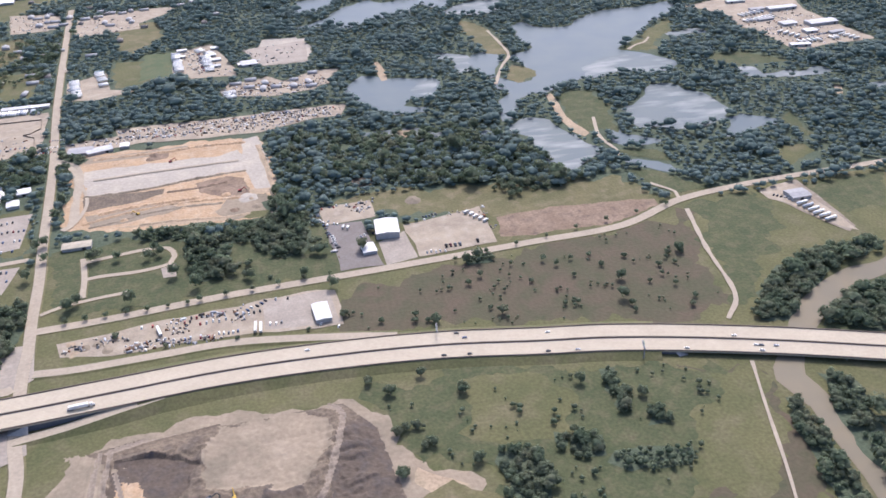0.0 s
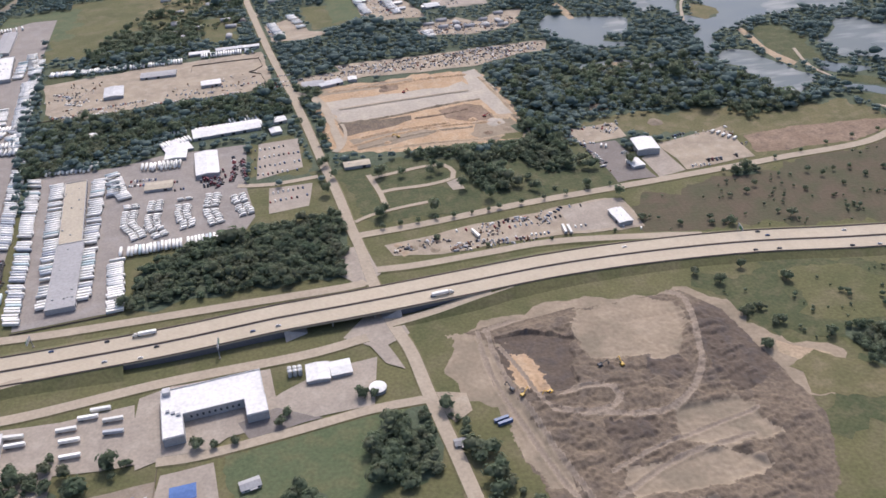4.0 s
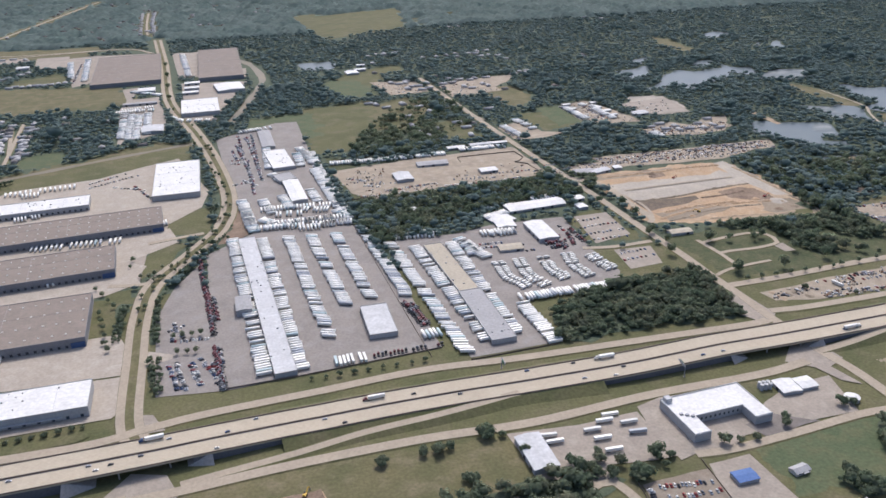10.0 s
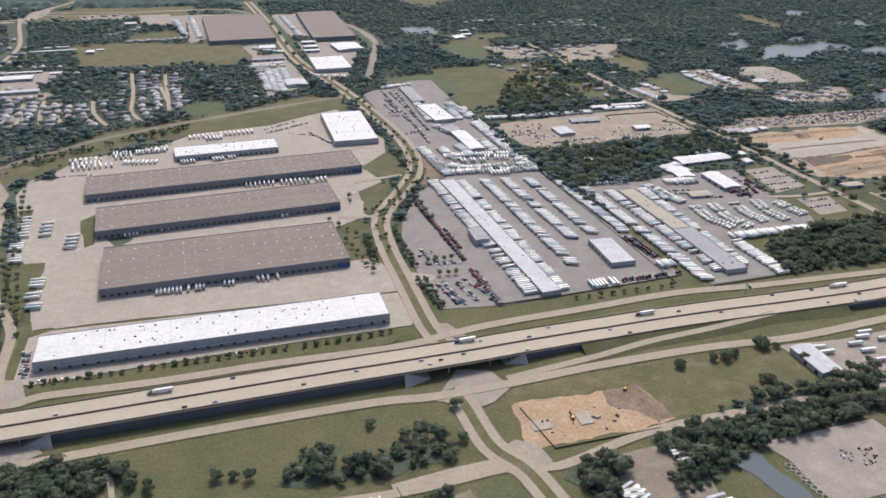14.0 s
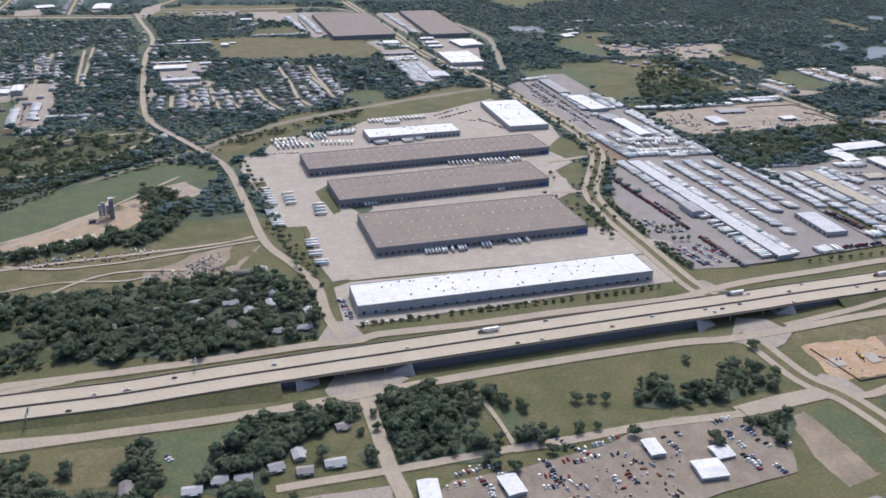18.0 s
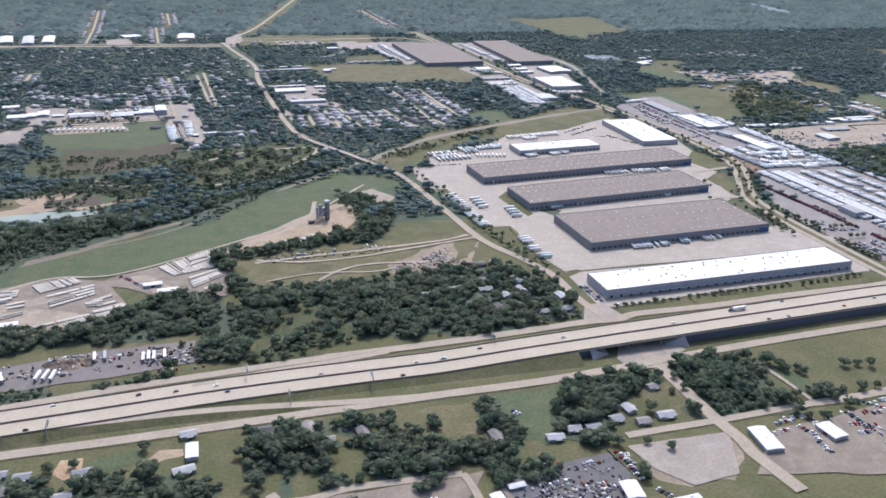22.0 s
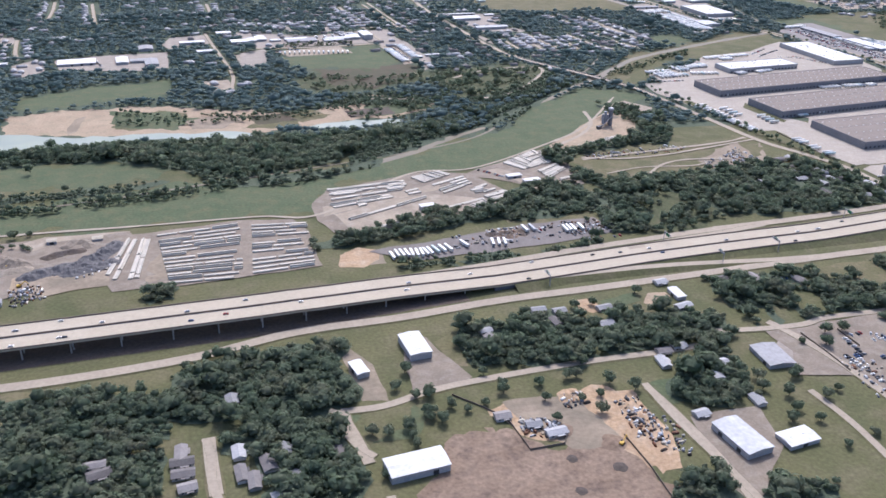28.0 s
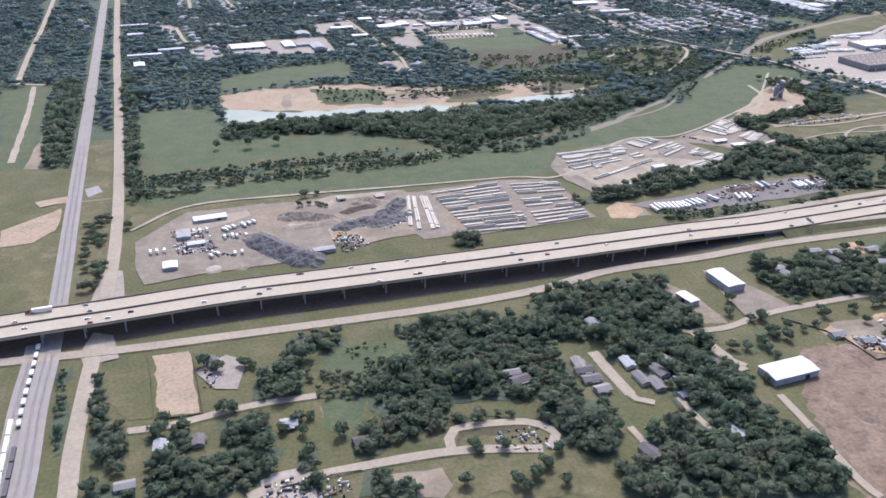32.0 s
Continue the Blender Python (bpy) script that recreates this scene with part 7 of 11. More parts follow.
warehouse(-1022, 335, 15, 15, 6, 4, "white", "plain")
warehouse(-1255, 329, 15, 31, -3, 5, "white", "plain")
warehouse(-1391, 290, 13, 19, -3, 6, "white", "plain")
warehouse(-1706, 405, 9, 19, 2, 5, "white", "plain")
warehouse(-2429, 616, 34, 11, 8, 5, "white", "plain")
warehouse(-2455, 579, 13, 19, 5, 5, "grey", "plain")
warehouse(-2465, 510, 13, 14, 4, 5, "white", "plain")
warehouse(-267, 311, 47, 16, 9, 5, "pale", "plain")
warehouse(589, 776, 25, 20, 2, 6, "grey", "plain")
warehouse(-816, 246, 13, 20, 4, 5, "white", "plain")
warehouse(-1098, 2212, 161, 349, 5, 10, "brown", "plain")
warehouse(-870, 2220, 107, 378, 3, 10, "brown", "plain")
warehouse(-898, 1757, 77, 122, 4, 9, "white", "plain")
warehouse(-841, 1932, 61, 76, 10, 8, "white", "plain")
warehouse(-2307, 2583, 33, 129, 12, 7, "white", "plain")
warehouse(-2245, 2570, 30, 144, 9, 7, "pale", "plain")
warehouse(-2191, 2579, 31, 127, 7, 7, "white", "plain")
warehouse(-1966, 2632, 51, 48, 24, 6, "white", "plain")
warehouse(-1801, 2620, 47, 98, 2, 6, "white", "plain")
warehouse(-248, 1136, 34, 16, 17, 5, "pale", "plain")
warehouse(-1534, 274, 25, 12, 7, 7, "white", "plain")
warehouse(-1527, 248, 28, 40, 16, 7, "grey", "plain")
warehouse(-1489, 301, 9, 15, 10, 4, "white", "plain")
warehouse(-1368, 272, 46, 5, 5, 5, "white", "plain")
warehouse(-1476, 230, 12, 21, 7, 6, "white", "plain")
warehouse(-1472, 314, 13, 5, 6, 4, "pale", "plain")
warehouse(-326, 1029, 17, 15, 12, 5, "white", "plain")
warehouse(-332, 996, 14, 16, 10, 5, "white", "plain")
warehouse(-456, 968, 26, 39, -1, 5, "white", "plain")
warehouse(-568, 1050, 11, 12, 15, 5, "white", "plain")
warehouse(-273, 1139, 32, 21, 1, 5, "grey", "plain")
warehouse(-215, 1143, 12, 13, 1, 5, "white", "plain")
warehouse(-39, 1445, 26, 23, 9, 5, "pale", "plain")
warehouse(-547, 2006, 30, 34, 7, 5, "white", "plain")
warehouse(-807, 804, 17, 35, 3, 9, "grey", "plain")
warehouse(-2363, 1433, 65, 38, 7, 6, "white", "plain")
warehouse(-2285, 1434, 21, 47, 7, 6, "white", "plain")
warehouse(-2257, 1429, 26, 18, 7, 6, "grey", "plain")
warehouse(-2232, 1413, 23, 49, 7, 6, "grey", "plain")
warehouse(-2250, 1534, 27, 33, 7, 6, "grey", "plain")
warehouse(-2163, 1573, 48, 17, 7, 6, "white", "plain")
warehouse(-2136, 1488, 33, 15, 7, 6, "white", "plain")
warehouse(-2100, 1659, 30, 20, 7, 6, "white", "plain")
warehouse(-2070, 1570, 34, 27, 7, 6, "white", "plain")
warehouse(-2027, 1592, 21, 37, 7, 6, "white", "plain")
warehouse(-1955, 1576, 47, 15, 7, 6, "white", "plain")
warehouse(-1865, 1571, 60, 20, 7, 6, "pale", "plain")
warehouse(-2504, 1433, 48, 13, 7, 6, "pale", "plain")
warehouse(-2549, 1396, 60, 12, 7, 6, "pale", "plain")
warehouse(-2553, 1321, 18, 29, 7, 6, "white", "plain")
warehouse(-2590, 1682, 55, 10, 7, 6, "pale", "plain")
warehouse(-2580, 1586, 31, 17, 7, 6, "pale", "plain")
warehouse(-1807, 1585, 20, 47, 7, 11, "white", "plain")
warehouse(-2045, 1578, 16, 29, 7, 6, "white", "plain")
warehouse(-1997, 1573, 21, 12, 7, 5, "white", "plain")
warehouse(-1944, 1566, 61, 30, 7, 5, "grey", "plain")
warehouse(-1878, 1563, 42, 23, 7, 5, "pale", "plain")
warehouse(-1835, 1580, 27, 30, 7, 6, "white", "plain")
warehouse(-1733, 1383, 9, 9, 7, 5, "white", "plain")
warehouse(-1705, 1395, 30, 8, 7, 5, "pale", "plain")
warehouse(-2455, 581, 14, 8, 7, 5, "tan", "plain")
warehouse(-2442, 556, 17, 8, 7, 4, "pale", "plain")
warehouse(-2319, 513, 21, 8, 7, 5, "grey", "plain")
warehouse(-2286, 639, 9, 8, 7, 5, "tan", "plain")
warehouse(-2242, 639, 10, 8, 7, 4, "tan", "plain")
warehouse(-1889, 651, 17, 8, 7, 7, "white", "plain")
warehouse(-1759, 729, 19, 8, 7, 5, "white", "plain")
warehouse(-1742, 710, 21, 8, 7, 5, "white", "plain")
# woods
wood(9.6, 1.0, [(-654, 1099), (-584, 1113), (-488, 1111), (-381, 1126), (-293, 1147), (-263, 1115), (-289, 1054), (-343, 1047), (-424, 1041), (-470, 1024), (-536, 998), (-577, 954), (-639, 937), (-645, 979), (-649, 1044)])
wood(10, 0.85, [(-580, 1486), (-503, 1470), (-433, 1435), (-460, 1348), (-534, 1313), (-618, 1318), (-632, 1344)])
wood(10, 0.4, [(-530, 1595), (-439, 1700), (-363, 1726), (-368, 1538), (-375, 1445), (-433, 1435), (-503, 1470), (-574, 1507)])
wood(6, 1.0, [(-912, 842), (-902, 843), (-896, 767), (-898, 749), (-909, 752)])
wood(6, 1.0, [(-900, 716), (-889, 719), (-881, 648), (-888, 641), (-896, 655)])
wood(6, 1.0, [(-946, 848), (-936, 849), (-936, 756), (-944, 753)])
wood(9, 1.0, [(-838, 389), (-823, 390), (-819, 372), (-818, 350), (-825, 333), (-834, 354), (-836, 376)])
wood(9, 1.0, [(-775, 355), (-756, 357), (-747, 339), (-758, 329), (-777, 338)])
wood(9.6, 1.0, [(418, 579), (446, 611), (485, 646), (535, 668), (575, 667), (615, 671), (614, 647), (560, 636), (517, 616), (471, 582), (444, 558), (418, 564)])
wood(9.6, 0.9, [(468, 545), (508, 582), (552, 596), (598, 597), (572, 532), (520, 527), (489, 533)])
wood(9, 0.9, [(425, 483), (445, 476), (449, 448), (428, 387), (410, 351), (411, 391), (416, 442)])
wood(9, 0.9, [(383, 465), (394, 461), (391, 423), (383, 375), (378, 345), (355, 350), (369, 408), (374, 442)])
wood(8, 1.0, [(245, 534), (259, 534), (255, 510), (243, 497), (238, 508)])
wood(8, 1.0, [(247, 506), (261, 501), (255, 481), (241, 479)])
wood(7, 0.9, [(265, 483), (278, 477), (278, 458), (264, 458)])
wood(8, 1.0, [(195, 460), (216, 458), (212, 440), (194, 435), (187, 446)])
wood(7, 1.0, [(181, 467), (192, 465), (188, 451), (177, 451)])
wood(7, 0.9, [(134, 459), (159, 459), (171, 432), (158, 401), (138, 406), (131, 439)])
wood(6, 0.7, [(221, 437), (245, 437), (284, 429), (281, 413), (252, 411), (227, 417), (215, 426)])
wood(6, 0.5, [(318, 496), (333, 496), (340, 483), (326, 472), (314, 478)])
wood(9, 1.0, [(-121, 850), (-102, 867), (-80, 848), (-76, 793), (-80, 766), (-106, 765), (-116, 803)])
wood(9, 1.0, [(-52, 847), (-32, 882), (1, 887), (15, 843), (5, 795), (-17, 787), (-41, 813)])
wood(8, 0.95, [(-182, 890), (-122, 884), (-77, 882), (-19, 877), (-13, 837), (-59, 834), (-121, 858), (-171, 869)])
wood(10, 0.12, [(-109, 790), (-77, 854), (25, 853), (35, 764), (-66, 746)])
wood(6, 0.9, [(167, 750), (183, 760), (204, 748), (202, 729), (175, 727)])
wood(6, 1.0, [(-849, 1358), (-836, 1361), (-828, 1251), (-822, 1175), (-830, 1169), (-839, 1239), (-849, 1316)])
wood(6, 1.0, [(-823, 1148), (-811, 1152), (-823, 1053), (-837, 1033), (-837, 1057), (-825, 1096)])
wood(6, 1.0, [(-853, 1002), (-843, 1006), (-834, 1037), (-831, 1025), (-851, 975), (-870, 936), (-887, 887), (-895, 886), (-882, 933)])
wood(6, 1.0, [(-908, 867), (-899, 869), (-901, 815), (-910, 812)])
wood(6, 1.0, [(-855, 1149), (-843, 1154), (-848, 1102), (-856, 1097)])
wood(9.6, 1.0, [(-471, 715), (-432, 739), (-358, 758), (-268, 770), (-273, 664), (-278, 648), (-491, 642)])
wood(10.8, 0.9, [(-30, 925), (-8, 965), (31, 923), (4, 833)])
wood(9.6, 0.9, [(-769, 407), (-671, 430), (-529, 449), (-508, 426), (-567, 392), (-674, 377), (-720, 358), (-754, 341)])
wood(9.6, 0.9, [(-840, 393), (-808, 385), (-808, 360), (-825, 334), (-841, 337), (-844, 368)])
wood(9.6, 0.9, [(-2033, 590), (-1978, 600), (-1891, 637), (-1829, 646), (-1774, 670), (-1815, 613), (-1910, 586), (-1987, 570), (-2032, 567)])
wood(9.6, 0.85, [(-1828, 615), (-1775, 667), (-1719, 701), (-1683, 694), (-1702, 637), (-1749, 599), (-1792, 599)])
wood(9.6, 1.0, [(-1691, 812), (-1633, 820), (-1538, 852), (-1468, 871), (-1472, 851), (-1542, 819), (-1634, 798), (-1687, 776)])
wood(9.6, 0.95, [(-1700, 796), (-1681, 801), (-1668, 740), (-1650, 698), (-1582, 700), (-1531, 698), (-1420, 718), (-1405, 674), (-1416, 589), (-1516, 570), (-1551, 565), (-1564, 638), (-1598, 659), (-1641, 639), (-1663, 664), (-1681, 726)])
wood(8.4, 0.75, [(-1793, 662), (-1757, 696), (-1681, 667), (-1644, 633), (-1651, 585), (-1665, 543), (-1709, 546), (-1702, 607), (-1761, 606)])
wood(6.0, 0.22, [(-1644, 633), (-1598, 659), (-1564, 638), (-1568, 563), (-1629, 541), (-1652, 562)])
wood(9.6, 0.75, [(-1420, 718), (-1352, 714), (-1315, 658), (-1316, 570), (-1415, 551), (-1518, 559), (-1492, 631)])
wood(7.2, 0.3, [(-1564, 638), (-1551, 565), (-1629, 535), (-1665, 543), (-1646, 584)])
wood(9.6, 0.9, [(-1526, 1026), (-1454, 950), (-1461, 870), (-1500, 815), (-1535, 821), (-1505, 878), (-1524, 974)])
wood(10.8, 1.0, [(-2154, 890), (-2001, 908), (-1905, 938), (-1820, 963), (-1747, 983), (-1832, 894), (-2004, 837), (-2142, 815)])
wood(10.8, 0.8, [(-2350, 943), (-2166, 942), (-2001, 923), (-1971, 898), (-2154, 890), (-2341, 902)])
wood(6.5, 0.8, [(-2525, 754), (-2411, 768), (-2255, 786), (-2178, 799), (-2198, 774), (-2343, 753), (-2424, 736), (-2518, 708)])
wood(6.5, 0.6, [(-2524, 709), (-2411, 729), (-2303, 744), (-1994, 782), (-2002, 761), (-2278, 719), (-2412, 711), (-2515, 674)])
wood(10.8, 1.0, [(-2676, 1226), (-2631, 1217), (-2590, 817), (-2632, 817)])
wood(10.8, 0.9, [(-2576, 1242), (-2553, 1237), (-2508, 732), (-2530, 737)])
wood(10.8, 1.0, [(-2413, 922), (-2284, 921), (-2154, 915), (-2034, 920), (-1852, 945), (-1930, 864), (-2061, 826), (-2170, 837), (-2257, 881), (-2394, 911)])
wood(9.6, 0.6, [(-2557, 629), (-2531, 654), (-2518, 471), (-2537, 475)])
wood(9.6, 0.6, [(-235, 468), (-205, 426), (-181, 343), (-154, 326), (-181, 275), (-224, 294), (-223, 370), (-232, 427)])
wood(10.8, 0.5, [(-519, 437), (-462, 452), (-450, 432), (-506, 417)])
wood(10.8, 0.5, [(-608, 432), (-519, 437), (-535, 397), (-605, 415)])
wood(10.8, 0.95, [(-282, 432), (-262, 448), (-229, 451), (-223, 418), (-235, 388), (-259, 373), (-283, 385)])
wood(10.8, 0.95, [(-348, 389), (-331, 395), (-317, 375), (-326, 360), (-348, 366)])
wood(10.8, 0.95, [(-356, 424), (-344, 415), (-350, 398), (-361, 404)])
wood(4.8, 0.06, [(40, 556), (151, 538), (217, 538), (199, 477), (132, 425), (97, 454), (48, 518)])
wood(5.4, 0.06, [(212, 539), (356, 518), (234, 350), (141, 374), (161, 444)])
wood(4.8, 0.032, [(38, 641), (187, 617), (355, 582), (400, 590), (447, 775), (247, 738), (35, 704)])
wood(10.8, 0.6, [(-8, 965), (63, 961), (171, 916), (239, 898), (258, 862), (333, 872), (384, 890), (349, 917), (299, 1061), (159, 1100), (-15, 1128)])
wood(10.8, 0.3, [(-1652, 635), (-1532, 691), (-1543, 576), (-1628, 557)])
wood(10.8, 0.25, [(-998, 451), (-981, 500), (-906, 482), (-894, 419), (-935, 415)])
wood(6.0, 0.6, [(-2536, 707), (-2411, 729), (-2274, 752), (-2200, 763), (-2204, 743), (-2276, 733), (-2412, 707), (-2534, 686)])
wood(6.0, 0.5, [(-2207, 765), (-2119, 786), (-2027, 832), (-1962, 871), (-1971, 846), (-2036, 804), (-2126, 758), (-2204, 739)])
wood(6.0, 0.35, [(-2268, 1109), (-2144, 1076), (-1994, 1076), (-1885, 1117), (-1778, 1096), (-1801, 1068), (-1891, 1064), (-1996, 1026), (-2141, 1020), (-2257, 1030)])
wood(6.0, 0.5, [(-1486, 1137), (-1395, 1225), (-1273, 1311), (-1170, 1360), (-1180, 1326), (-1282, 1275), (-1405, 1173), (-1472, 1104)])
wood(6.6, 0.7, [(-1896, 913), (-1821, 941), (-1698, 987), (-1607, 1096), (-1479, 1206), (-1478, 1166), (-1599, 1056), (-1688, 949), (-1809, 906), (-1887, 878)])
wood(6.6, 0.7, [(-1949, 1139), (-1829, 1121), (-1705, 1088), (-1625, 1133), (-1534, 1214), (-1532, 1174), (-1624, 1092), (-1702, 1046), (-1822, 1075), (-1936, 1082)])
wood(7.2, 0.3, [(-1982, 1278), (-1806, 1252), (-1627, 1278), (-1552, 1233), (-1625, 1133), (-1705, 1088), (-1869, 1127), (-1949, 1139)])
wood(7.2, 0.25, [(-1936, 1085), (-1781, 1061), (-1679, 1053), (-1697, 975), (-1821, 941), (-1897, 917)])
wood(7.2, 0.3, [(-1783, 1245), (-1525, 1291), (-1517, 1214), (-1633, 1085), (-1763, 1035), (-1869, 1022)])
wood(9, 1.0, [(-1927, 333), (-1930, 373), (-1921, 389), (-1897, 398), (-1876, 386), (-1857, 368), (-1828, 358), (-1818, 345), (-1817, 318), (-1840, 313)])
wood(8, 0.9, [(-1874, 393), (-1858, 405), (-1830, 405), (-1821, 393), (-1826, 368), (-1836, 363), (-1861, 374), (-1874, 384)])
wood(9.5, 1.0, [(-1830, 387), (-1817, 395), (-1794, 376), (-1775, 391), (-1745, 382), (-1722, 383), (-1714, 375), (-1680, 362), (-1685, 330), (-1708, 314), (-1731, 326), (-1748, 328), (-1765, 322), (-1789, 316), (-1813, 317), (-1820, 339), (-1828, 369)])
wood(9, 0.95, [(-1748, 290), (-1738, 324), (-1718, 327), (-1714, 303), (-1714, 283)])
wood(8.5, 0.95, [(-1669, 405), (-1664, 433), (-1642, 434), (-1609, 431), (-1605, 417), (-1607, 401), (-1570, 393), (-1556, 418), (-1538, 410), (-1523, 383), (-1499, 377), (-1473, 376), (-1445, 380), (-1446, 366), (-1472, 329), (-1485, 324), (-1492, 348), (-1515, 353), (-1531, 324), (-1548, 324), (-1565, 341), (-1580, 352), (-1573, 385), (-1597, 390), (-1606, 354), (-1581, 349), (-1592, 333), (-1614, 335), (-1611, 359), (-1628, 367), (-1640, 334), (-1638, 365), (-1650, 372), (-1663, 332), (-1662, 354), (-1665, 371)])
wood(6, 1.0, [(-1475, 429), (-1455, 435), (-1450, 405), (-1441, 385), (-1473, 376), (-1473, 415)])
wood(10, 1.0, [(-1379, 454), (-1345, 461), (-1347, 438), (-1315, 445), (-1325, 420), (-1352, 402), (-1374, 384), (-1371, 364), (-1375, 349), (-1399, 347), (-1408, 358), (-1417, 369), (-1412, 397)])
wood(10, 1.0, [(-1288, 452), (-1259, 465), (-1207, 464), (-1174, 447), (-1174, 447), (-1213, 407), (-1264, 375), (-1291, 371), (-1297, 382), (-1277, 397)])
wood(10, 0.9, [(-1477, 230), (-1449, 252), (-1421, 252), (-1392, 239), (-1395, 222), (-1406, 214)])
wood(7, 1.0, [(-1489, 315), (-1471, 341), (-1445, 340), (-1429, 323), (-1439, 315), (-1470, 315)])
wood(9.5, 1.0, [(-2158, 346), (-2158, 371), (-2146, 382), (-2117, 387), (-2086, 390), (-2044, 389), (-2017, 383), (-2030, 357), (-2018, 319), (-2020, 303), (-2043, 294), (-2071, 293), (-2100, 285), (-2111, 297), (-2146, 305), (-2172, 316), (-2170, 341)])
wood(7, 0.85, [(-2257, 364), (-2218, 363), (-2180, 349), (-2171, 334), (-2173, 314), (-2205, 321), (-2227, 313), (-2249, 315)])
wood(8, 0.6, [(-2258, 252), (-2268, 300), (-2232, 301), (-2177, 295), (-2161, 279), (-2162, 230)])
wood(9, 0.95, [(-2101, 266), (-2092, 280), (-2064, 285), (-2040, 280), (-2036, 258), (-2030, 244), (-2030, 218), (-2036, 202), (-2093, 215), (-2095, 238)])
wood(8, 0.9, [(-2125, 284), (-2107, 288), (-2100, 278), (-2105, 261), (-2119, 266)])
wood(9, 0.85, [(-1789, 261), (-1761, 295), (-1720, 290), (-1715, 272), (-1722, 254), (-1753, 235), (-1773, 242), (-1787, 252)])
wood(9, 1.0, [(-1831, 176), (-1804, 180), (-1789, 161), (-1802, 149), (-1841, 158)])
wood(9, 0.95, [(-1786, 154), (-1762, 159), (-1727, 147), (-1733, 133), (-1791, 146)])
wood(10, 1.0, [(-2394, 280), (-2387, 314), (-2373, 331), (-2353, 326), (-2354, 300), (-2358, 276), (-2377, 270), (-2392, 273)])
wood(4.5, 0.3, [(-2350, 329), (-2304, 336), (-2257, 317), (-2293, 300), (-2312, 274), (-2349, 296)])
wood(6, 1.0, [(-2351, 283), (-2314, 275), (-2319, 264), (-2351, 272)])
wood(9, 0.9, [(-2367, 352), (-2352, 365), (-2325, 358), (-2327, 337), (-2341, 334)])
wood(8, 0.95, [(-2306, 295), (-2287, 307), (-2247, 314), (-2215, 316), (-2174, 315), (-2184, 279), (-2204, 276), (-2217, 263), (-2254, 257), (-2271, 214), (-2305, 209), (-2308, 233), (-2311, 261)])
wood(10, 1.0, [(-2262, 225), (-2240, 231), (-2202, 211), (-2185, 238), (-2158, 228), (-2146, 211), (-2145, 198), (-2164, 165), (-2184, 164), (-2187, 176), (-2203, 202), (-2232, 214)])
wood(10, 1.0, [(-2109, 287), (-2095, 256), (-2084, 244), (-2092, 216), (-2102, 188), (-2131, 181), (-2148, 157), (-2166, 159), (-2178, 126), (-2047, 95), (-2020, 120), (-2021, 148), (-2037, 170), (-2036, 203), (-2048, 244), (-2040, 275), (-2062, 291)])
wood(9, 0.9, [(-2508, 277), (-2489, 273), (-2479, 238), (-2484, 222), (-2499, 234)])
wood(8, 0.8, [(-2502, 201), (-2504, 215), (-2487, 217), (-2472, 194)])
wood(9, 0.95, [(-2473, 253), (-2454, 252), (-2442, 262), (-2435, 233), (-2453, 232)])
wood(8, 0.9, [(-2468, 193), (-2463, 227), (-2424, 223), (-2395, 228), (-2386, 222), (-2390, 200), (-2398, 189), (-2424, 183)])
wood(8, 0.95, [(-2422, 257), (-2389, 259), (-2384, 228), (-2406, 227), (-2420, 234)])
wood(8, 0.9, [(-2373, 171), (-2369, 212), (-2359, 215), (-2358, 182)])
wood(8, 0.95, [(-2334, 220), (-2324, 237), (-2308, 232), (-2305, 209), (-2318, 203), (-2333, 204)])
wood(6, 0.9, [(-2541, 343), (-2535, 356), (-2520, 250), (-2527, 246)])
wood(7, 0.9, [(-2520, 346), (-2510, 350), (-2503, 308), (-2494, 280), (-2504, 281), (-2515, 310)])
wood(8, 0.9, [(-2336, 163), (-2330, 186), (-2317, 186), (-2317, 170), (-2300, 172), (-2302, 155)])
wood(8, 1.0, [(-1469, 379), (-1480, 393), (-1470, 410), (-1466, 432), (-1459, 428), (-1455, 399), (-1443, 389), (-1442, 374)])
wood(9.5, 1.0, [(-1411, 397), (-1391, 423), (-1383, 446), (-1375, 460), (-1338, 455), (-1308, 453), (-1290, 447), (-1293, 431), (-1303, 423), (-1325, 415), (-1339, 413), (-1363, 391), (-1368, 373), (-1398, 372), (-1409, 378)])
wood(7, 0.8, [(-1598, 421), (-1566, 429), (-1543, 432), (-1544, 412), (-1580, 405)])
wood(9.5, 1.0, [(-1279, 445), (-1254, 462), (-1221, 465), (-1207, 461), (-1212, 438), (-1229, 432), (-1237, 406), (-1204, 393), (-1184, 383), (-1202, 360), (-1238, 364), (-1258, 358), (-1275, 362), (-1273, 397), (-1280, 422)])
wood(8, 1.0, [(-1181, 383), (-1169, 396), (-1150, 394), (-1143, 378), (-1131, 366), (-1145, 358), (-1170, 374)])
wood(9, 0.75, [(-1068, 407), (-1040, 445), (-1018, 444), (-1019, 414), (-991, 430), (-959, 433), (-933, 427), (-929, 409), (-983, 400), (-1019, 398)])
wood(8, 0.9, [(-978, 368), (-934, 375), (-967, 334), (-975, 350)])
wood(6.5, 0.75, [(-1956, 808), (-1860, 858), (-1733, 960), (-1581, 1080), (-1518, 1144), (-1516, 1195), (-1597, 1141), (-1769, 991), (-1882, 922), (-1942, 859)])
wood(7.0, 0.7, [(-2140, 778), (-2036, 792), (-1956, 808), (-1910, 828), (-1918, 801), (-2012, 765), (-2087, 755)])
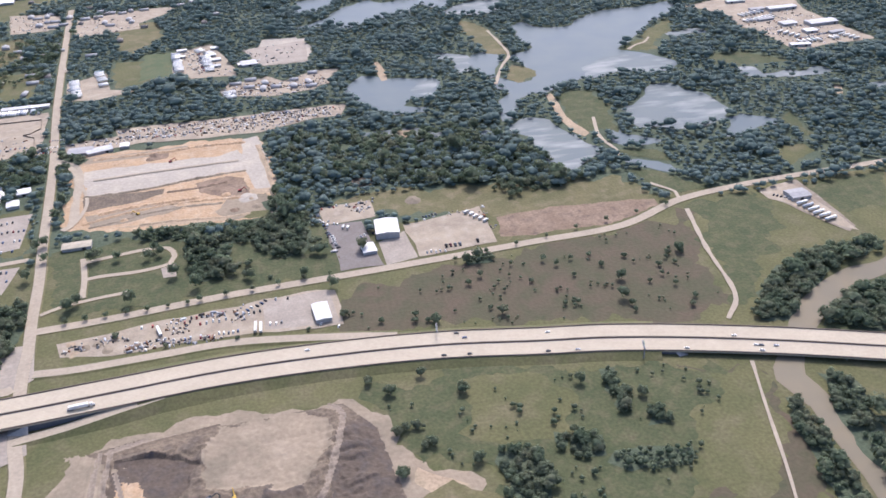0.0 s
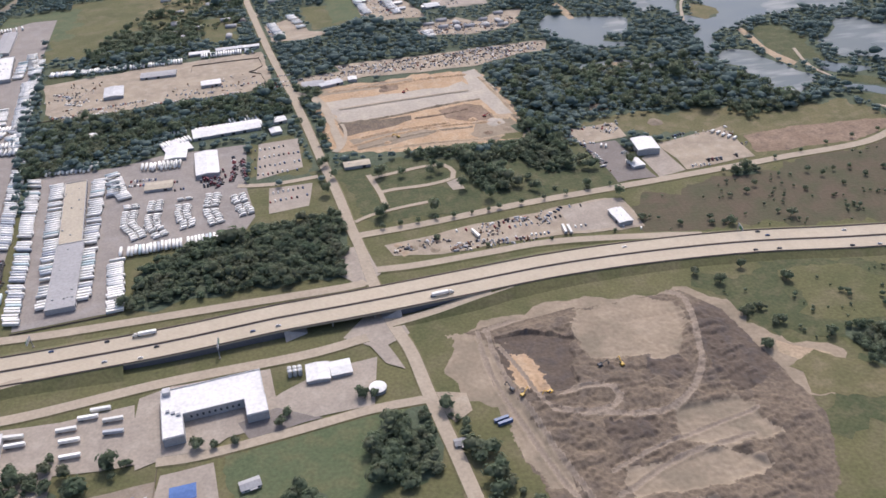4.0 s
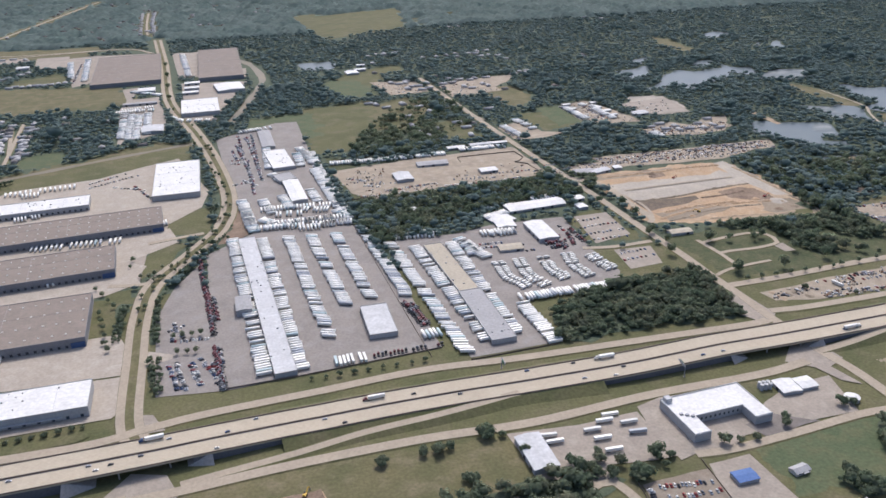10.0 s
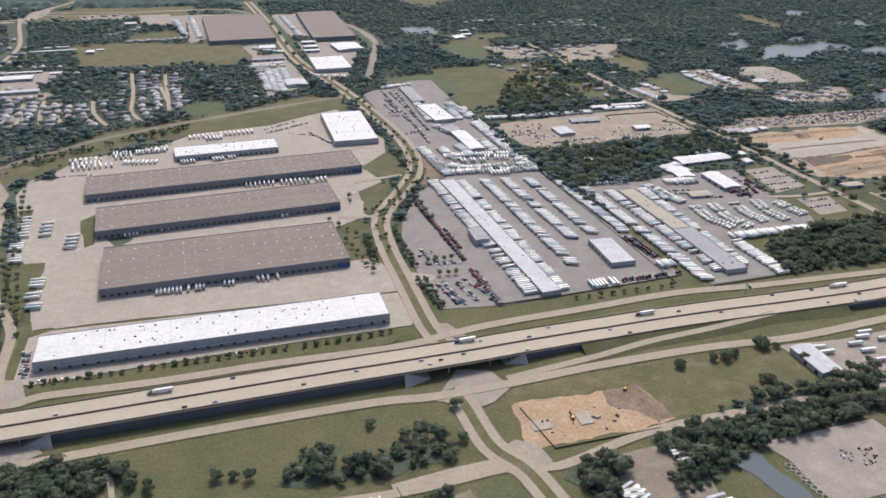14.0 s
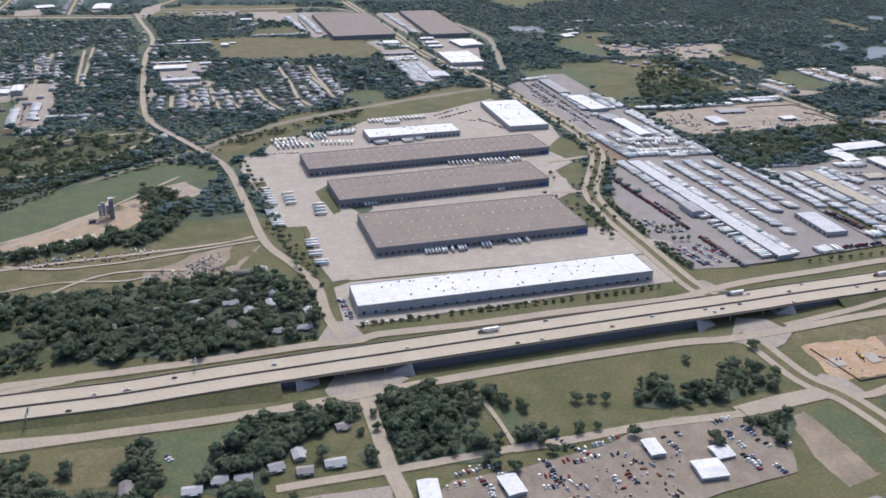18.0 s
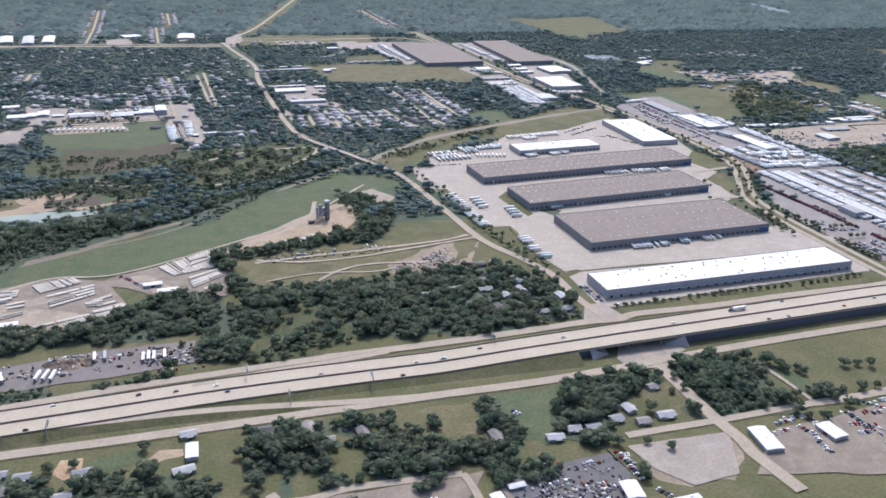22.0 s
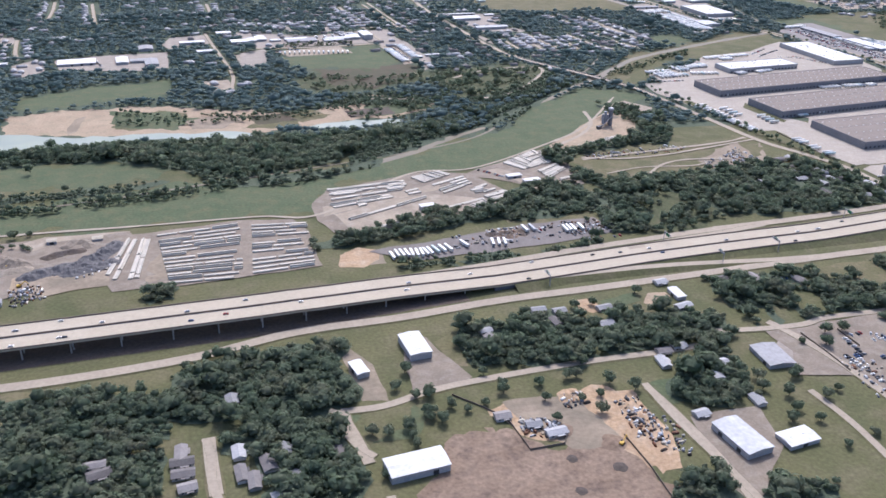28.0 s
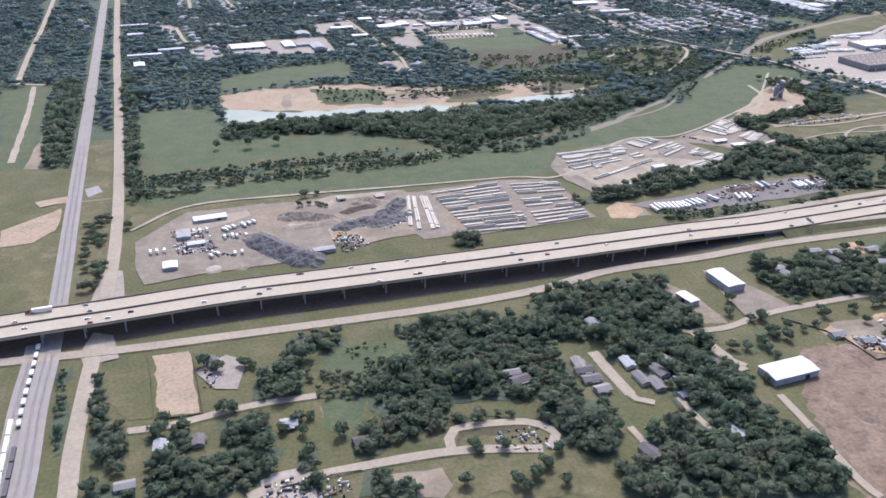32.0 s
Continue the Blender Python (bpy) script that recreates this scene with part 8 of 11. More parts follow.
wood(9.6, 1.0, [(-2417, 895), (-2410, 931), (-2323, 929), (-2224, 936), (-2154, 934), (-2058, 932), (-1937, 932), (-1964, 826), (-2031, 815), (-2081, 791), (-2139, 794), (-2176, 863), (-2249, 877), (-2335, 884), (-2404, 875)])
wood(6.8, 0.95, [(-2279, 354), (-2257, 360), (-2221, 356), (-2159, 339), (-2157, 288), (-2202, 292), (-2268, 300)])
wood(6.0, 0.8, [(-2268, 300), (-2213, 291), (-2161, 276), (-2160, 230), (-2258, 252)])
wood(5.0, 0.5, [(-2347, 321), (-2288, 324), (-2288, 299), (-2312, 274), (-2348, 288)])
wood(6.5, 1, [(-1886, 511), (-1873, 523), (-1828, 525), (-1825, 510), (-1862, 501)])
wood(7, 1, [(-1798, 519), (-1762, 524), (-1730, 538), (-1728, 520), (-1752, 512), (-1793, 510)])
wood(6.5, 0.95, [(-1954, 520), (-1931, 525), (-1892, 519), (-1888, 507), (-1942, 506)])
wood(7, 1, [(-2189, 499), (-2184, 519), (-2162, 521), (-2163, 496), (-2185, 485)])
wood(6, 0.8, [(-2336, 635), (-2307, 639), (-2304, 621), (-2333, 618)])
wood(6.5, 0.6, [(-1985, 1538), (-1844, 1548), (-1840, 1511), (-1978, 1502)])
# rows of vehicles and stacks
row("trailer", (-822, 1007), (-787, 656), 4.9)
row("trailer", (-783, 996), (-752, 657), 4.9)
row("trailer", (-809, 1143), (-796, 1042), 4.7)
row("trailer", (-789, 1038), (-660, 1028), 4.7)
row("trailer", (-774, 1049), (-667, 1051), 4.7)
row("trailer", (-782, 1108), (-744, 1109), 4.7)
row("trailer", (-694, 1372), (-662, 1043), 4.9)
row("trailer", (-708, 1389), (-695, 1334), 4.7)
row("trailer", (-735, 1107), (-664, 1103), 4.7)
row("trailer", (-590, 917), (-560, 666), 4.9)
row("trailer", (-542, 917), (-527, 672), 4.9)
row("trailer", (-609, 957), (-554, 953), 4.7)
row("trailer", (-525, 919), (-521, 876), 4.7)
row("trailer", (-495, 937), (-450, 937), 4.7)
row("trailer", (-749, 994), (-719, 714), 5.2, 64)
row("trailer", (-719, 992), (-694, 782), 5.2, 64)
row("trailer", (-686, 989), (-665, 791), 5.2, 64)
row("trailer", (-649, 1006), (-624, 787), 5.2, 64)
row("trailer", (-619, 937), (-586, 642), 4.8, 70)
row("tractor", (-859, 930), (-838, 750), 4.4)
row("tractor", (-833, 718), (-826, 641), 3.6)
row("tractor", (-630, 771), (-618, 713), 4)
row("car", (-883, 787), (-878, 768), 3.4)
row("car", (-874, 759), (-866, 750), 3.4)
row("car", (-859, 693), (-849, 653), 3.4)
row("car", (-851, 704), (-838, 675), 3.4)
row("car", (-881, 754), (-880, 739), 3.4)
row("car", (-870, 683), (-864, 651), 3.4)
row("box_truck", (-497, 844), (-497, 805), 4.8, 96, -4.5)
row("box_truck", (-497, 844), (-497, 805), 4.8, 96, 4.5)
row("box_truck", (-497, 802), (-484, 772), 4.8, 96, -4.5)
row("box_truck", (-497, 802), (-484, 772), 4.8, 96, 4.5)
row("box_truck", (-472, 846), (-472, 801), 4.8, 96, -4.5)
row("box_truck", (-472, 846), (-472, 801), 4.8, 96, 4.5)
row("box_truck", (-473, 798), (-462, 770), 4.8, 96, -4.5)
row("box_truck", (-473, 798), (-462, 770), 4.8, 96, 4.5)
row("box_truck", (-440, 844), (-440, 805), 4.8, 96, -4.5)
row("box_truck", (-440, 844), (-440, 805), 4.8, 96, 4.5)
row("box_truck", (-439, 802), (-430, 772), 4.8, 96, -4.5)
row("box_truck", (-439, 802), (-430, 772), 4.8, 96, 4.5)
row("box_truck", (-408, 846), (-410, 810), 4.8, 96, -4.5)
row("box_truck", (-408, 846), (-410, 810), 4.8, 96, 4.5)
row("box_truck", (-410, 807), (-401, 776), 4.8, 96, -4.5)
row("box_truck", (-410, 807), (-401, 776), 4.8, 96, 4.5)
row("box_truck", (-381, 835), (-370, 787), 4.8, 96, -4.5)
row("box_truck", (-381, 835), (-370, 787), 4.8, 96, 4.5)
row("trailer", (-499, 746), (-390, 751))
row("trailer", (-502, 732), (-493, 644))
row("trailer", (-664, 1298), (-561, 1296))
row("trailer", (-556, 1295), (-464, 1300))
row("trailer", (-437, 1312), (-357, 1312))
row("tractor", (-678, 664), (-645, 665), 4.0)
row("tractor", (-642, 665), (-607, 669), 4.0)
row("tractor", (-627, 767), (-618, 714), 4.0)
row("tractor", (-620, 765), (-612, 715), 4.0)
row("tractor", (-862, 950), (-842, 784), 4.0)
row("tractor", (-836, 723), (-826, 639), 4.0)
row("tractor", (-843, 838), (-836, 783), 4.0)
row("tractor", (-401, 888), (-400, 870), 4.0)
row("tractor", (-423, 894), (-403, 865), 4.0)
row("tractor", (-384, 911), (-387, 875), 4.0)
row("trailer", (-717, 661), (-688, 662))
row("trailer", (-622, 691), (-605, 693))
row("trailer", (-1039, 1596), (-1019, 1734), 4.5)
row("trailer", (-1037, 1614), (-971, 1615), 4.5)
row("trailer", (-1070, 1772), (-996, 1773), 4.5)
row("car", (-821, 1459), (-793, 1252), 3.2)
row("car", (-807, 1255), (-788, 1224), 3.2)
row("car", (-803, 1508), (-781, 1276), 3.2)
row("car", (-794, 1524), (-779, 1248), 3.2)
row("car", (-829, 1348), (-811, 1349), 3.2)
row("car", (-882, 703), (-869, 650), 3.0)
row("car", (-874, 701), (-861, 648), 3.0)
row("car", (-858, 697), (-847, 654), 3.0)
row("car", (-833, 690), (-825, 639), 3.0)
row("car", (-838, 691), (-832, 650), 3.0)
row("car", (-878, 746), (-844, 743), 3.0)
row("car", (-887, 771), (-871, 779), 3.0)
row("car", (-834, 721), (-828, 689), 3.0)
row("car", (-359, 948), (-324, 951), 5.5)
row("car", (-360, 924), (-307, 930), 5.5)
row("car", (-360, 901), (-307, 906), 5.5)
row("car", (-357, 881), (-311, 884), 5.5)
row("car", (-341, 833), (-307, 836), 5.5)
row("car", (-345, 812), (-303, 817), 5.5)
row("trailer", (-476, 992), (-442, 1004))
row("trailer", (-430, 1023), (-353, 1029))
row("trailer", (-1279, 1033), (-1187, 1054), 5)
row("trailer", (-1178, 1052), (-1053, 1070), 4)
row("trailer", (-1047, 1072), (-915, 1095), 3.4)
row("trailer", (-1229, 901), (-1215, 903), 4)
row("trailer", (-1185, 913), (-1177, 912), 4)
row("trailer", (-1040, 925), (-1034, 927), 5)
row("trailer", (-1178, 741), (-1130, 742), 4)
row("trailer", (-1108, 746), (-1099, 746), 4)
row("trailer", (-1078, 749), (-1051, 752), 5)
row("trailer", (-1179, 1180), (-1156, 1184), 4)
row("trailer", (-1114, 1184), (-1058, 1191), 6)
row("trailer", (-1342, 1195), (-1248, 1205), 7)
row("trailer", (-1340, 1159), (-1279, 1167), 7)
row("trailer", (-1242, 1227), (-1197, 1235), 7)
row("trailer", (-1172, 1283), (-1072, 1298), 7)
row("car", (-1051, 1308), (-1001, 1345), 5)
row("car", (-1048, 1286), (-967, 1340), 5)
row("car", (-1010, 1280), (-960, 1251), 5)
row("car", (-978, 1275), (-946, 1208), 5)
row("car", (-1289, 641), (-1284, 604), 3.2)
row("car", (-1285, 640), (-1281, 597), 3.2)
row("car", (-1267, 587), (-1198, 588), 9)
row("car", (-1180, 593), (-1048, 604), 9)
row("one_trailer", (-1367, 976), (-1351, 978))
row("one_trailer", (-1365, 966), (-1349, 967))
row("one_trailer", (-1364, 956), (-1348, 957))
row("one_trailer", (-1362, 946), (-1347, 947))
row("one_trailer", (-1361, 936), (-1345, 937))
row("one_trailer", (-1359, 926), (-1344, 928))
row("one_trailer", (-1358, 917), (-1342, 918))
row("one_trailer", (-1360, 902), (-1344, 903))
row("one_trailer", (-1359, 894), (-1343, 896))
row("one_trailer", (-1358, 887), (-1342, 888))
row("one_trailer", (-1357, 880), (-1342, 881))
row("one_trailer", (-1355, 865), (-1339, 866))
row("one_trailer", (-1354, 859), (-1338, 859))
row("one_trailer", (-1353, 852), (-1336, 853))
row("one_trailer", (-1352, 846), (-1335, 847))
row("one_trailer", (-1335, 954), (-1321, 956))
row("one_trailer", (-1334, 941), (-1320, 943))
row("one_trailer", (-1333, 929), (-1319, 931))
row("one_trailer", (-1332, 917), (-1318, 919))
row("one_trailer", (-1297, 907), (-1283, 909))
row("one_trailer", (-1297, 896), (-1282, 897))
row("one_trailer", (-1297, 885), (-1282, 886))
row("one_trailer", (-1296, 874), (-1282, 875))
row("one_trailer", (-1315, 792), (-1299, 793))
row("one_trailer", (-1314, 785), (-1299, 785))
row("one_trailer", (-1314, 777), (-1298, 777))
row("one_trailer", (-1312, 758), (-1298, 759))
row("one_trailer", (-1312, 750), (-1298, 751))
row("one_trailer", (-1308, 733), (-1291, 733))
row("one_trailer", (-1308, 727), (-1291, 727))
row("trailer", (-1282, 1218), (-1207, 1225), 4.6)
row("trailer", (-1144, 1270), (-1122, 1274), 4.6)
row("car", (-1352, 1134), (-1303, 1134), 4)
row("trailer", (-1262, 1175), (-1216, 1167), 6)
row("trailer", (-1335, 1176), (-1298, 1182), 6)
row("trailer", (-1178, 1160), (-1160, 1164), 4.5)
row("trailer", (-1131, 1165), (-1100, 1173), 4.5)
row("car", (-454, 1141), (-412, 1138), 3.2)
row("car", (-408, 1141), (-377, 1147), 3.2)
row("car", (-371, 1131), (-346, 1131), 3.2)
row("car", (-326, 1167), (-304, 1168), 3.2)
row("car", (-338, 1152), (-307, 1151), 3.2)
row("car", (-322, 1191), (-301, 1193), 3.2)
row("car", (-348, 1168), (-335, 1169), 3.2)
row("car", (-561, 1150), (-511, 1155), 3.2)
row("car", (-504, 1141), (-458, 1139), 3.2)
row("car", (-593, 1144), (-561, 1146), 3.2)
row("car", (-644, 1216), (-618, 1197), 3.2)
row("car", (-622, 1175), (-601, 1164), 3.2)
row("car", (-633, 1129), (-601, 1124), 3.2)
row("car", (-585, 1124), (-561, 1128), 3.2)
row("car", (-505, 906), (-477, 905), 3.2)
row("car", (-516, 896), (-451, 891), 3.2)
row("car", (-453, 871), (-443, 873), 3.2)
row("car", (-386, 942), (-384, 918), 3.2)
row("trailer", (-439, 1024), (-395, 1028), 4.7)
row("trailer", (-391, 1043), (-358, 1051), 4.7)
row("trailer", (-391, 1021), (-350, 1026), 4.7)
row("trailer", (-482, 1028), (-448, 1031), 4.7)
row("trailer", (-612, 963), (-587, 961), 4.7)
row("trailer", (-577, 962), (-552, 959), 4.7)
row("trailer", (-529, 928), (-509, 863), 4.7)
row("trailer", (-482, 933), (-446, 935), 4.7)
row("tractor", (-423, 883), (-395, 887), 3.6)
row("tractor", (-419, 870), (-396, 873), 3.6)
row("tractor", (-376, 925), (-372, 876), 3.6)
row("tractor", (-414, 901), (-398, 903), 3.6)
row("one_trailer", (-356, 360), (-355, 345))
row("one_trailer", (-360, 360), (-358, 344))
row("one_trailer", (-346, 360), (-344, 344))
row("one_trailer", (-325, 359), (-325, 346))
row("one_trailer", (-322, 360), (-322, 347))
row("one_trailer", (-316, 364), (-316, 350))
row("one_trailer", (-311, 361), (-311, 345))
row("one_trailer", (-299, 360), (-297, 348))
row("one_trailer", (-277, 333), (-273, 325))
row("one_trailer", (-272, 337), (-269, 329))
row("one_trailer", (-386, 338), (-373, 338))
row("one_trailer", (-385, 335), (-373, 335))
row("one_trailer", (-385, 332), (-373, 333))
row("one_trailer", (-385, 330), (-372, 330))
row("one_trailer", (-383, 326), (-370, 326))
row("one_trailer", (-382, 323), (-370, 323))
row("one_trailer", (-382, 320), (-369, 320))
row("one_trailer", (-382, 318), (-369, 318))
row("one_trailer", (-381, 315), (-369, 315))
row("one_trailer", (-335, 329), (-323, 329))
row("one_trailer", (-335, 326), (-324, 327))
row("one_trailer", (-336, 324), (-324, 324))
row("one_trailer", (-336, 321), (-324, 322))
row("one_trailer", (-334, 315), (-321, 315))
row("one_trailer", (-334, 313), (-320, 313))
row("one_trailer", (-333, 310), (-320, 310))
row("one_trailer", (-333, 308), (-320, 308))
row("one_trailer", (-304, 326), (-292, 326))
row("one_trailer", (-303, 322), (-291, 323))
row("one_trailer", (-303, 318), (-291, 319))
row("one_trailer", (-254, 342), (-241, 343))
row("one_trailer", (-254, 339), (-242, 339))
row("one_trailer", (-254, 335), (-242, 335))
row("trailer", (-325, 1439), (-309, 1357), 6)
row("trailer", (-290, 1473), (-273, 1401), 6)
row("trailer", (-166, 1529), (-154, 1426), 6)
row("trailer", (-128, 1543), (-104, 1513), 6)
row("trailer", (-112, 1502), (-105, 1425), 6)
row("trailer", (-76, 1311), (-69, 1287), 6)
row("one_trailer", (-558, 495), (-546, 494))
row("one_trailer", (-554, 485), (-544, 485))
row("one_trailer", (-519, 493), (-506, 493))
row("one_trailer", (-516, 480), (-500, 480))
row("one_trailer", (-512, 463), (-498, 463))
row("one_trailer", (-503, 503), (-492, 503))
row("one_trailer", (-485, 496), (-470, 496))
row("one_trailer", (-482, 482), (-469, 481))
row("one_trailer", (-495, 511), (-483, 511))
row("car", (-496, 411), (-501, 356), 2.9)
row("car", (-488, 412), (-446, 408), 2.9)
row("car", (-486, 399), (-444, 397), 2.9)
row("car", (-488, 388), (-450, 385), 2.9)
row("car", (-487, 380), (-450, 376), 2.9)
row("car", (-489, 369), (-450, 367), 2.9)
row("car", (-484, 358), (-453, 354), 2.9)
row("car", (-480, 348), (-453, 346), 2.9)
row("car", (-1231, 350), (-1211, 352), 3.0)
row("car", (-1214, 342), (-1210, 328), 3.0)
row("car", (-1165, 352), (-1160, 351), 3.0)
row("car", (-1170, 336), (-1162, 335), 3.0)
row("car", (-1171, 323), (-1161, 323), 3.0)
row("car", (-1155, 332), (-1149, 331), 3.0)
row("car", (-1155, 319), (-1147, 320), 3.0)
row("car", (-1147, 349), (-1143, 349), 3.0)
row("car", (-1139, 347), (-1130, 347), 3.0)
row("car", (-1124, 350), (-1115, 349), 3.0)
row("car", (-1111, 349), (-1107, 349), 3.0)
row("car", (-1102, 350), (-1097, 347), 3.0)
row("car", (-1130, 362), (-1124, 362), 3.0)
row("car", (-1117, 364), (-1108, 365), 3.0)
row("car", (-1101, 369), (-1094, 369), 3.0)
row("car", (-1058, 362), (-1053, 343), 3.0)
row("car", (-1044, 366), (-1043, 362), 3.0)
row("car", (-1008, 373), (-992, 376), 3.0)
row("car", (-989, 366), (-981, 336), 3.0)
row("car", (-1004, 360), (-1002, 338), 3.0)
row("car", (-1007, 330), (-1002, 312), 3.0)
row("car", (-1000, 327), (-1000, 310), 3.0)
row("car", (-1116, 325), (-1112, 308), 3.0)
row("car", (-1106, 325), (-1101, 316), 3.0)
row("car", (-970, 343), (-962, 335), 3.0)
row("car", (-989, 317), (-986, 305), 3.0)
row("trailer", (-809, 343), (-812, 302), 4.4)
row("trailer", (-710, 1403), (-691, 1309), 4.7)
row("trailer", (-693, 1274), (-672, 1087), 4.7)
row("trailer", (-818, 1542), (-757, 1556), 4.7)
row("trailer", (-769, 1416), (-765, 1301), 4.7)
row("trailer", (-763, 1269), (-747, 1231), 4.7)
row("trailer", (-750, 1159), (-741, 1105), 4.7)
row("trailer", (-810, 1155), (-794, 1029), 4.7)
row("trailer", (-782, 1153), (-767, 1092), 4.7)
row("trailer", (-783, 1069), (-766, 1052), 4.7)
row("trailer", (-761, 1083), (-726, 1081), 4.7)
row("trailer", (-726, 1095), (-688, 1085), 4.7)
row("trailer", (-787, 1037), (-743, 1041), 4.7)
row("trailer", (-741, 1046), (-686, 1052), 4.7)
row("trailer", (-731, 1023), (-705, 1023), 4.7)
row("trailer", (-677, 1077), (-660, 1051), 4.7)
row("trailer", (-699, 1029), (-663, 1030), 4.7)
row("trailer", (-707, 1185), (-700, 1117), 4.7)
row("trailer", (-718, 1374), (-713, 1297), 4.7)
row("car", (-819, 1524), (-809, 1395), 3.2)
row("car", (-805, 1502), (-790, 1406), 3.2)
row("car", (-801, 1359), (-798, 1275), 3.2)
row("car", (-824, 1236), (-792, 1247), 3.2)
row("car", (-797, 1285), (-792, 1186), 3.2)
row("car", (-831, 1367), (-804, 1371), 3.2)
row("car", (-829, 1425), (-815, 1344), 3.2)
row("trailer", (-1051, 1754), (-1035, 1560), 5.5)
row("trailer", (-1036, 1749), (-1021, 1556), 5.5)
row("trailer", (-1020, 1734), (-1008, 1552), 5.5)
row("trailer", (-1003, 1745), (-989, 1578), 5.5)
row("car", (-1461, 334), (-1431, 335), 3.2)
row("car", (-1462, 324), (-1431, 322), 3.2)
row("car", (-1453, 312), (-1430, 314), 3.2)
row("car", (-1420, 326), (-1405, 330), 3.2)
row("car", (-1409, 309), (-1406, 295), 3.2)
row("car", (-1219, 355), (-1197, 355), 3.2)
row("car", (-1241, 338), (-1224, 339), 3.2)
row("car", (-1194, 368), (-1201, 334), 3.2)
row("car", (-1142, 376), (-1125, 354), 3.2)
row("car", (-1211, 328), (-1212, 305), 3.2)
row("car", (-1160, 352), (-1159, 326), 3.2)
row("car", (-1377, 328), (-1375, 302), 3.2)
row("car", (-1381, 340), (-1374, 323), 3.2)
row("trailer", (-814, 354), (-804, 334), 4.5)
row("car", (-1601, 303), (-1602, 278), 4)
row("car", (-1574, 281), (-1577, 257), 4)
row("car", (-1554, 280), (-1557, 253), 4)
row("car", (-1572, 306), (-1559, 294), 4)
row("car", (-1616, 265), (-1613, 242), 4)
row("car", (-1621, 230), (-1618, 208), 4)
row("car", (-1626, 204), (-1623, 172), 4)
row("car", (-2416, 584), (-2384, 599), 4)
row("car", (-2416, 567), (-2399, 573), 4)
row("car", (-2432, 537), (-2408, 523), 4)
row("car", (-2451, 548), (-2441, 552), 4)
row("car", (-2453, 589), (-2436, 588), 4)
row("trailer", (891, 1451), (941, 1467), 9)
row("trailer", (882, 1416), (953, 1432), 9)
row("car", (916, 1299), (994, 1316), 4)
row("trailer", (910, 1281), (984, 1285), 9)
row("car", (886, 1342), (911, 1328), 4)
row("trailer", (908, 1342), (923, 1311), 9)
row("trailer", (1005, 1299), (1013, 1270), 9)
row("car", (985, 1430), (1021, 1411), 4)
row("trailer", (584, 757), (593, 716), 8)
row("car", (565, 786), (576, 773), 4)
row("trailer", (-1267, 2378), (-1229, 2162), 7)
row("trailer", (-1226, 2406), (-1191, 2126), 6)
row("trailer", (-976, 2396), (-941, 2093), 7)
row("trailer", (-1048, 2197), (-1040, 2083), 6)
row("trailer", (-1058, 1964), (-994, 1914), 5)
row("trailer", (-955, 1697), (-935, 1668), 5)
row("trailer", (-929, 1662), (-877, 1652), 5)
row("trailer", (-919, 1716), (-877, 1708), 5)
row("trailer", (-1059, 1786), (-999, 1797), 5)
row("car", (-1235, 2355), (-1216, 2116), 4)
row("one_trailer", (-762, 382), (-745, 385))
row("one_trailer", (-762, 378), (-745, 381))
row("one_trailer", (-762, 374), (-745, 377))
row("one_trailer", (-761, 367), (-745, 369))
row("one_trailer", (-761, 363), (-746, 365))
row("one_trailer", (-819, 343), (-802, 345))
row("one_trailer", (-819, 338), (-802, 339))
row("one_trailer", (-760, 324), (-744, 326))
row("one_trailer", (-757, 319), (-740, 320))
row("car", (-233, 1197), (-158, 1191), 5)
row("car", (-223, 1174), (-148, 1163), 5)
row("car", (-142, 1193), (-36, 1200), 5)
row("car", (-133, 1169), (-21, 1169), 5)
row("car", (-166, 696), (-146, 697), 8)
row("car", (-121, 694), (-111, 695), 3.4)
row("car", (-101, 691), (-77, 692), 6)
row("car", (-110, 702), (-80, 703), 5)
row("car", (-56, 702), (-38, 714), 4.5)
row("car", (-55, 696), (-44, 697), 4)
row("trailer", (-139, 686), (-129, 689), 5.5)
row("trailer", (-49, 668), (-29, 667), 4.2)
row("car", (-35, 674), (-13, 672), 5)
row("car", (-83, 670), (-61, 670), 4)
row("car", (-119, 668), (-100, 669), 4.5)
row("car", (-100, 667), (-88, 667), 4)
row("car", (-28, 713), (-16, 712), 7)
row("car", (13, 661), (29, 654), 9)
row("car", (35, 890), (53, 893), 4.5)
row("car", (27, 880), (45, 797), 5)
row("car", (33, 851), (49, 850), 4)
row("box_truck", (55, 839), (60, 837), 3.5)
row("car", (72, 815), (86, 819), 4)
row("car", (64, 892), (81, 877), 5)
row("tractor", (160, 769), (196, 772), 5)
row("car", (137, 763), (157, 762), 4.5)
row("car", (144, 841), (164, 844), 4)
row("box_truck", (199, 837), (216, 813), 6)
row("trailer", (-1754, 1492), (-1742, 1384), 5)
row("car", (-2011, 1489), (-1995, 1472), 4)
row("car", (-1982, 1500), (-1956, 1481), 4)
row("trailer", (-1910, 1592), (-1848, 1607), 8)
row("trailer", (-1837, 1617), (-1824, 1592), 6)
row("car", (-2339, 1468), (-2320, 1407), 4)
row("trailer", (-1083, 1044), (-971, 1045), 6)
row("car", (-28, 1204), (82, 1207), 5)
row("car", (-12, 1184), (80, 1185), 5)
row("car", (-329, 1399), (-317, 1345), 5)
row("car", (-172, 1542), (-162, 1433), 5)
row("car", (-128, 1545), (-115, 1433), 5)
row("car", (-78, 1314), (30, 1321), 5)
row("car", (-660, 1188), (-607, 1199), 6)
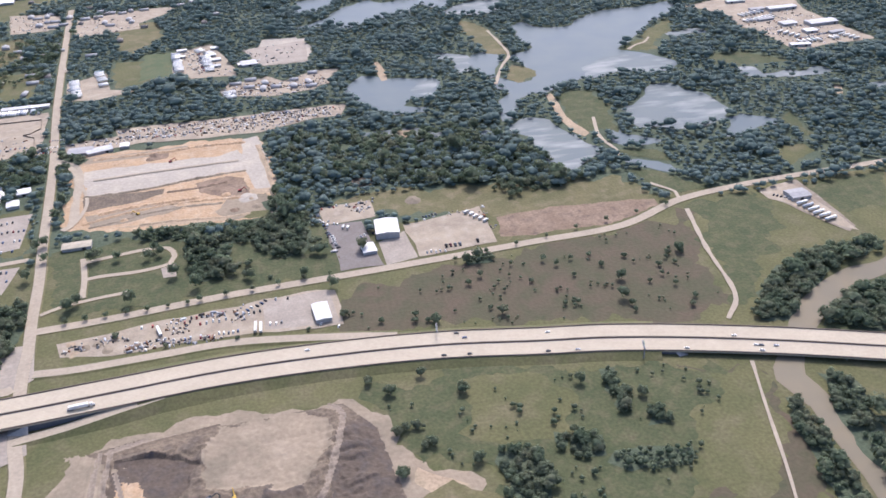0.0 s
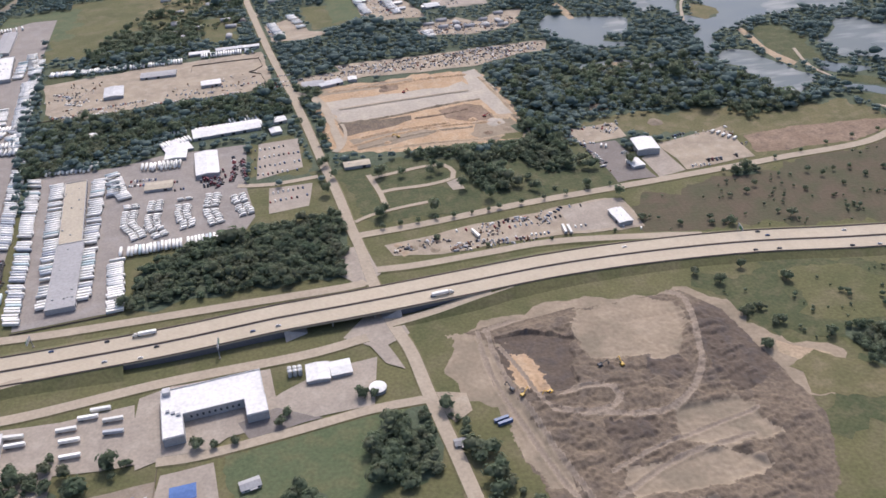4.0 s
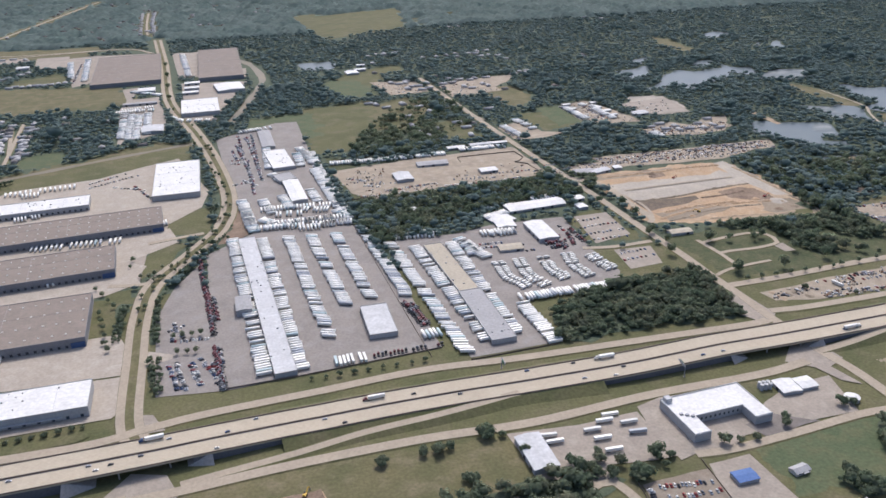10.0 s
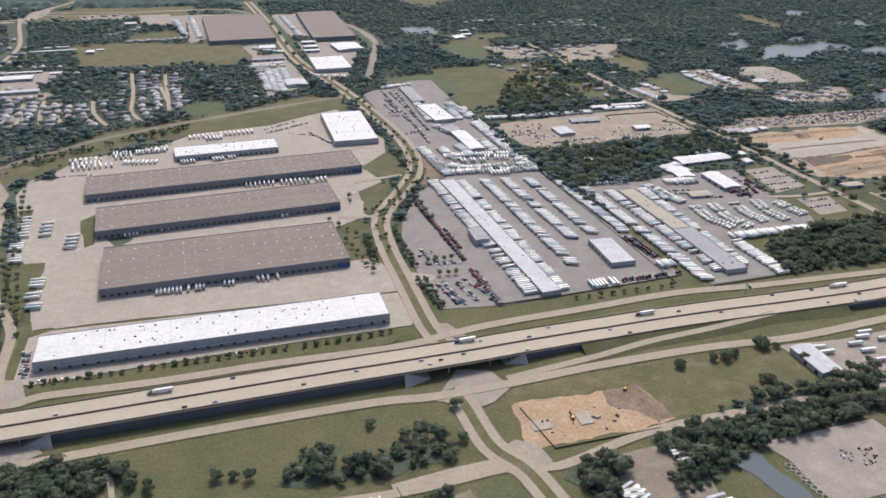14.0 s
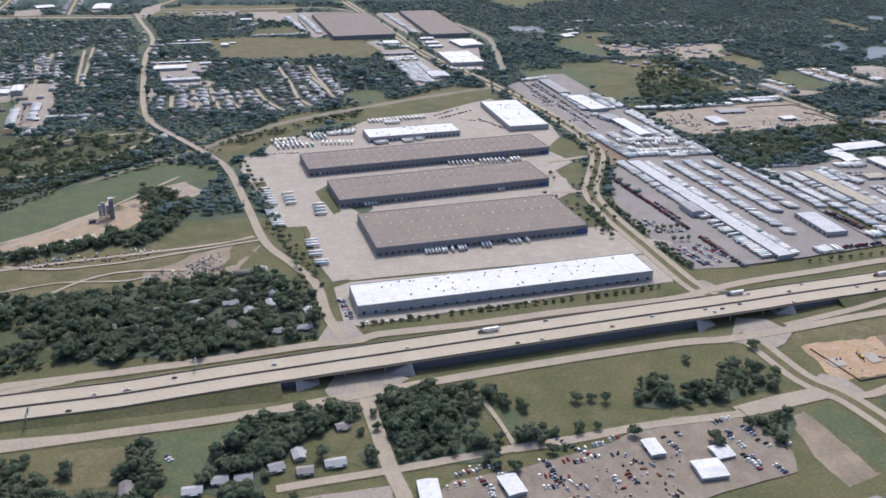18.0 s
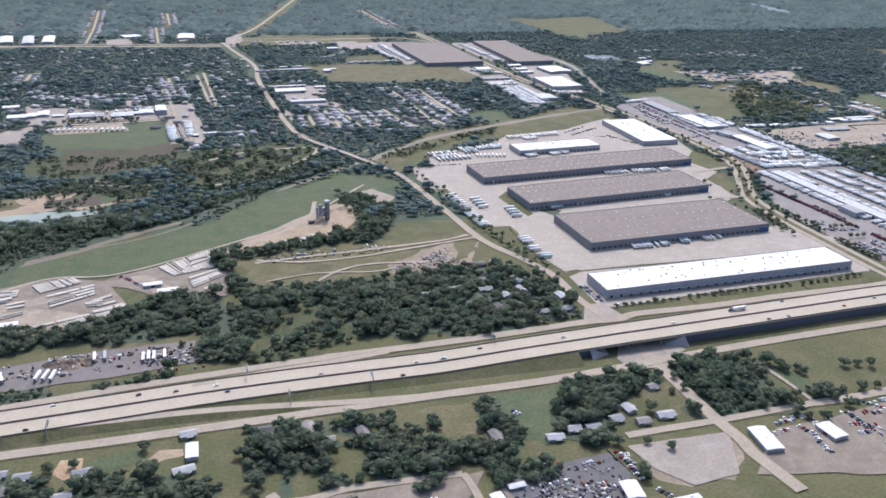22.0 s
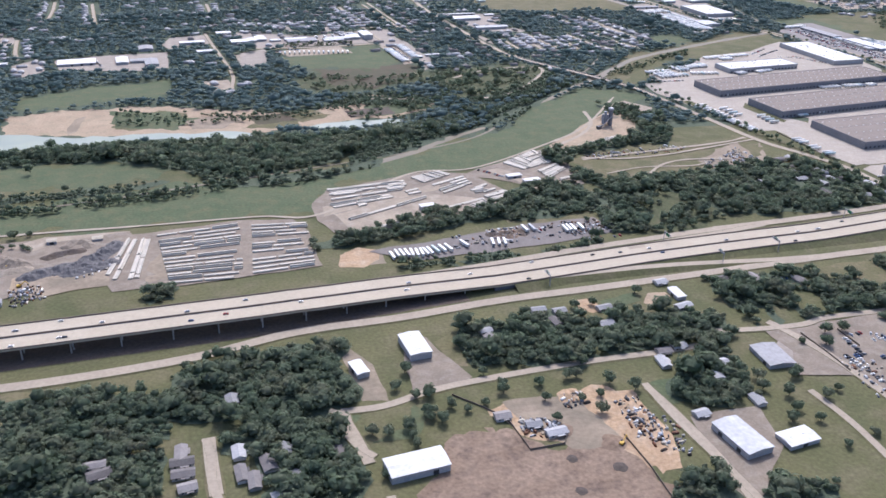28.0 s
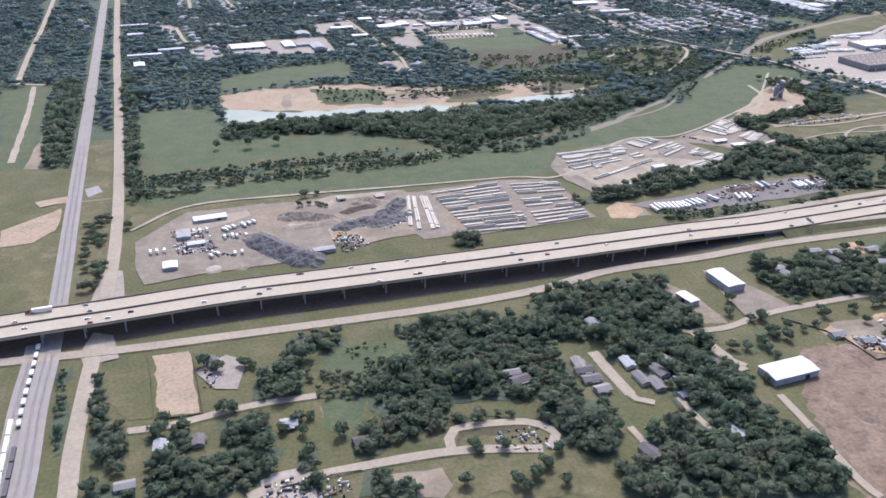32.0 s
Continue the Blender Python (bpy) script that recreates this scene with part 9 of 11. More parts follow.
row("car", (-622, 1177), (-574, 1177), 6)
row("car", (-487, 1166), (-416, 1157), 6)
row("car", (-403, 1175), (-347, 1176), 6)
row("car", (-1562, 312), (-1559, 310), 3.0)
row("car", (-1550, 310), (-1533, 313), 3.0)
row("car", (-1550, 298), (-1534, 298), 3.0)
row("car", (-1577, 297), (-1565, 296), 3.0)
row("car", (-1591, 307), (-1581, 307), 3.0)
row("car", (-1618, 283), (-1616, 269), 3.0)
row("car", (-1607, 281), (-1609, 272), 3.0)
row("car", (-1588, 272), (-1586, 260), 3.0)
row("car", (-1579, 264), (-1567, 269), 3.0)
row("car", (-1574, 256), (-1559, 259), 3.0)
row("car", (-1494, 276), (-1487, 270), 3.0)
row("car", (-1493, 264), (-1487, 240), 3.0)
row("car", (-1374, 336), (-1377, 318), 3.0)
row("car", (-1368, 321), (-1371, 305), 3.0)
row("car", (-1454, 326), (-1441, 328), 3.0)
row("car", (-1370, 295), (-1364, 282), 3.0)
row("car", (-1586, 415), (-1575, 416), 3.0)
row("car", (-1444, 412), (-1441, 406), 3.0)
row("car", (-1795, 761), (-1772, 733), 4)
row("trailer", (-1931, 537), (-1921, 537), 4.6)
row("trailer", (-1917, 538), (-1912, 539), 4.6)
row("trailer", (-1905, 540), (-1892, 544), 4.6)
row("trailer", (-1873, 548), (-1867, 550), 4.6)
row("trailer", (-1843, 547), (-1830, 545), 4.6)
row("trailer", (-1962, 537), (-1936, 540), 4.6)
row("trailer", (-1799, 572), (-1790, 573), 4.6)
row("trailer", (-1755, 564), (-1736, 565), 4.6)
row("car", (-1785, 570), (-1777, 570), 4)
row("car", (-1880, 570), (-1872, 571), 4)
row("car", (-1705, 568), (-1697, 569), 4)
row("car", (-1740, 538), (-1724, 539), 4)
row("car", (-1708, 539), (-1701, 540), 4)
row("box_truck", (-2414, 583), (-2411, 587), 6)
row("box_truck", (-2405, 588), (-2396, 594), 6)
row("box_truck", (-2395, 591), (-2384, 597), 6)
row("box_truck", (-2414, 564), (-2406, 565), 6)
row("box_truck", (-2402, 564), (-2393, 566), 6)
row("box_truck", (-2434, 522), (-2421, 527), 6)
row("box_truck", (-2412, 525), (-2398, 526), 6)
row("box_truck", (-2485, 543), (-2472, 545), 6)
row("box_truck", (-2445, 584), (-2432, 586), 6)
row("car", (-2443, 573), (-2429, 572), 5)
row("trailer", (-1996, 1454), (-1865, 1445), 9)
row("trailer", (-1783, 1455), (-1769, 1353), 6)
row("car", (-1774, 1493), (-1754, 1359), 5)
# precast yards
stacks(13, [(-1887, 752), (-1874, 730), (-1836, 751), (-1848, 766)])
stacks(3, [(-1993, 737), (-1903, 742), (-1904, 710), (-1993, 690)])
stacks(4, [(-1868, 724), (-1822, 745), (-1817, 715), (-1858, 689)])
stacks(2, [(-1826, 698), (-1808, 705), (-1804, 685), (-1821, 685)])
stacks(1, [(-1981, 639), (-1875, 690), (-1874, 685), (-1980, 634)])
stacks(1, [(-1960, 611), (-1888, 632), (-1888, 628), (-1959, 607)])
stacks(1, [(-1878, 646), (-1816, 669), (-1816, 665), (-1878, 640)])
stacks(9, [(-1838, 651), (-1828, 635), (-1810, 643), (-1820, 663)])
stacks(6, [(-1815, 674), (-1786, 690), (-1771, 665), (-1807, 656)])
stacks(16, [(-1757, 780), (-1737, 752), (-1691, 770), (-1700, 821)])
stacks(5, [(-1722, 745), (-1688, 765), (-1684, 743), (-1716, 714)])
stacks(2, [(-1704, 715), (-1683, 724), (-1684, 695), (-1705, 693)])
stacks(24, [(-1672, 807), (-1667, 795), (-1555, 840), (-1561, 859)])
stacks(1, [(-1740, 678), (-1718, 688), (-1718, 683), (-1740, 672)])
stacks(2, [(-1967, 682), (-1956, 686), (-1953, 674), (-1964, 671)])
stacks(4, [(-1995, 731), (-1898, 743), (-1893, 720), (-1988, 709)])
stacks(2, [(-1998, 684), (-1924, 702), (-1919, 690), (-1992, 671)])
stacks(2, [(-1904, 709), (-1887, 716), (-1884, 697), (-1901, 693)])
stacks(3, [(-1820, 703), (-1801, 715), (-1792, 691), (-1810, 683)])
stacks(4, [(-1723, 800), (-1691, 813), (-1689, 797), (-1720, 773)])
stacks(14, [(-2184, 639), (-2098, 651), (-2098, 519), (-2166, 520)], 2)
stacks(13, [(-2086, 646), (-2027, 641), (-2028, 532), (-2090, 525)], 2)
stacks(2, [(-2214, 632), (-2230, 543), (-2212, 541), (-2201, 629)])
stacks(2, [(-2198, 629), (-2205, 539), (-2194, 541), (-2189, 627)])
# lone trees
trees([(-697, 490), (-659, 499), (-647, 496), (-637, 499), (-604, 505), (-627, 455), (-627, 451), (-577, 479), (-519, 464), (-521, 454), (-912, 475)])
trees([(-660, 496), (-649, 500), (-635, 501), (-697, 494), (-601, 507), (-411, 452), (-383, 449), (-349, 460), (-343, 470), (-398, 449), (-545, 456), (-531, 439), (-519, 436), (-283, 476), (-273, 474), (-506, 447), (-473, 445), (-632, 457), (-625, 456)])
trees([(-605, 512), (-599, 515), (-589, 506), (-542, 426), (-590, 427), (-600, 430), (-502, 428), (-561, 426)])
trees([(-219, 836), (-160, 826), (-51, 758), (-106, 756), (-130, 784), (-171, 742), (4, 749), (-179, 687), (31, 721), (36, 669), (174, 733), (186, 734), (101, 643), (120, 638), (186, 636), (399, 698), (385, 696), (320, 662), (44, 565), (61, 545), (60, 497)])
trees([(-2169, 503), (-1722, 583)])
trees([(-2180, 496), (-2381, 843), (-2344, 851), (-2325, 657), (-2311, 662), (-2421, 845), (-2513, 612)])
trees([(-694, 495), (-645, 501)])
trees([(-230, 750), (-223, 754), (-114, 804), (-192, 833), (-270, 849), (5, 798), (121, 539), (56, 452), (70, 787)])
trees([(-230, 744), (-213, 840), (-147, 831), (-153, 842), (-283, 877), (-273, 944), (-273, 987), (-301, 1006), (-276, 884), (-282, 814)])
trees([(-908, 908), (-891, 927), (-880, 943), (-866, 970), (-852, 1002), (-844, 1038), (-835, 1066), (-828, 1095), (-827, 1139), (-832, 1188), (-840, 1241), (-853, 1299), (-880, 1429), (-896, 1484), (-916, 1537), (-934, 1607), (-944, 1672), (-954, 1764), (-970, 1867), (-982, 1979), (-993, 2103), (-1008, 2242)])
trees([(-919, 796), (-924, 829), (-924, 862), (-914, 904), (-896, 937), (-878, 962), (-860, 1011), (-848, 1041), (-833, 1098), (-833, 1151), (-837, 1223), (-847, 1289), (-860, 1397), (-875, 1459), (-886, 1524), (-907, 1619), (-925, 1698)])
trees([(-1809, 404), (-1791, 405), (-1623, 298), (-1640, 306), (-1335, 335), (-1491, 236), (-1482, 232), (-1370, 317), (-1372, 307), (-1517, 402), (-1514, 409), (-1302, 426), (-1282, 434), (-1282, 416), (-1328, 389), (-1362, 396), (-1466, 391), (-1351, 347), (-1219, 420), (-1743, 417), (-1593, 317), (-1557, 381)])
trees([(-1913, 291), (-1930, 280), (-1885, 275), (-1850, 299), (-1857, 270), (-1827, 286), (-1811, 274), (-1848, 254), (-1885, 250), (-1714, 252), (-1681, 262), (-1704, 222), (-1715, 212), (-1698, 241), (-1672, 232), (-1657, 238), (-1611, 316), (-1694, 178), (-1666, 185), (-1709, 267), (-2019, 263), (-2007, 261), (-1992, 254), (-1990, 244), (-1975, 272), (-1980, 299), (-1974, 277), (-2017, 218), (-1981, 334), (-1992, 313)])
trees([(-2457, 268), (-2418, 271), (-2411, 272), (-2432, 334), (-2423, 324), (-2402, 327), (-2395, 322), (-2255, 192), (-2252, 188), (-2234, 187), (-2214, 164), (-2237, 153), (-2206, 146), (-2270, 160), (-2234, 146), (-2225, 156), (-2366, 342), (-2200, 176), (-2174, 170), (-2359, 250), (-2368, 249), (-2379, 239), (-2366, 233), (-2341, 227)])
trees([(-1201, 433), (-1202, 424), (-1172, 434), (-1172, 427), (-1204, 401), (-1194, 371), (-1199, 352), (-1187, 347), (-1183, 346), (-1163, 390), (-1156, 373), (-1151, 362), (-1096, 422), (-1109, 424), (-1084, 418), (-1121, 383), (-1106, 384), (-1020, 350), (-1020, 345), (-1080, 369), (-983, 362), (-1160, 425), (-1157, 418), (-1141, 383), (-1295, 413), (-1291, 388), (-1290, 377), (-1514, 403), (-1512, 402)])
shrubs([(166, 691), (181, 703), (218, 716), (253, 716), (264, 704), (282, 711), (249, 659), (275, 681), (302, 711), (310, 692), (339, 702), (315, 637), (312, 618), (312, 608), (386, 678), (400, 694), (368, 603), (378, 616), (103, 652), (114, 640), (177, 645), (249, 634), (229, 680), (345, 650), (367, 677)])
shrubs([(-862, 1351), (-859, 1319), (-855, 1282), (-852, 1253), (-847, 1218), (-838, 1133), (-841, 1088), (-850, 1054), (-878, 983), (-877, 972), (-888, 945), (-903, 910), (-912, 880), (-907, 941), (-915, 923), (-921, 915), (-931, 918), (-946, 972), (-947, 952), (-865, 1436), (-870, 1461), (-885, 1413)])
trees([(-1967, 266), (-1991, 265), (-1956, 283), (-1970, 300), (-1946, 275), (-1890, 334), (-1857, 335), (-1840, 315), (-1882, 295), (-1841, 272), (-1721, 267), (-1674, 264), (-1752, 321), (-1757, 268), (-1764, 340), (-1921, 318), (-1911, 301), (-1858, 300), (-1722, 246), (-1695, 207), (-1633, 181)])
trees([(75, 501), (86, 479), (78, 478), (59, 453), (58, 496), (246, 516), (248, 492), (199, 458), (201, 451), (184, 459), (160, 442), (143, 457), (150, 450), (151, 417), (128, 414), (143, 400), (142, 392), (116, 453), (91, 563), (122, 534), (268, 494), (224, 522), (273, 473), (136, 459), (198, 466), (82, 482), (247, 504), (67, 501)])
# small trees and shrubs in rows
shrubs([(-904, 840), (-902, 820), (-900, 800), (-898, 781), (-897, 763), (-895, 745)])
shrubs([(-901, 706), (-898, 694), (-896, 682), (-894, 671), (-892, 660)])
shrubs([(-880, 753), (-871, 754), (-861, 754), (-852, 755)])
shrubs([(-874, 719), (-864, 718), (-855, 718)])
shrubs([(-743, 636), (-729, 637), (-715, 637), (-701, 638), (-687, 639), (-673, 640), (-659, 641), (-644, 641), (-630, 642)])
shrubs([(-1271, 583), (-1261, 584), (-1252, 584), (-1243, 585), (-1233, 585), (-1224, 586), (-1215, 586), (-1205, 587), (-1196, 587)])
shrubs([(-1180, 590), (-1170, 590), (-1160, 591), (-1150, 591), (-1140, 592), (-1131, 592), (-1121, 593), (-1111, 593), (-1101, 594), (-1091, 594), (-1080, 595), (-1070, 595), (-1060, 596), (-1050, 596)])
shrubs([(-1031, 598), (-1021, 599), (-1010, 600), (-1000, 601), (-989, 602), (-979, 603), (-968, 605), (-957, 606), (-947, 607)])
shrubs([(-1357, 848), (-1350, 829), (-1344, 809), (-1338, 791), (-1333, 772), (-1327, 755), (-1322, 738), (-1316, 721), (-1311, 705)])
shrubs([(-1355, 872), (-1361, 907), (-1368, 945), (-1374, 984), (-1382, 1026), (-1390, 1071), (-1398, 1119)])
shrubs([(-966, 829), (-961, 810), (-957, 793), (-953, 775), (-949, 759), (-945, 742)])
shrubs([(-980, 896), (-970, 878), (-961, 860), (-952, 843)])
shrubs([(-1380, 1053), (-1372, 1012), (-1364, 973), (-1357, 936), (-1350, 901), (-1343, 868), (-1337, 836), (-1331, 806), (-1325, 778), (-1319, 750), (-1314, 724), (-1309, 699), (-1304, 675)])
shrubs([(-952, 758), (-935, 794), (-917, 832), (-897, 873), (-875, 917), (-853, 964), (-828, 1014)])
shrubs([(-230, 723), (-211, 724), (-192, 725), (-172, 726), (-153, 726), (-133, 727), (-114, 728)])
shrubs([(-102, 730), (-76, 733), (-50, 736), (-24, 739), (3, 743), (30, 746)])
shrubs([(163, 739), (199, 746), (235, 754), (272, 761), (310, 770), (349, 778), (389, 786), (430, 795)])
shrubs([(-132, 661), (-66, 657), (1, 654), (70, 650)])
shrubs([(-1388, 1117), (-1384, 1095), (-1380, 1073), (-1377, 1052), (-1374, 1031), (-1370, 1011), (-1367, 992), (-1364, 973)])
shrubs([(-1361, 961), (-1358, 939), (-1355, 918), (-1353, 898), (-1350, 878), (-1347, 859), (-1345, 840), (-1343, 822), (-1340, 805), (-1338, 788), (-1336, 771)])
shrubs([(-1334, 763), (-1331, 745), (-1328, 728), (-1325, 711), (-1323, 695), (-1320, 680), (-1318, 665), (-1315, 650), (-1313, 635), (-1311, 622), (-1308, 608)])
shrubs([(-1353, 1176), (-1340, 1183), (-1327, 1191), (-1314, 1198), (-1300, 1206), (-1287, 1213), (-1273, 1221), (-1259, 1229), (-1244, 1237), (-1230, 1245), (-1215, 1254), (-1200, 1262)])
shrubs([(-1361, 1008), (-1352, 971)])
# fences
fence([(-1922, 265), (-1919, 253), (-1915, 223), (-1889, 224), (-1882, 236)])
fence([(-1844, 224), (-1841, 190), (-1841, 158)])
fence([(-1952, 297), (-1935, 279), (-1922, 263)])
fence([(-451, 1247), (-450, 1274), (-404, 1277), (-348, 1278), (-343, 1242), (-356, 1225), (-364, 1222), (-346, 1208), (-333, 1130)])
fence([(-655, 1120), (-554, 1124), (-456, 1123), (-372, 1124), (-337, 1131)])
fence([(-662, 1315), (-593, 1322), (-474, 1315), (-351, 1322)])
fence([(-502, 422), (-503, 390), (-498, 345)])
fence([(-392, 357), (-389, 347), (-391, 320)])
fence([(-440, 436), (-441, 381), (-438, 331)])
fence([(-1633, 319), (-1630, 287), (-1629, 259)])
fence([(-1484, 312), (-1481, 278), (-1474, 242)])
fence([(-1387, 344), (-1381, 313), (-1385, 275), (-1452, 277)])
fence([(-1597, 318), (-1596, 290)])
fence([(-859, 462), (-847, 405), (-753, 412)])
fence([(-978, 386), (-968, 329)])
fence([(-1314, 830), (-1308, 717), (-1304, 704)])
fence([(-2475, 357), (-2465, 272), (-2432, 271), (-2442, 355)])
fence([(-2383, 182), (-2347, 187), (-2332, 187)])
fence([(-659, 1028), (-622, 648)])
fence([(-824, 640), (-744, 647), (-608, 664)])
fence([(-585, 633), (-491, 641)])
# houses
houses([(-1397, 604), (-1387, 605), (-1439, 646), (-1514, 620), (-1472, 590)])
houses([(-564, 451), (-372, 404), (-216, 407)])
houses([(-941, 261), (-924, 262), (-908, 270), (-894, 272)])
pale_houses([(-1844, 404), (-1826, 398), (-1901, 379), (-1422, 367), (-1403, 375), (-1386, 374), (-1362, 382), (-1318, 379), (-1749, 321), (-1773, 302), (-1729, 291), (-1784, 395), (-1794, 368), (-1711, 383), (-1710, 430), (-2114, 324), (-2079, 232), (-2085, 214), (-1740, 275), (-1778, 233), (-1727, 239), (-1904, 248), (-1891, 236), (-2374, 245), (-2460, 240), (-2075, 224), (-2074, 166), (-1433, 376), (-1345, 394)])
houses([(-1900, 365), (-1889, 359), (-1469, 378), (-1615, 419), (-1341, 374), (-1765, 317), (-1836, 381), (-1699, 382), (-1603, 400), (-2149, 269), (-2148, 260), (-2147, 248), (-2144, 234), (-2110, 240), (-2102, 231), (-2080, 258), (-2045, 247), (-1923, 262), (-2200, 259), (-2092, 246), (-2435, 240), (-2479, 205), (-2204, 269), (-2142, 160), (-2111, 262), (-2328, 215), (-2426, 335), (-1308, 423), (-1649, 423), (-1573, 405)])
pale_houses([(-1471, 649), (-1452, 653), (-1469, 609), (-1432, 658), (-1429, 616), (-1399, 651), (-1381, 631), (-1387, 600), (-1359, 643), (-1354, 586), (-1321, 619), (-1328, 588), (-1491, 614), (-1409, 608)])
# heaps
ridge(3, 1.2, "orange_soil", [(-240, 926), (-209, 938), (-177, 946), (-145, 952), (-104, 952), (-57, 947)], 0.9)
ridge(3, 1.0, "tan_soil", [(-232, 916), (-201, 924), (-170, 936), (-124, 941), (-84, 939)], 0.9)
ridge(4, 1.4, "orange_soil", [(-223, 947), (-185, 957), (-145, 958), (-111, 961)], 0.9)
ridge(3, 1.2, "red_soil", [(-147, 986), (-112, 988), (-77, 996)], 0.9)
ridge(3, 1.5, "tan_soil", [(-249, 997), (-182, 1001), (-127, 1013), (-77, 1021), (-54, 1023)], 0.9)
ridge(4, 1.5, "orange_soil", [(-250, 1109), (-206, 1111), (-161, 1110), (-116, 1117), (-54, 1115)], 0.9)
ridge(3, 1.0, "sand", [(-35, 1098), (-26, 1037), (-19, 967)], 0.9)
ridge(3, 1.2, "tan_soil", [(-22, 960), (-16, 913), (-20, 893)], 0.9)
ridge(3, 1.0, "sand", [(-174, 909), (-129, 908), (-77, 902), (-51, 904)], 0.9)
heap(-172, 1104, 8, 3, "red_soil")
heap(-178, 1091, 6, 2, "red_soil")
heap(-77, 960, 6, 2, "orange_soil")
heap(-67, 917, 6, 2, "red_soil")
heap(-127, 939, 4, 1, "orange_soil")
heap(-40, 920, 7, 2, "tan_soil")
heap(-195, 925, 5, 1.5, "orange_soil")
heap(-47, 941, 5, 2, "sand")
heap(-206, 678, 7, 1.5, "tan_soil")
heap(-220, 687, 6, 1.2, "sand")
heap(-194, 682, 7, 1.6, "tan_soil")
heap(-179, 685, 6, 1.2, "sand")
heap(-160, 670, 7, 1.4, "red_soil")
heap(-215, 672, 6, 1.2, "sand")
heap(-185, 669, 7, 1.5, "tan_soil")
heap(-2182, 538, 10, 2, "tan_soil")
heap(91, 951, 14, 3, "dark_soil")
heap(144, 885, 10, 3, "tan_soil")
heap(-1885, 239, 8, 3, "red_soil")
heap(-1866, 277, 9, 2.5, "orange_soil")
heap(-1826, 255, 8, 2, "orange_soil")
heap(-1925, 239, 10, 2, "red_soil")
heap(-1855, 218, 9, 2, "red_soil")
heap(-1822, 241, 7, 2, "orange_soil")
heap(-1965, 196, 5, 0.5, "red_soil")
heap(-1971, 161, 7, 0.6, "dark_soil")
heap(-1923, 185, 6, 0.5, "red_soil")
heap(-1916, 163, 6, 0.7, "brown_mud")
heap(-1890, 208, 4, 1.2, "bark")
heap(-1861, 193, 5, 1.2, "bark")
heap(-1889, 148, 5, 0.7, "brown_mud")
heap(-1924, 207, 5, 0.5, "red_soil")
heap(-1860, 281, 5, 2, "orange_soil")
heap(-1828, 257, 5, 1.6, "tan_soil")
heap(-1983, 179, 4, 0.5, "red_soil")
heap(-1966, 140, 6, 0.5, "red_soil")
heap(-1896, 177, 4, 0.7, "bark")
heap(-1883, 133, 6, 0.6, "red_soil")
heap(-1544, 941, 12, 6, "sand")
heap(-1555, 914, 10, 4, "sand")
heap(-1524, 948, 11, 4, "packed_gravel")
heap(-50, 945, 12, 2, "packed_soil")
heap(-2299, 553, 8, 2, "tan_soil")
heap(-2344, 597, 10, 3, "tan_soil")
heap(-2425, 499, 10, 1.5, "packed_soil")
heap(-2401, 499, 9, 1.2, "tan_soil")
heap(-1833, 570, 7, 2.5, "brown_mud")
heap(-1825, 571, 8, 3, "red_soil")
heap(-1817, 567, 8, 3, "brown_mud")
heap(-1809, 570, 8, 2.5, "red_soil")
heap(-1803, 562, 6, 2, "brown_mud")
ridge(17, 9, "grey_gravel", [(-2379, 548), (-2365, 529), (-2349, 509), (-2337, 499)], 0.2)
ridge(10, 3.5, "gravel", [(-2388, 562), (-2378, 566), (-2366, 545)], 0.3)
ridge(13, 6, "gravel", [(-2347, 603), (-2330, 604), (-2307, 589)], 0.35)
ridge(8, 3, "packed_gravel", [(-2349, 576), (-2327, 577), (-2302, 583)], 0.3)
ridge(11, 4.5, "grey_gravel", [(-2294, 564), (-2277, 572), (-2256, 579), (-2238, 595), (-2222, 619)], 0.8)
ridge(9, 3, "grey_gravel", [(-2260, 563), (-2242, 570), (-2221, 583)], 0.9)
ridge(7, 2.5, "brown_mud", [(-2284, 604), (-2272, 611), (-2257, 614)], 0.4)
ridge(6, 3, "gravel", [(-2270, 626), (-2263, 637), (-2253, 634), (-2248, 624)], 0.5)
ridge(6, 2, "brown_mud", [(-1838, 568), (-1822, 570), (-1801, 570)], 0.8)
ridge(5, 1.6, "red_soil", [(-1832, 561), (-1814, 561)], 0.8)
# scrap and clutter
clutter(45, [(-2260, 568), (-2217, 595), (-2217, 566), (-2250, 550)])
clutter(110, [(-2310, 539), (-2283, 546), (-2273, 519), (-2300, 503)])
clutter(90, [(-2465, 560), (-2428, 564), (-2422, 539), (-2459, 535)])
clutter(70, [(-1841, 583), (-1801, 581), (-1798, 557), (-1835, 557)])
clutter(110, [(-1760, 567), (-1698, 585), (-1699, 549), (-1750, 548)])
clutter(70, [(-1791, 1487), (-1752, 1509), (-1736, 1349), (-1773, 1339)])
clutter(260, [(-231, 1202), (-112, 1203), (-25, 1206), (-33, 1149), (-116, 1154), (-223, 1161)])
clutter(160, [(-24, 1213), (74, 1211), (72, 1181), (-29, 1148)])
clutter(240, [(870, 1435), (981, 1483), (1022, 1450), (1019, 1337), (1012, 1277), (901, 1258), (885, 1322)])
clutter(60, [(-631, 1254), (-576, 1250), (-598, 1169), (-648, 1182)])
clutter(60, [(-640, 1160), (-509, 1155), (-524, 1107), (-648, 1120)])
clutter(60, [(-470, 1202), (-345, 1221), (-377, 1144), (-483, 1146)])
clutter(70, [(-75, 1343), (28, 1358), (105, 1361), (55, 1292), (-61, 1298)])
clutter(40, [(-157, 1548), (-87, 1459), (-66, 1399), (-130, 1407)])
clutter(50, [(-228, 689), (-172, 692), (-166, 680), (-225, 672)])
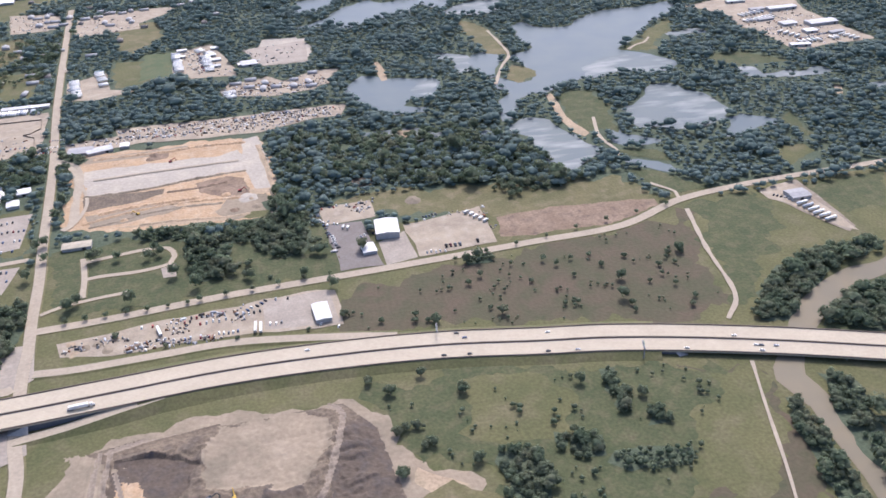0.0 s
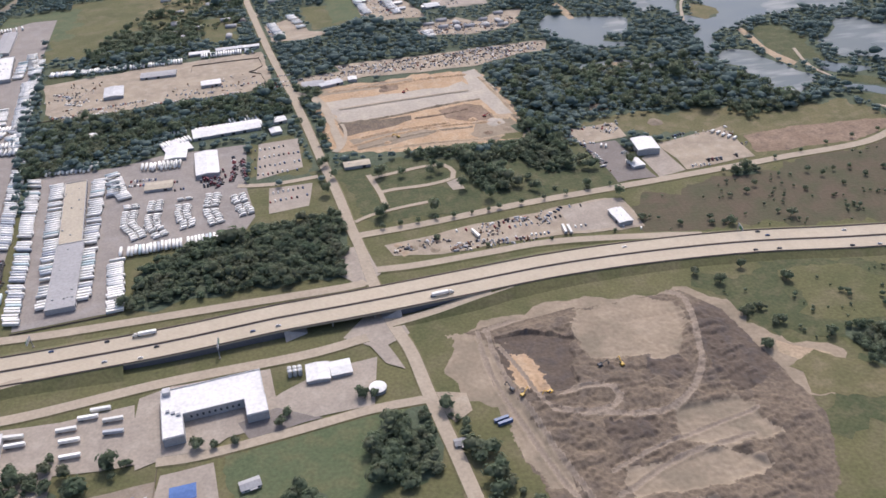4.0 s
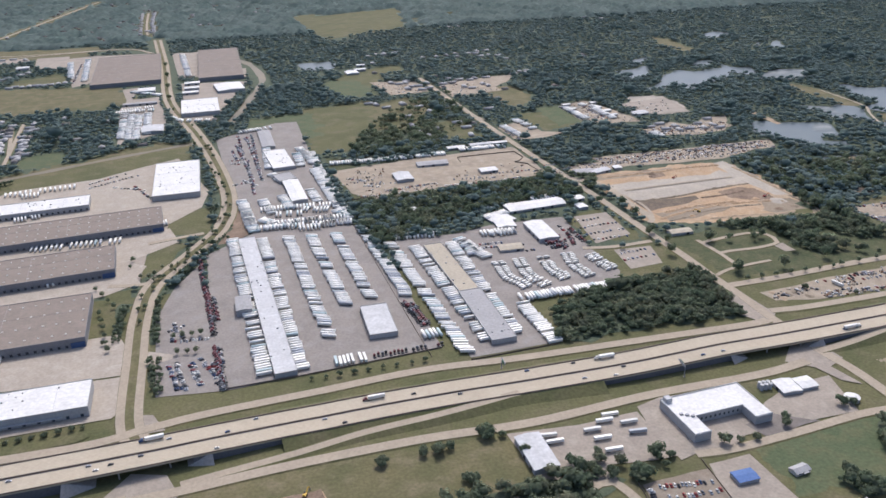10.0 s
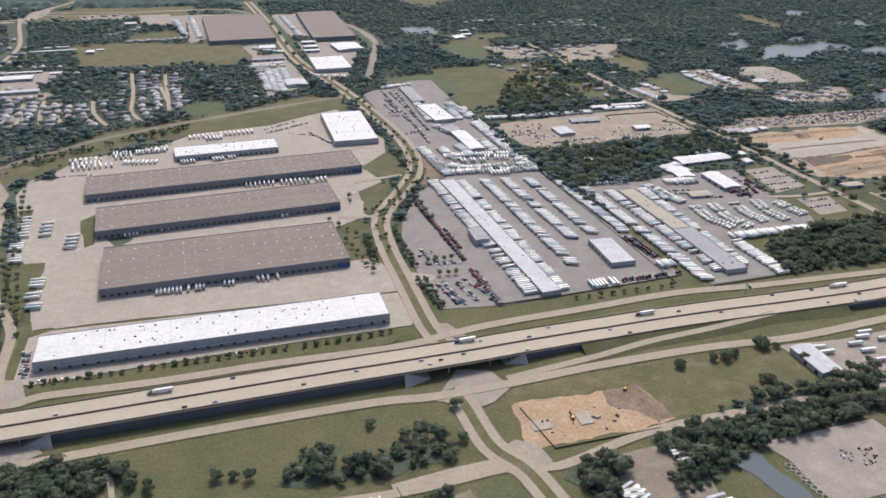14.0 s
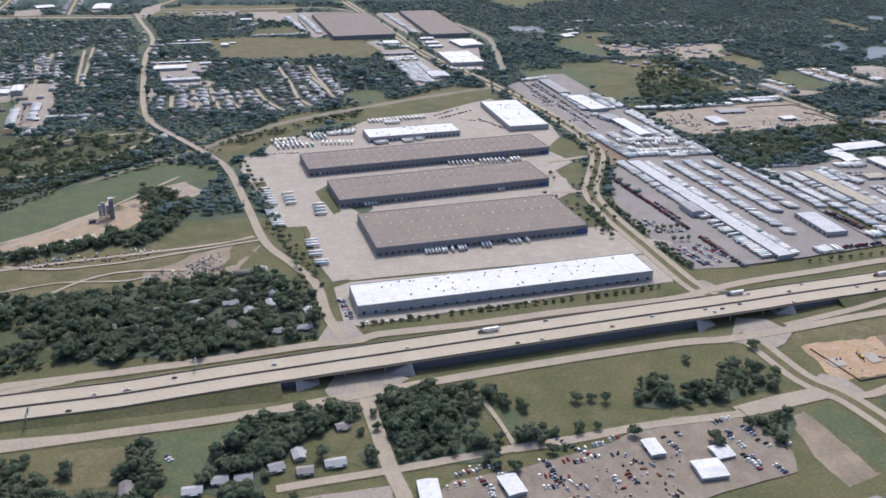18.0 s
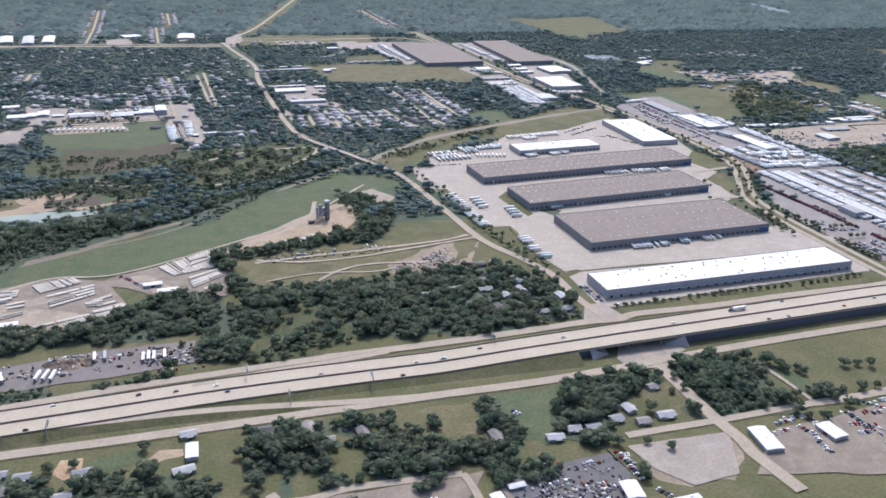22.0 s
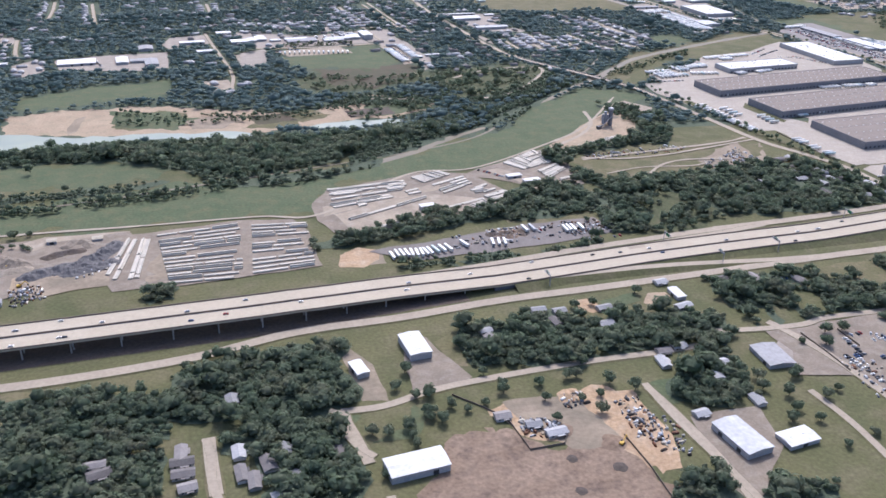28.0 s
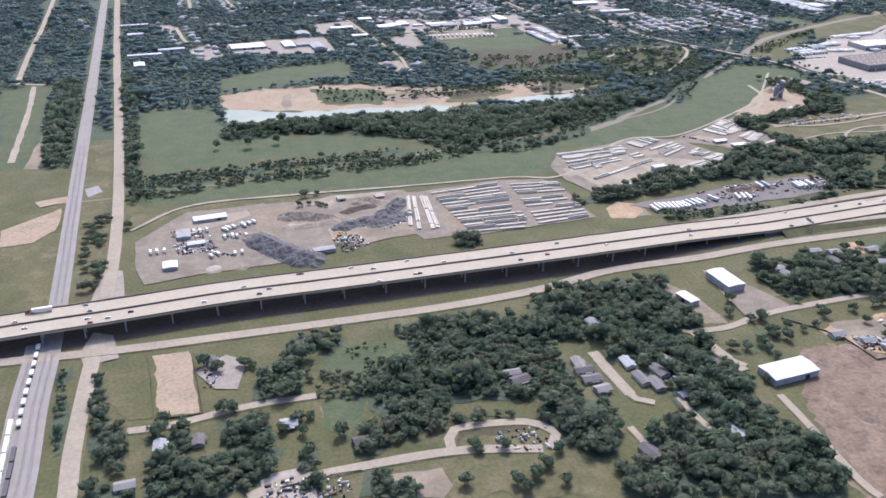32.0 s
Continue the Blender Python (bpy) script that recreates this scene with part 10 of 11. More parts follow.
clutter(60, [(-170, 674), (-129, 674), (-128, 660), (-169, 660)])
clutter(40, [(-136, 706), (-115, 706), (-111, 679), (-132, 679)])
clutter(40, [(-129, 672), (-77, 668), (-77, 659), (-128, 660)])
clutter(24, [(-74, 712), (-59, 713), (-57, 683), (-72, 682)])
clutter(24, [(-101, 708), (-77, 706), (-77, 696), (-100, 698)])
clutter(30, [(28, 891), (38, 889), (45, 779), (39, 774)])
clutter(30, [(64, 896), (98, 902), (94, 874), (66, 867)])
clutter(30, [(146, 843), (231, 854), (226, 800), (209, 772), (215, 814), (209, 839), (148, 834)])
clutter(70, [(-1473, 313), (-1395, 336), (-1386, 286), (-1450, 282)])
clutter(120, [(-76, 1357), (67, 1322), (58, 1269), (-69, 1285)])
clutter(60, [(-517, 1878), (-434, 1860), (-424, 1757), (-496, 1764)])
clutter(60, [(-371, 1801), (-256, 1810), (-243, 1711), (-353, 1703)])
clutter(260, [(-297, 1171), (-93, 1204), (102, 1214), (89, 1177), (-87, 1171), (-288, 1140)])
clutter(60, [(-2470, 595), (-2436, 595), (-2435, 547), (-2463, 553)])
clutter(140, [(-1929, 543), (-1809, 579), (-1710, 588), (-1711, 551), (-1825, 541)])
clutter(120, [(-1449, 754), (-1413, 785), (-1405, 731), (-1441, 716)])
clutter(70, [(-1639, 790), (-1588, 801), (-1584, 778), (-1629, 771)])
clutter(110, [(-1836, 264), (-1797, 229), (-1806, 190), (-1835, 219)])
clutter(90, [(-1912, 261), (-1883, 248), (-1884, 230), (-1914, 237)])
clutter(70, [(-1167, 338), (-1054, 344), (-1070, 293), (-1163, 300)])
clutter(50, [(-1477, 318), (-1379, 333), (-1385, 292), (-1477, 292)])
clutter(90, [(-1628, 277), (-1596, 279), (-1615, 177), (-1634, 181)])
clutter(16, [(-851, 445), (-786, 453), (-762, 439), (-779, 417), (-846, 411)])
yard("beige_concrete", [(-817, 447), (-804, 448), (-804, 430), (-816, 429)])
yard("packed_soil", [(-857, 441), (-842, 443), (-841, 431), (-856, 429)])
clutter(24, [(-629, 356), (-597, 355), (-608, 332), (-632, 337)])
clutter(30, [(-2437, 341), (-2418, 337), (-2420, 299), (-2432, 302)])
clutter(120, [(-2397, 188), (-2346, 190), (-2336, 163), (-2391, 166)])
clutter(60, [(-2238, 206), (-2194, 202), (-2200, 176), (-2240, 188)])
clutter(60, [(-1600, 796), (-1486, 813), (-1477, 782), (-1588, 775)])
clutter(100, [(-168, 1544), (-113, 1550), (-97, 1416), (-162, 1436)])
clutter(100, [(-82, 1331), (78, 1351), (84, 1314), (-78, 1299)])
clutter(60, [(-68, 1545), (51, 1533), (28, 1427), (-87, 1461)])
clutter(110, [(-1462, 302), (-1429, 315), (-1405, 301), (-1413, 277), (-1468, 281)])
clutter(70, [(-1492, 737), (-1426, 755), (-1426, 725), (-1489, 713)])
clutter(60, [(-1833, 267), (-1814, 267), (-1814, 205), (-1827, 193)])
clutter(40, [(-1872, 279), (-1853, 279), (-1854, 261), (-1874, 262)])
clutter(50, [(-1378, 719), (-1331, 711), (-1341, 662), (-1386, 671)])
# housing far off
pale_houses([(-449, 1631), (-433, 1586), (-388, 1657), (-485, 1561), (-478, 1663), (-447, 1459), (-488, 1445), (-401, 1487), (-376, 1617), (-516, 1644), (-533, 1674), (-548, 1688), (-392, 1449), (-395, 1397), (-470, 1412), (-490, 1491), (-1190, 1512), (-1200, 1483), (-1208, 1500), (-334, 1866), (-334, 1826), (-312, 1848), (-273, 1854), (-270, 1788), (-263, 1768), (-316, 1778), (-303, 1757), (-455, 1849), (-434, 1872), (-443, 1796), (-416, 1816), (-414, 1778), (-471, 1865), (-358, 1818), (-152, 1887), (-140, 1870), (-481, 2198), (-457, 2211), (-434, 2224), (-418, 2212), (-278, 2143), (-250, 2155), (-219, 2149), (-187, 2169), (-195, 2102), (-169, 2106), (-149, 2094), (-306, 2131), (-62, 1349), (-38, 1362), (-41, 1328), (-15, 1340), (-19, 1315), (-67, 1307), (32, 1344), (30, 1314), (55, 1326), (64, 1369), (57, 1308), (2, 1319), (-1358, 2101), (-1346, 2112), (-1329, 2102), (-1314, 2106), (-1298, 2110), (-1282, 2107), (-1266, 2111), (-1250, 2115), (-1234, 2119), (-1418, 2198), (-1401, 2202), (-1390, 2222), (-1366, 2256), (-1354, 2278), (-1518, 2478), (-1497, 2483), (-1467, 2487), (-1437, 2490), (-1404, 2475), (-1580, 2489), (-1600, 2475), (-1559, 2015), (-1582, 2007), (-1599, 2005), (-1526, 1855), (-1510, 1857), (-1474, 1850), (-1515, 1576), (-1498, 1589), (-1482, 1594), (-1536, 1672), (-1334, 1757), (-1332, 1733), (-1288, 1714), (-1287, 1690), (-1285, 1666), (-1313, 1613), (-1314, 1589), (-1311, 1540), (-1309, 1515), (-1268, 1494), (-1263, 1464), (-1255, 1437), (-1248, 1416), (-1224, 1731), (-1226, 1703), (-1223, 1675), (-1254, 1623), (-1249, 1578), (-1247, 1556), (-1242, 1534), (-1243, 1512), (-1237, 1490), (-1239, 1468), (-1342, 1544), (-1337, 1517), (-1363, 1457), (-1357, 1433), (-1346, 1409), (-1336, 1387), (-1397, 1510), (-1395, 1483), (-1383, 1438), (-1502, 1543), (-1499, 1517), (-1494, 1491), (-1493, 1464), (-1488, 1433), (-1469, 1556), (-1466, 1529), (-1464, 1503), (-1453, 1449), (-1411, 1429)])
houses([(-1294, 1762), (-1293, 1738), (-1324, 1685), (-1318, 1661), (-1283, 1641), (-1280, 1617), (-1277, 1592), (-1271, 1543), (-1267, 1519), (-1297, 1457), (-1287, 1425), (-1283, 1402), (-1264, 1727), (-1262, 1699), (-1257, 1671), (-1254, 1646), (-1214, 1605), (-1210, 1582), (-1206, 1560), (-1204, 1538), (-1205, 1516), (-1204, 1494), (-1202, 1472), (-1374, 1511), (-1367, 1485), (-1329, 1468), (-1319, 1446), (-1311, 1425), (-1433, 1507), (-1430, 1480), (-1417, 1427), (-1410, 1402), (-1463, 1548), (-1460, 1522), (-1456, 1496), (-1454, 1468), (-1450, 1437), (-1430, 1560), (-1426, 1534), (-1460, 1475), (-1415, 1455)])
pale_houses([(-2495, 1752), (-2490, 1769), (-2433, 1657), (-2418, 1644), (-2407, 1643), (-2395, 1630), (-2378, 1622), (-2341, 1644), (-2392, 1780), (-2324, 2024), (-2306, 2054), (-2313, 2007), (-2267, 2074), (-2235, 1967), (-2234, 1879), (-2216, 1719), (-2203, 1711), (-2453, 1419), (-2437, 1451), (-2422, 1436), (-2420, 1393), (-2461, 1388), (-2450, 1354), (-2447, 1377), (-2159, 1663), (-2142, 1733), (-2081, 1750), (-2062, 1761), (-2044, 1745), (-2125, 1389), (-2160, 1403), (-2170, 1409), (-2195, 1931), (-1938, 1737), (-1956, 1746), (-1923, 1703), (-1866, 1708), (-1850, 1732), (-1835, 1743), (-1863, 1682), (-1703, 1923), (-1694, 1898), (-1713, 1949), (-1667, 1960), (-1691, 1772), (-1705, 1673), (-1685, 1702), (-1693, 1608), (-1591, 1967), (-1587, 1909), (-1557, 1865), (-1564, 1755), (-1558, 1805), (-1711, 1706), (-1711, 1394), (-1695, 1391), (-1677, 1393), (-1659, 1395), (-1733, 1326), (-1730, 1304), (-2065, 1237), (-2074, 1231), (-2099, 1188), (-2108, 1179), (-2121, 1246), (-2504, 3523), (-2394, 3010), (-2301, 3242), (-2341, 2801), (-2291, 2797), (-2236, 2819), (-2016, 2361), (-1946, 2325), (-1888, 2348), (-1877, 2299), (-2023, 2241), (-1911, 2186), (-2081, 1873), (-2075, 1810), (-2060, 1791), (-2174, 2040), (-2116, 2341), (-2072, 2337), (-2075, 1752), (-2055, 1733), (-2039, 1736), (-2019, 1745), (-1997, 1748), (-1974, 1750), (-1952, 1753), (-1929, 1756), (-1913, 1760), (-1895, 1758), (-1877, 1749), (-1861, 1765), (-1990, 1702), (-1980, 1712), (-1935, 1706), (-1916, 1692), (-1907, 1713), (-2005, 1662), (-2060, 1669), (-1852, 1800), (-1844, 1781), (-1738, 2942), (-1723, 3270), (-1741, 2656), (-1779, 2104), (-1770, 2128), (-1703, 2208), (-1688, 2162), (-1681, 2119), (-1737, 1691), (-1664, 2452), (-1363, 3201), (-1547, 2886), (-794, 3232), (-942, 2848), (-999, 2777), (-956, 2926), (-989, 3184), (-1115, 2859), (-2216, 2176), (-2190, 2149), (-1652, 2116), (-1636, 2174), (-1624, 2071), (-1648, 1886), (-1635, 1885), (-1623, 1849), (-437, 2211), (-400, 2228), (-481, 2103), (-171, 2577), (-143, 2589), (-162, 2174), (-198, 2145), (-438, 1857), (-429, 1816), (-392, 1836), (-396, 1789), (-288, 1840), (-246, 1852), (-174, 1869), (-132, 1890), (292, 2615), (330, 2569), (-2520, 2085), (-2478, 2089), (-2513, 2056), (-2512, 2026), (-2473, 2030), (-2506, 1997), (-2503, 1969), (-2469, 1971), (-2506, 1940), (-2468, 1942), (-2505, 1911), (-2463, 1914), (-2501, 1883), (-2461, 1885), (-2427, 2048), (-2419, 2018), (-2381, 2023), (-2416, 1987), (-2414, 1956), (-2408, 1926), (-2406, 1895), (-2366, 1900), (-2403, 1864), (-2394, 1834), (-2358, 1839), (-2389, 1803), (-1833, 1929), (-1795, 1932), (-1827, 1900), (-1791, 1904), (-1827, 1871), (-1821, 1843), (-1783, 1848), (-1778, 1821), (-1810, 1788), (-1777, 1794), (-1809, 1761), (-1772, 1766), (-1803, 1730), (-1768, 1736), (-1795, 1696), (-1760, 1702), (-2523, 1639), (-2483, 1645), (-2482, 1615), (-2511, 1579), (-2473, 1585), (-2510, 1549), (-2468, 1555), (-2503, 1516), (-2461, 1527), (-2495, 1484), (-2457, 1494), (-2118, 2019), (-2152, 1985), (-2116, 1987), (-2150, 1953), (-2114, 1956), (-2148, 1922), (-2109, 1925), (-2164, 3308), (-2129, 3312), (-2160, 3282), (-2123, 3286), (-2157, 3256), (-2122, 3259), (-2160, 3229), (-2119, 3233), (-2153, 3203), (-2117, 3207), (-2153, 3177), (-2114, 3181), (-2109, 3155), (-2111, 3128), (-2148, 3098), (-2104, 3102), (-2104, 3076), (-2103, 3049), (-2100, 3023), (-2131, 2967), (-2092, 2971), (-2132, 2941), (-2090, 2945), (-2126, 2915), (-2089, 2918), (-2127, 2888), (-2089, 2892), (-2121, 2862), (-2087, 2866), (-2083, 2839), (-2082, 2813), (-2079, 2787), (-2075, 2761), (-2115, 2732), (-2073, 2734), (-2113, 2705), (-2074, 2708), (-2111, 2679), (-2072, 2655), (-2107, 2627), (-2068, 2629), (-2064, 2577), (-2064, 2551), (-2101, 2522), (-1924, 2823), (-1884, 2800), (-1919, 2770), (-1883, 2773), (-1915, 2743), (-1880, 2747), (-1913, 2717), (-1877, 2720), (-1910, 2690), (-1876, 2693), (-1911, 2663), (-1875, 2667), (-1909, 2637), (-1904, 2610), (-1902, 2583), (-1862, 2587), (-1897, 2530), (-1862, 2533), (-1893, 2504), (-1912, 3209), (-1871, 3213), (-1912, 3182), (-1910, 3156), (-1870, 3159), (-1868, 3132), (-1903, 3103), (-1863, 3106), (-1903, 3076), (-1860, 3080), (-1897, 3050), (-1859, 3053), (-1860, 3026), (-1891, 2997), (-1853, 3000), (-1893, 2970), (-1856, 2973), (-1887, 2943), (-1851, 2947), (-1890, 2916), (-1848, 2920), (-1815, 1880), (-1849, 1843), (-1809, 1852), (-1845, 1814), (-1805, 1823), (-1834, 1787), (-1800, 1795), (-1832, 1757), (-1792, 1765), (-1822, 1727), (-1784, 1733), (-1816, 1695), (-1782, 1701), (-1172, 3269), (-1133, 3272), (-1171, 3241), (-1131, 3244), (-1169, 3212), (-1127, 3216), (-1166, 3184), (-1126, 3187), (-1164, 3156), (-1126, 3159), (-1161, 3127), (-1124, 3130), (-1160, 3099), (-1123, 3102), (-1117, 3074), (-1153, 3042), (-1118, 3045), (-1116, 3016), (-1151, 2985), (-1113, 2989), (-1107, 2963), (-1144, 2931), (-1104, 2935), (-1142, 2904), (-1100, 2908), (-1140, 2877), (-1100, 2881), (-1137, 2849), (-1094, 2854), (-1096, 2827), (-1130, 2795), (-1537, 1503), (-1499, 1506), (-1538, 1476), (-1502, 1478), (-1535, 1449), (-1499, 1451), (-1535, 1422), (-1496, 1425), (-1480, 1515), (-1442, 1518), (-1476, 1478), (-1418, 1517), (-1378, 1521), (-1411, 1482), (-1377, 1486), (-1410, 1442), (-1274, 1665), (-1226, 1636), (-1256, 1596), (-1220, 1603), (-1251, 1568), (-1214, 1575), (-1245, 1539), (-1209, 1546)])
hood(34, [(-1991, 2220), (-1665, 2181), (-1570, 1408), (-1806, 1444)])
hood(32, [(-1550, 1570), (-1150, 1774), (-1189, 1431), (-1339, 1337), (-1513, 1363)])
hood(30, [(-1516, 1569), (-1341, 1519), (-1287, 1391), (-1378, 1318), (-1527, 1274)])
hood(34, [(-2275, 2358), (-1559, 2240), (-1563, 1657), (-1747, 1575), (-2137, 1733)])
hood(40, [(-2580, 3733), (-1447, 3604), (-1553, 2747), (-2334, 2620)])
hood(40, [(-1366, 3716), (-406, 3702), (-926, 2703), (-1393, 2669)])
hood(30, [(-2125, 1678), (-1813, 1585), (-1808, 1512), (-2087, 1507)])
hood(32, [(-2645, 1990), (-2397, 1943), (-2404, 1395), (-2601, 1508)])
hood(32, [(-2804, 2060), (-2696, 2040), (-2645, 1444), (-2711, 1457)])
hood(34, [(-2397, 1984), (-744, 1671), (-1440, 1223), (-1678, 1223), (-1729, 1385), (-2036, 1623), (-2379, 1570)])
hood(26, [(-2210, 1624), (-1990, 1700), (-1763, 1722), (-1723, 1382), (-1791, 1520), (-2062, 1455)])
hood(45, [(-1547, 3300), (-1186, 3172), (-1117, 2647), (-1398, 2648)])
hood(60, [(-554, 2133), (-278, 2196), (-118, 2030), (-269, 1706), (-507, 1779)])
hood(40, [(-534, 1875), (-426, 1821), (-423, 1743), (-511, 1770)])
hood(45, [(-390, 1872), (-217, 1840), (-220, 1718), (-349, 1739)])
hood(60, [(-628, 2052), (160, 2070), (-367, 1384), (-556, 1650)])
hood(24, [(-1451, 724), (-1322, 731), (-1320, 617), (-1493, 582)])




# ---- the U-shaped building with the white roof ----
u = new("office_building")
u.matrix_basis = pose(-398, 492, 0, 0, 0, 6)
part("main_wing", block(80, 32, 8.6, (-1, 8, 0)), "pale_wall", u)
part("west_wing", block(16, 24, 8.6, (-33, -19, 0)), "pale_wall", u)
part("east_wing", block(17, 20, 8.6, (31, -17, 0)), "pale_wall", u)
part("roof", fuse(block(79.2, 31.2, 0.3, (-1, 8, 8.6)), block(15.2, 24.4, 0.3, (-33, -19.4, 8.605)), block(16.2, 20.4, 0.3, (31, -17.4, 8.605))), "white_roof", u)
for _n, _b in (("parapet", block(80, 0.5, 1.1, (-1, 23.8, 8.6))), ("parapet", block(0.5, 32, 1.1, (38.8, 8, 8.6))), ("parapet", block(47, 0.5, 1.1, (-1, -7.9, 8.6))),
               ("parapet", block(16, 0.5, 1.1, (-33, -30.8, 8.6))), ("parapet", block(17, 0.5, 1.1, (31, -26.8, 8.6))), ("parapet", block(0.5, 50, 1.1, (-40.9, -7, 8.6)))):
    part(_n, _b, "pale_roof", u)
part("stair_tower", block(6, 6, 13, (-36, 20, 0), 0.2), "pale_roof", u)
for _i in range(3):
    part("rooftop_unit", block(3, 2.4, 1.6, (-36 + 4 * _i, -2 - 3 * _i, 8.9), 0.15), "steel_grey", u)
for _i in range(9):
    part("window", block(1.6, 0.2, 2.2, (-19 + 4.6 * _i, -8.05, 3.6)), "glass_dark", u)
tagged(u, "U-shaped building with a bright white flat roof and paved court", "building")
FOOTPRINTS.append((-398, 492, 84, 60, 6))

# ---- round tank, small tanks and site boxes ----
tk = new("storage_tank")
tk.matrix_basis = pose(-269, 481, floor_at(-269, 481))
_bm = bmesh.new()
bmesh.ops.create_cone(_bm, cap_ends=True, segments=24, radius1=7, radius2=7, depth=3.4)
bmesh.ops.translate(_bm, verts=_bm.verts, vec=(0, 0, 1.7))
part("shell", _bm, "steel_grey", tk)
_bm = bmesh.new()
bmesh.ops.create_cone(_bm, cap_ends=True, segments=24, radius1=7.2, radius2=0.6, depth=1.4)
bmesh.ops.translate(_bm, verts=_bm.verts, vec=(0, 0, 4.1))
part("cover", _bm, "white_roof", tk)
tagged(tk, "round tank with a white cone cover", "tank")
for _i in range(6):
    s = new("silo")
    s.matrix_basis = pose(-338 + 4.2 * (_i % 3), 515 + 4.2 * (_i // 3), floor_at(-335, 518))
    _bm = bmesh.new()
    bmesh.ops.create_cone(_bm, cap_ends=True, segments=14, radius1=1.8, radius2=1.8, depth=6)
    bmesh.ops.translate(_bm, verts=_bm.verts, vec=(0, 0, 3))
    part("shell", _bm, "pale_roof", s)
    _bm = bmesh.new()
    bmesh.ops.create_cone(_bm, cap_ends=True, segments=14, radius1=1.85, radius2=0.3, depth=0.8)
    bmesh.ops.translate(_bm, verts=_bm.verts, vec=(0, 0, 6.4))
    part("cap", _bm, "white_roof", s)
    tagged(s, "pale upright silo in a cluster beside a shed", "silo", "silo cluster")
for _i in range(2):
    c = new("shipping_container")
    c.matrix_basis = pose(-181 + 2 * _i, 424 - 4 * _i, float(dig_height([-181], [424])[0]) + 0.05, 0, 0, 12)
    part("body", block(12.2, 2.5, 2.6, (0, 0, 0), 0.04), "blue_paint", c)
    part("door", block(0.1, 2.3, 2.4, (6.12, 0, 0.1)), "steel_grey", c)
    tagged(c, "blue shipping container on stripped earth", "container", "site containers")


def excavator(x, y, deg, paint, word):
    e = new("excavator")
    e.matrix_basis = pose(x, y, max(floor_at(x, y), float(dig_height([x], [y])[0])) + 0.05, 0, 0, deg)
    for sy in (-1.2, 1.2):
        part("track", block(4.6, 0.7, 0.9, (0, sy, 0), 0.2), "tyre", e)
    part("house", block(3.4, 2.8, 1.4, (-0.4, 0, 0.95), 0.15), paint, e)
    part("cab", block(1.6, 1.1, 1.6, (0.9, 0.8, 1.4), 0.12), "glass_dark", e)
    bm = block(6.0, 0.6, 0.7, (0, 0, 0), 0.1)
    bmesh.ops.rotate(bm, verts=bm.verts, matrix=Matrix.Rotation(radians(-32), 3, "Y"))
    bmesh.ops.translate(bm, verts=bm.verts, vec=(3.6, -0.3, 3.0))
    part("boom", bm, paint, e)
    bm = block(4.0, 0.45, 0.5, (0, 0, 0), 0.08)
    bmesh.ops.rotate(bm, verts=bm.verts, matrix=Matrix.Rotation(radians(62), 3, "Y"))
    bmesh.ops.translate(bm, verts=bm.verts, vec=(6.9, -0.3, 2.9))
    part("stick", bm, paint, e)
    part("bucket", block(1.3, 1.3, 1.0, (7.6, -0.3, 0.3), 0.2, (0.7, 1)), "steel_dark", e)
    tagged(e, word + " tracked excavator standing on bare earth", "excavator", "site machines")


for _x, _y, _d, _p in ((-159, 442, 40, "yellow_paint"), (-136, 443, 200, "yellow_paint"), (-88, 460, 10, "steel_dark"), (-70, 458, 100, "yellow_paint"), (-165, 452, 120, "steel_dark"), (-150, 1075, 30, "red_paint"),
                       (-60, 965, 10, "red_paint"), (-180, 935, 160, "yellow_paint"), (-760, 470, 60, "yellow_paint"), (-820, 440, 90, "yellow_paint"), (-2300, 545, 20, "yellow_paint"), (-2318, 590, 80, "yellow_paint"),
                       (-1850, 215, 40, "yellow_paint"), (-1900, 245, 130, "steel_dark")):
    excavator(_x, _y, _d, _p, COLOUR_WORD.get(_p, "dark"))

# ---- concrete plant beside the levee ----
cp = new("concrete_plant")
cp.matrix_basis = pose(-1556, 906, floor_at(-1556, 906), 0, 0, 20)
for _i, (_h, _r) in enumerate(((19, 1.9), (22, 2.1), (17, 1.8))):
    _bm = bmesh.new()
    bmesh.ops.create_cone(_bm, cap_ends=True, segments=14, radius1=_r, radius2=_r, depth=_h - 5)
    bmesh.ops.translate(_bm, verts=_bm.verts, vec=(-4 + 4.6 * _i, 2, 5 + (_h - 5) / 2))
    part("silo", _bm, "steel_grey", cp)
    part("silo_stand", fuse(*[block(0.3, 0.3, 5, (-4 + 4.6 * _i + dx, 2 + dy, 0)) for dx in (-1.2, 1.2) for dy in (-1.2, 1.2)]), "steel_dark", cp)
part("mixing_tower", block(5, 5, 24, (9.5, 0, 0), 0.1, (0.9, 0.9)), "blue_grey_wall", cp)
part("tower_head", block(6, 6, 3, (9.5, 0, 24), 0.1), "pale_roof", cp)
_bm = block(26, 1.3, 0.8)
bmesh.ops.rotate(_bm, verts=_bm.verts, matrix=Matrix.Rotation(radians(-33), 3, "Y"))
bmesh.ops.translate(_bm, verts=_bm.verts, vec=(-3, -4, 7.4))
part("conveyor", _bm, "steel_grey", cp)
part("hopper", block(7, 4, 4, (-16, -4, 0), 0.1, (1.2, 1.2)), "steel_dark", cp)
tagged(cp, "grey concrete batching plant with silos and conveyor", "concrete plant")

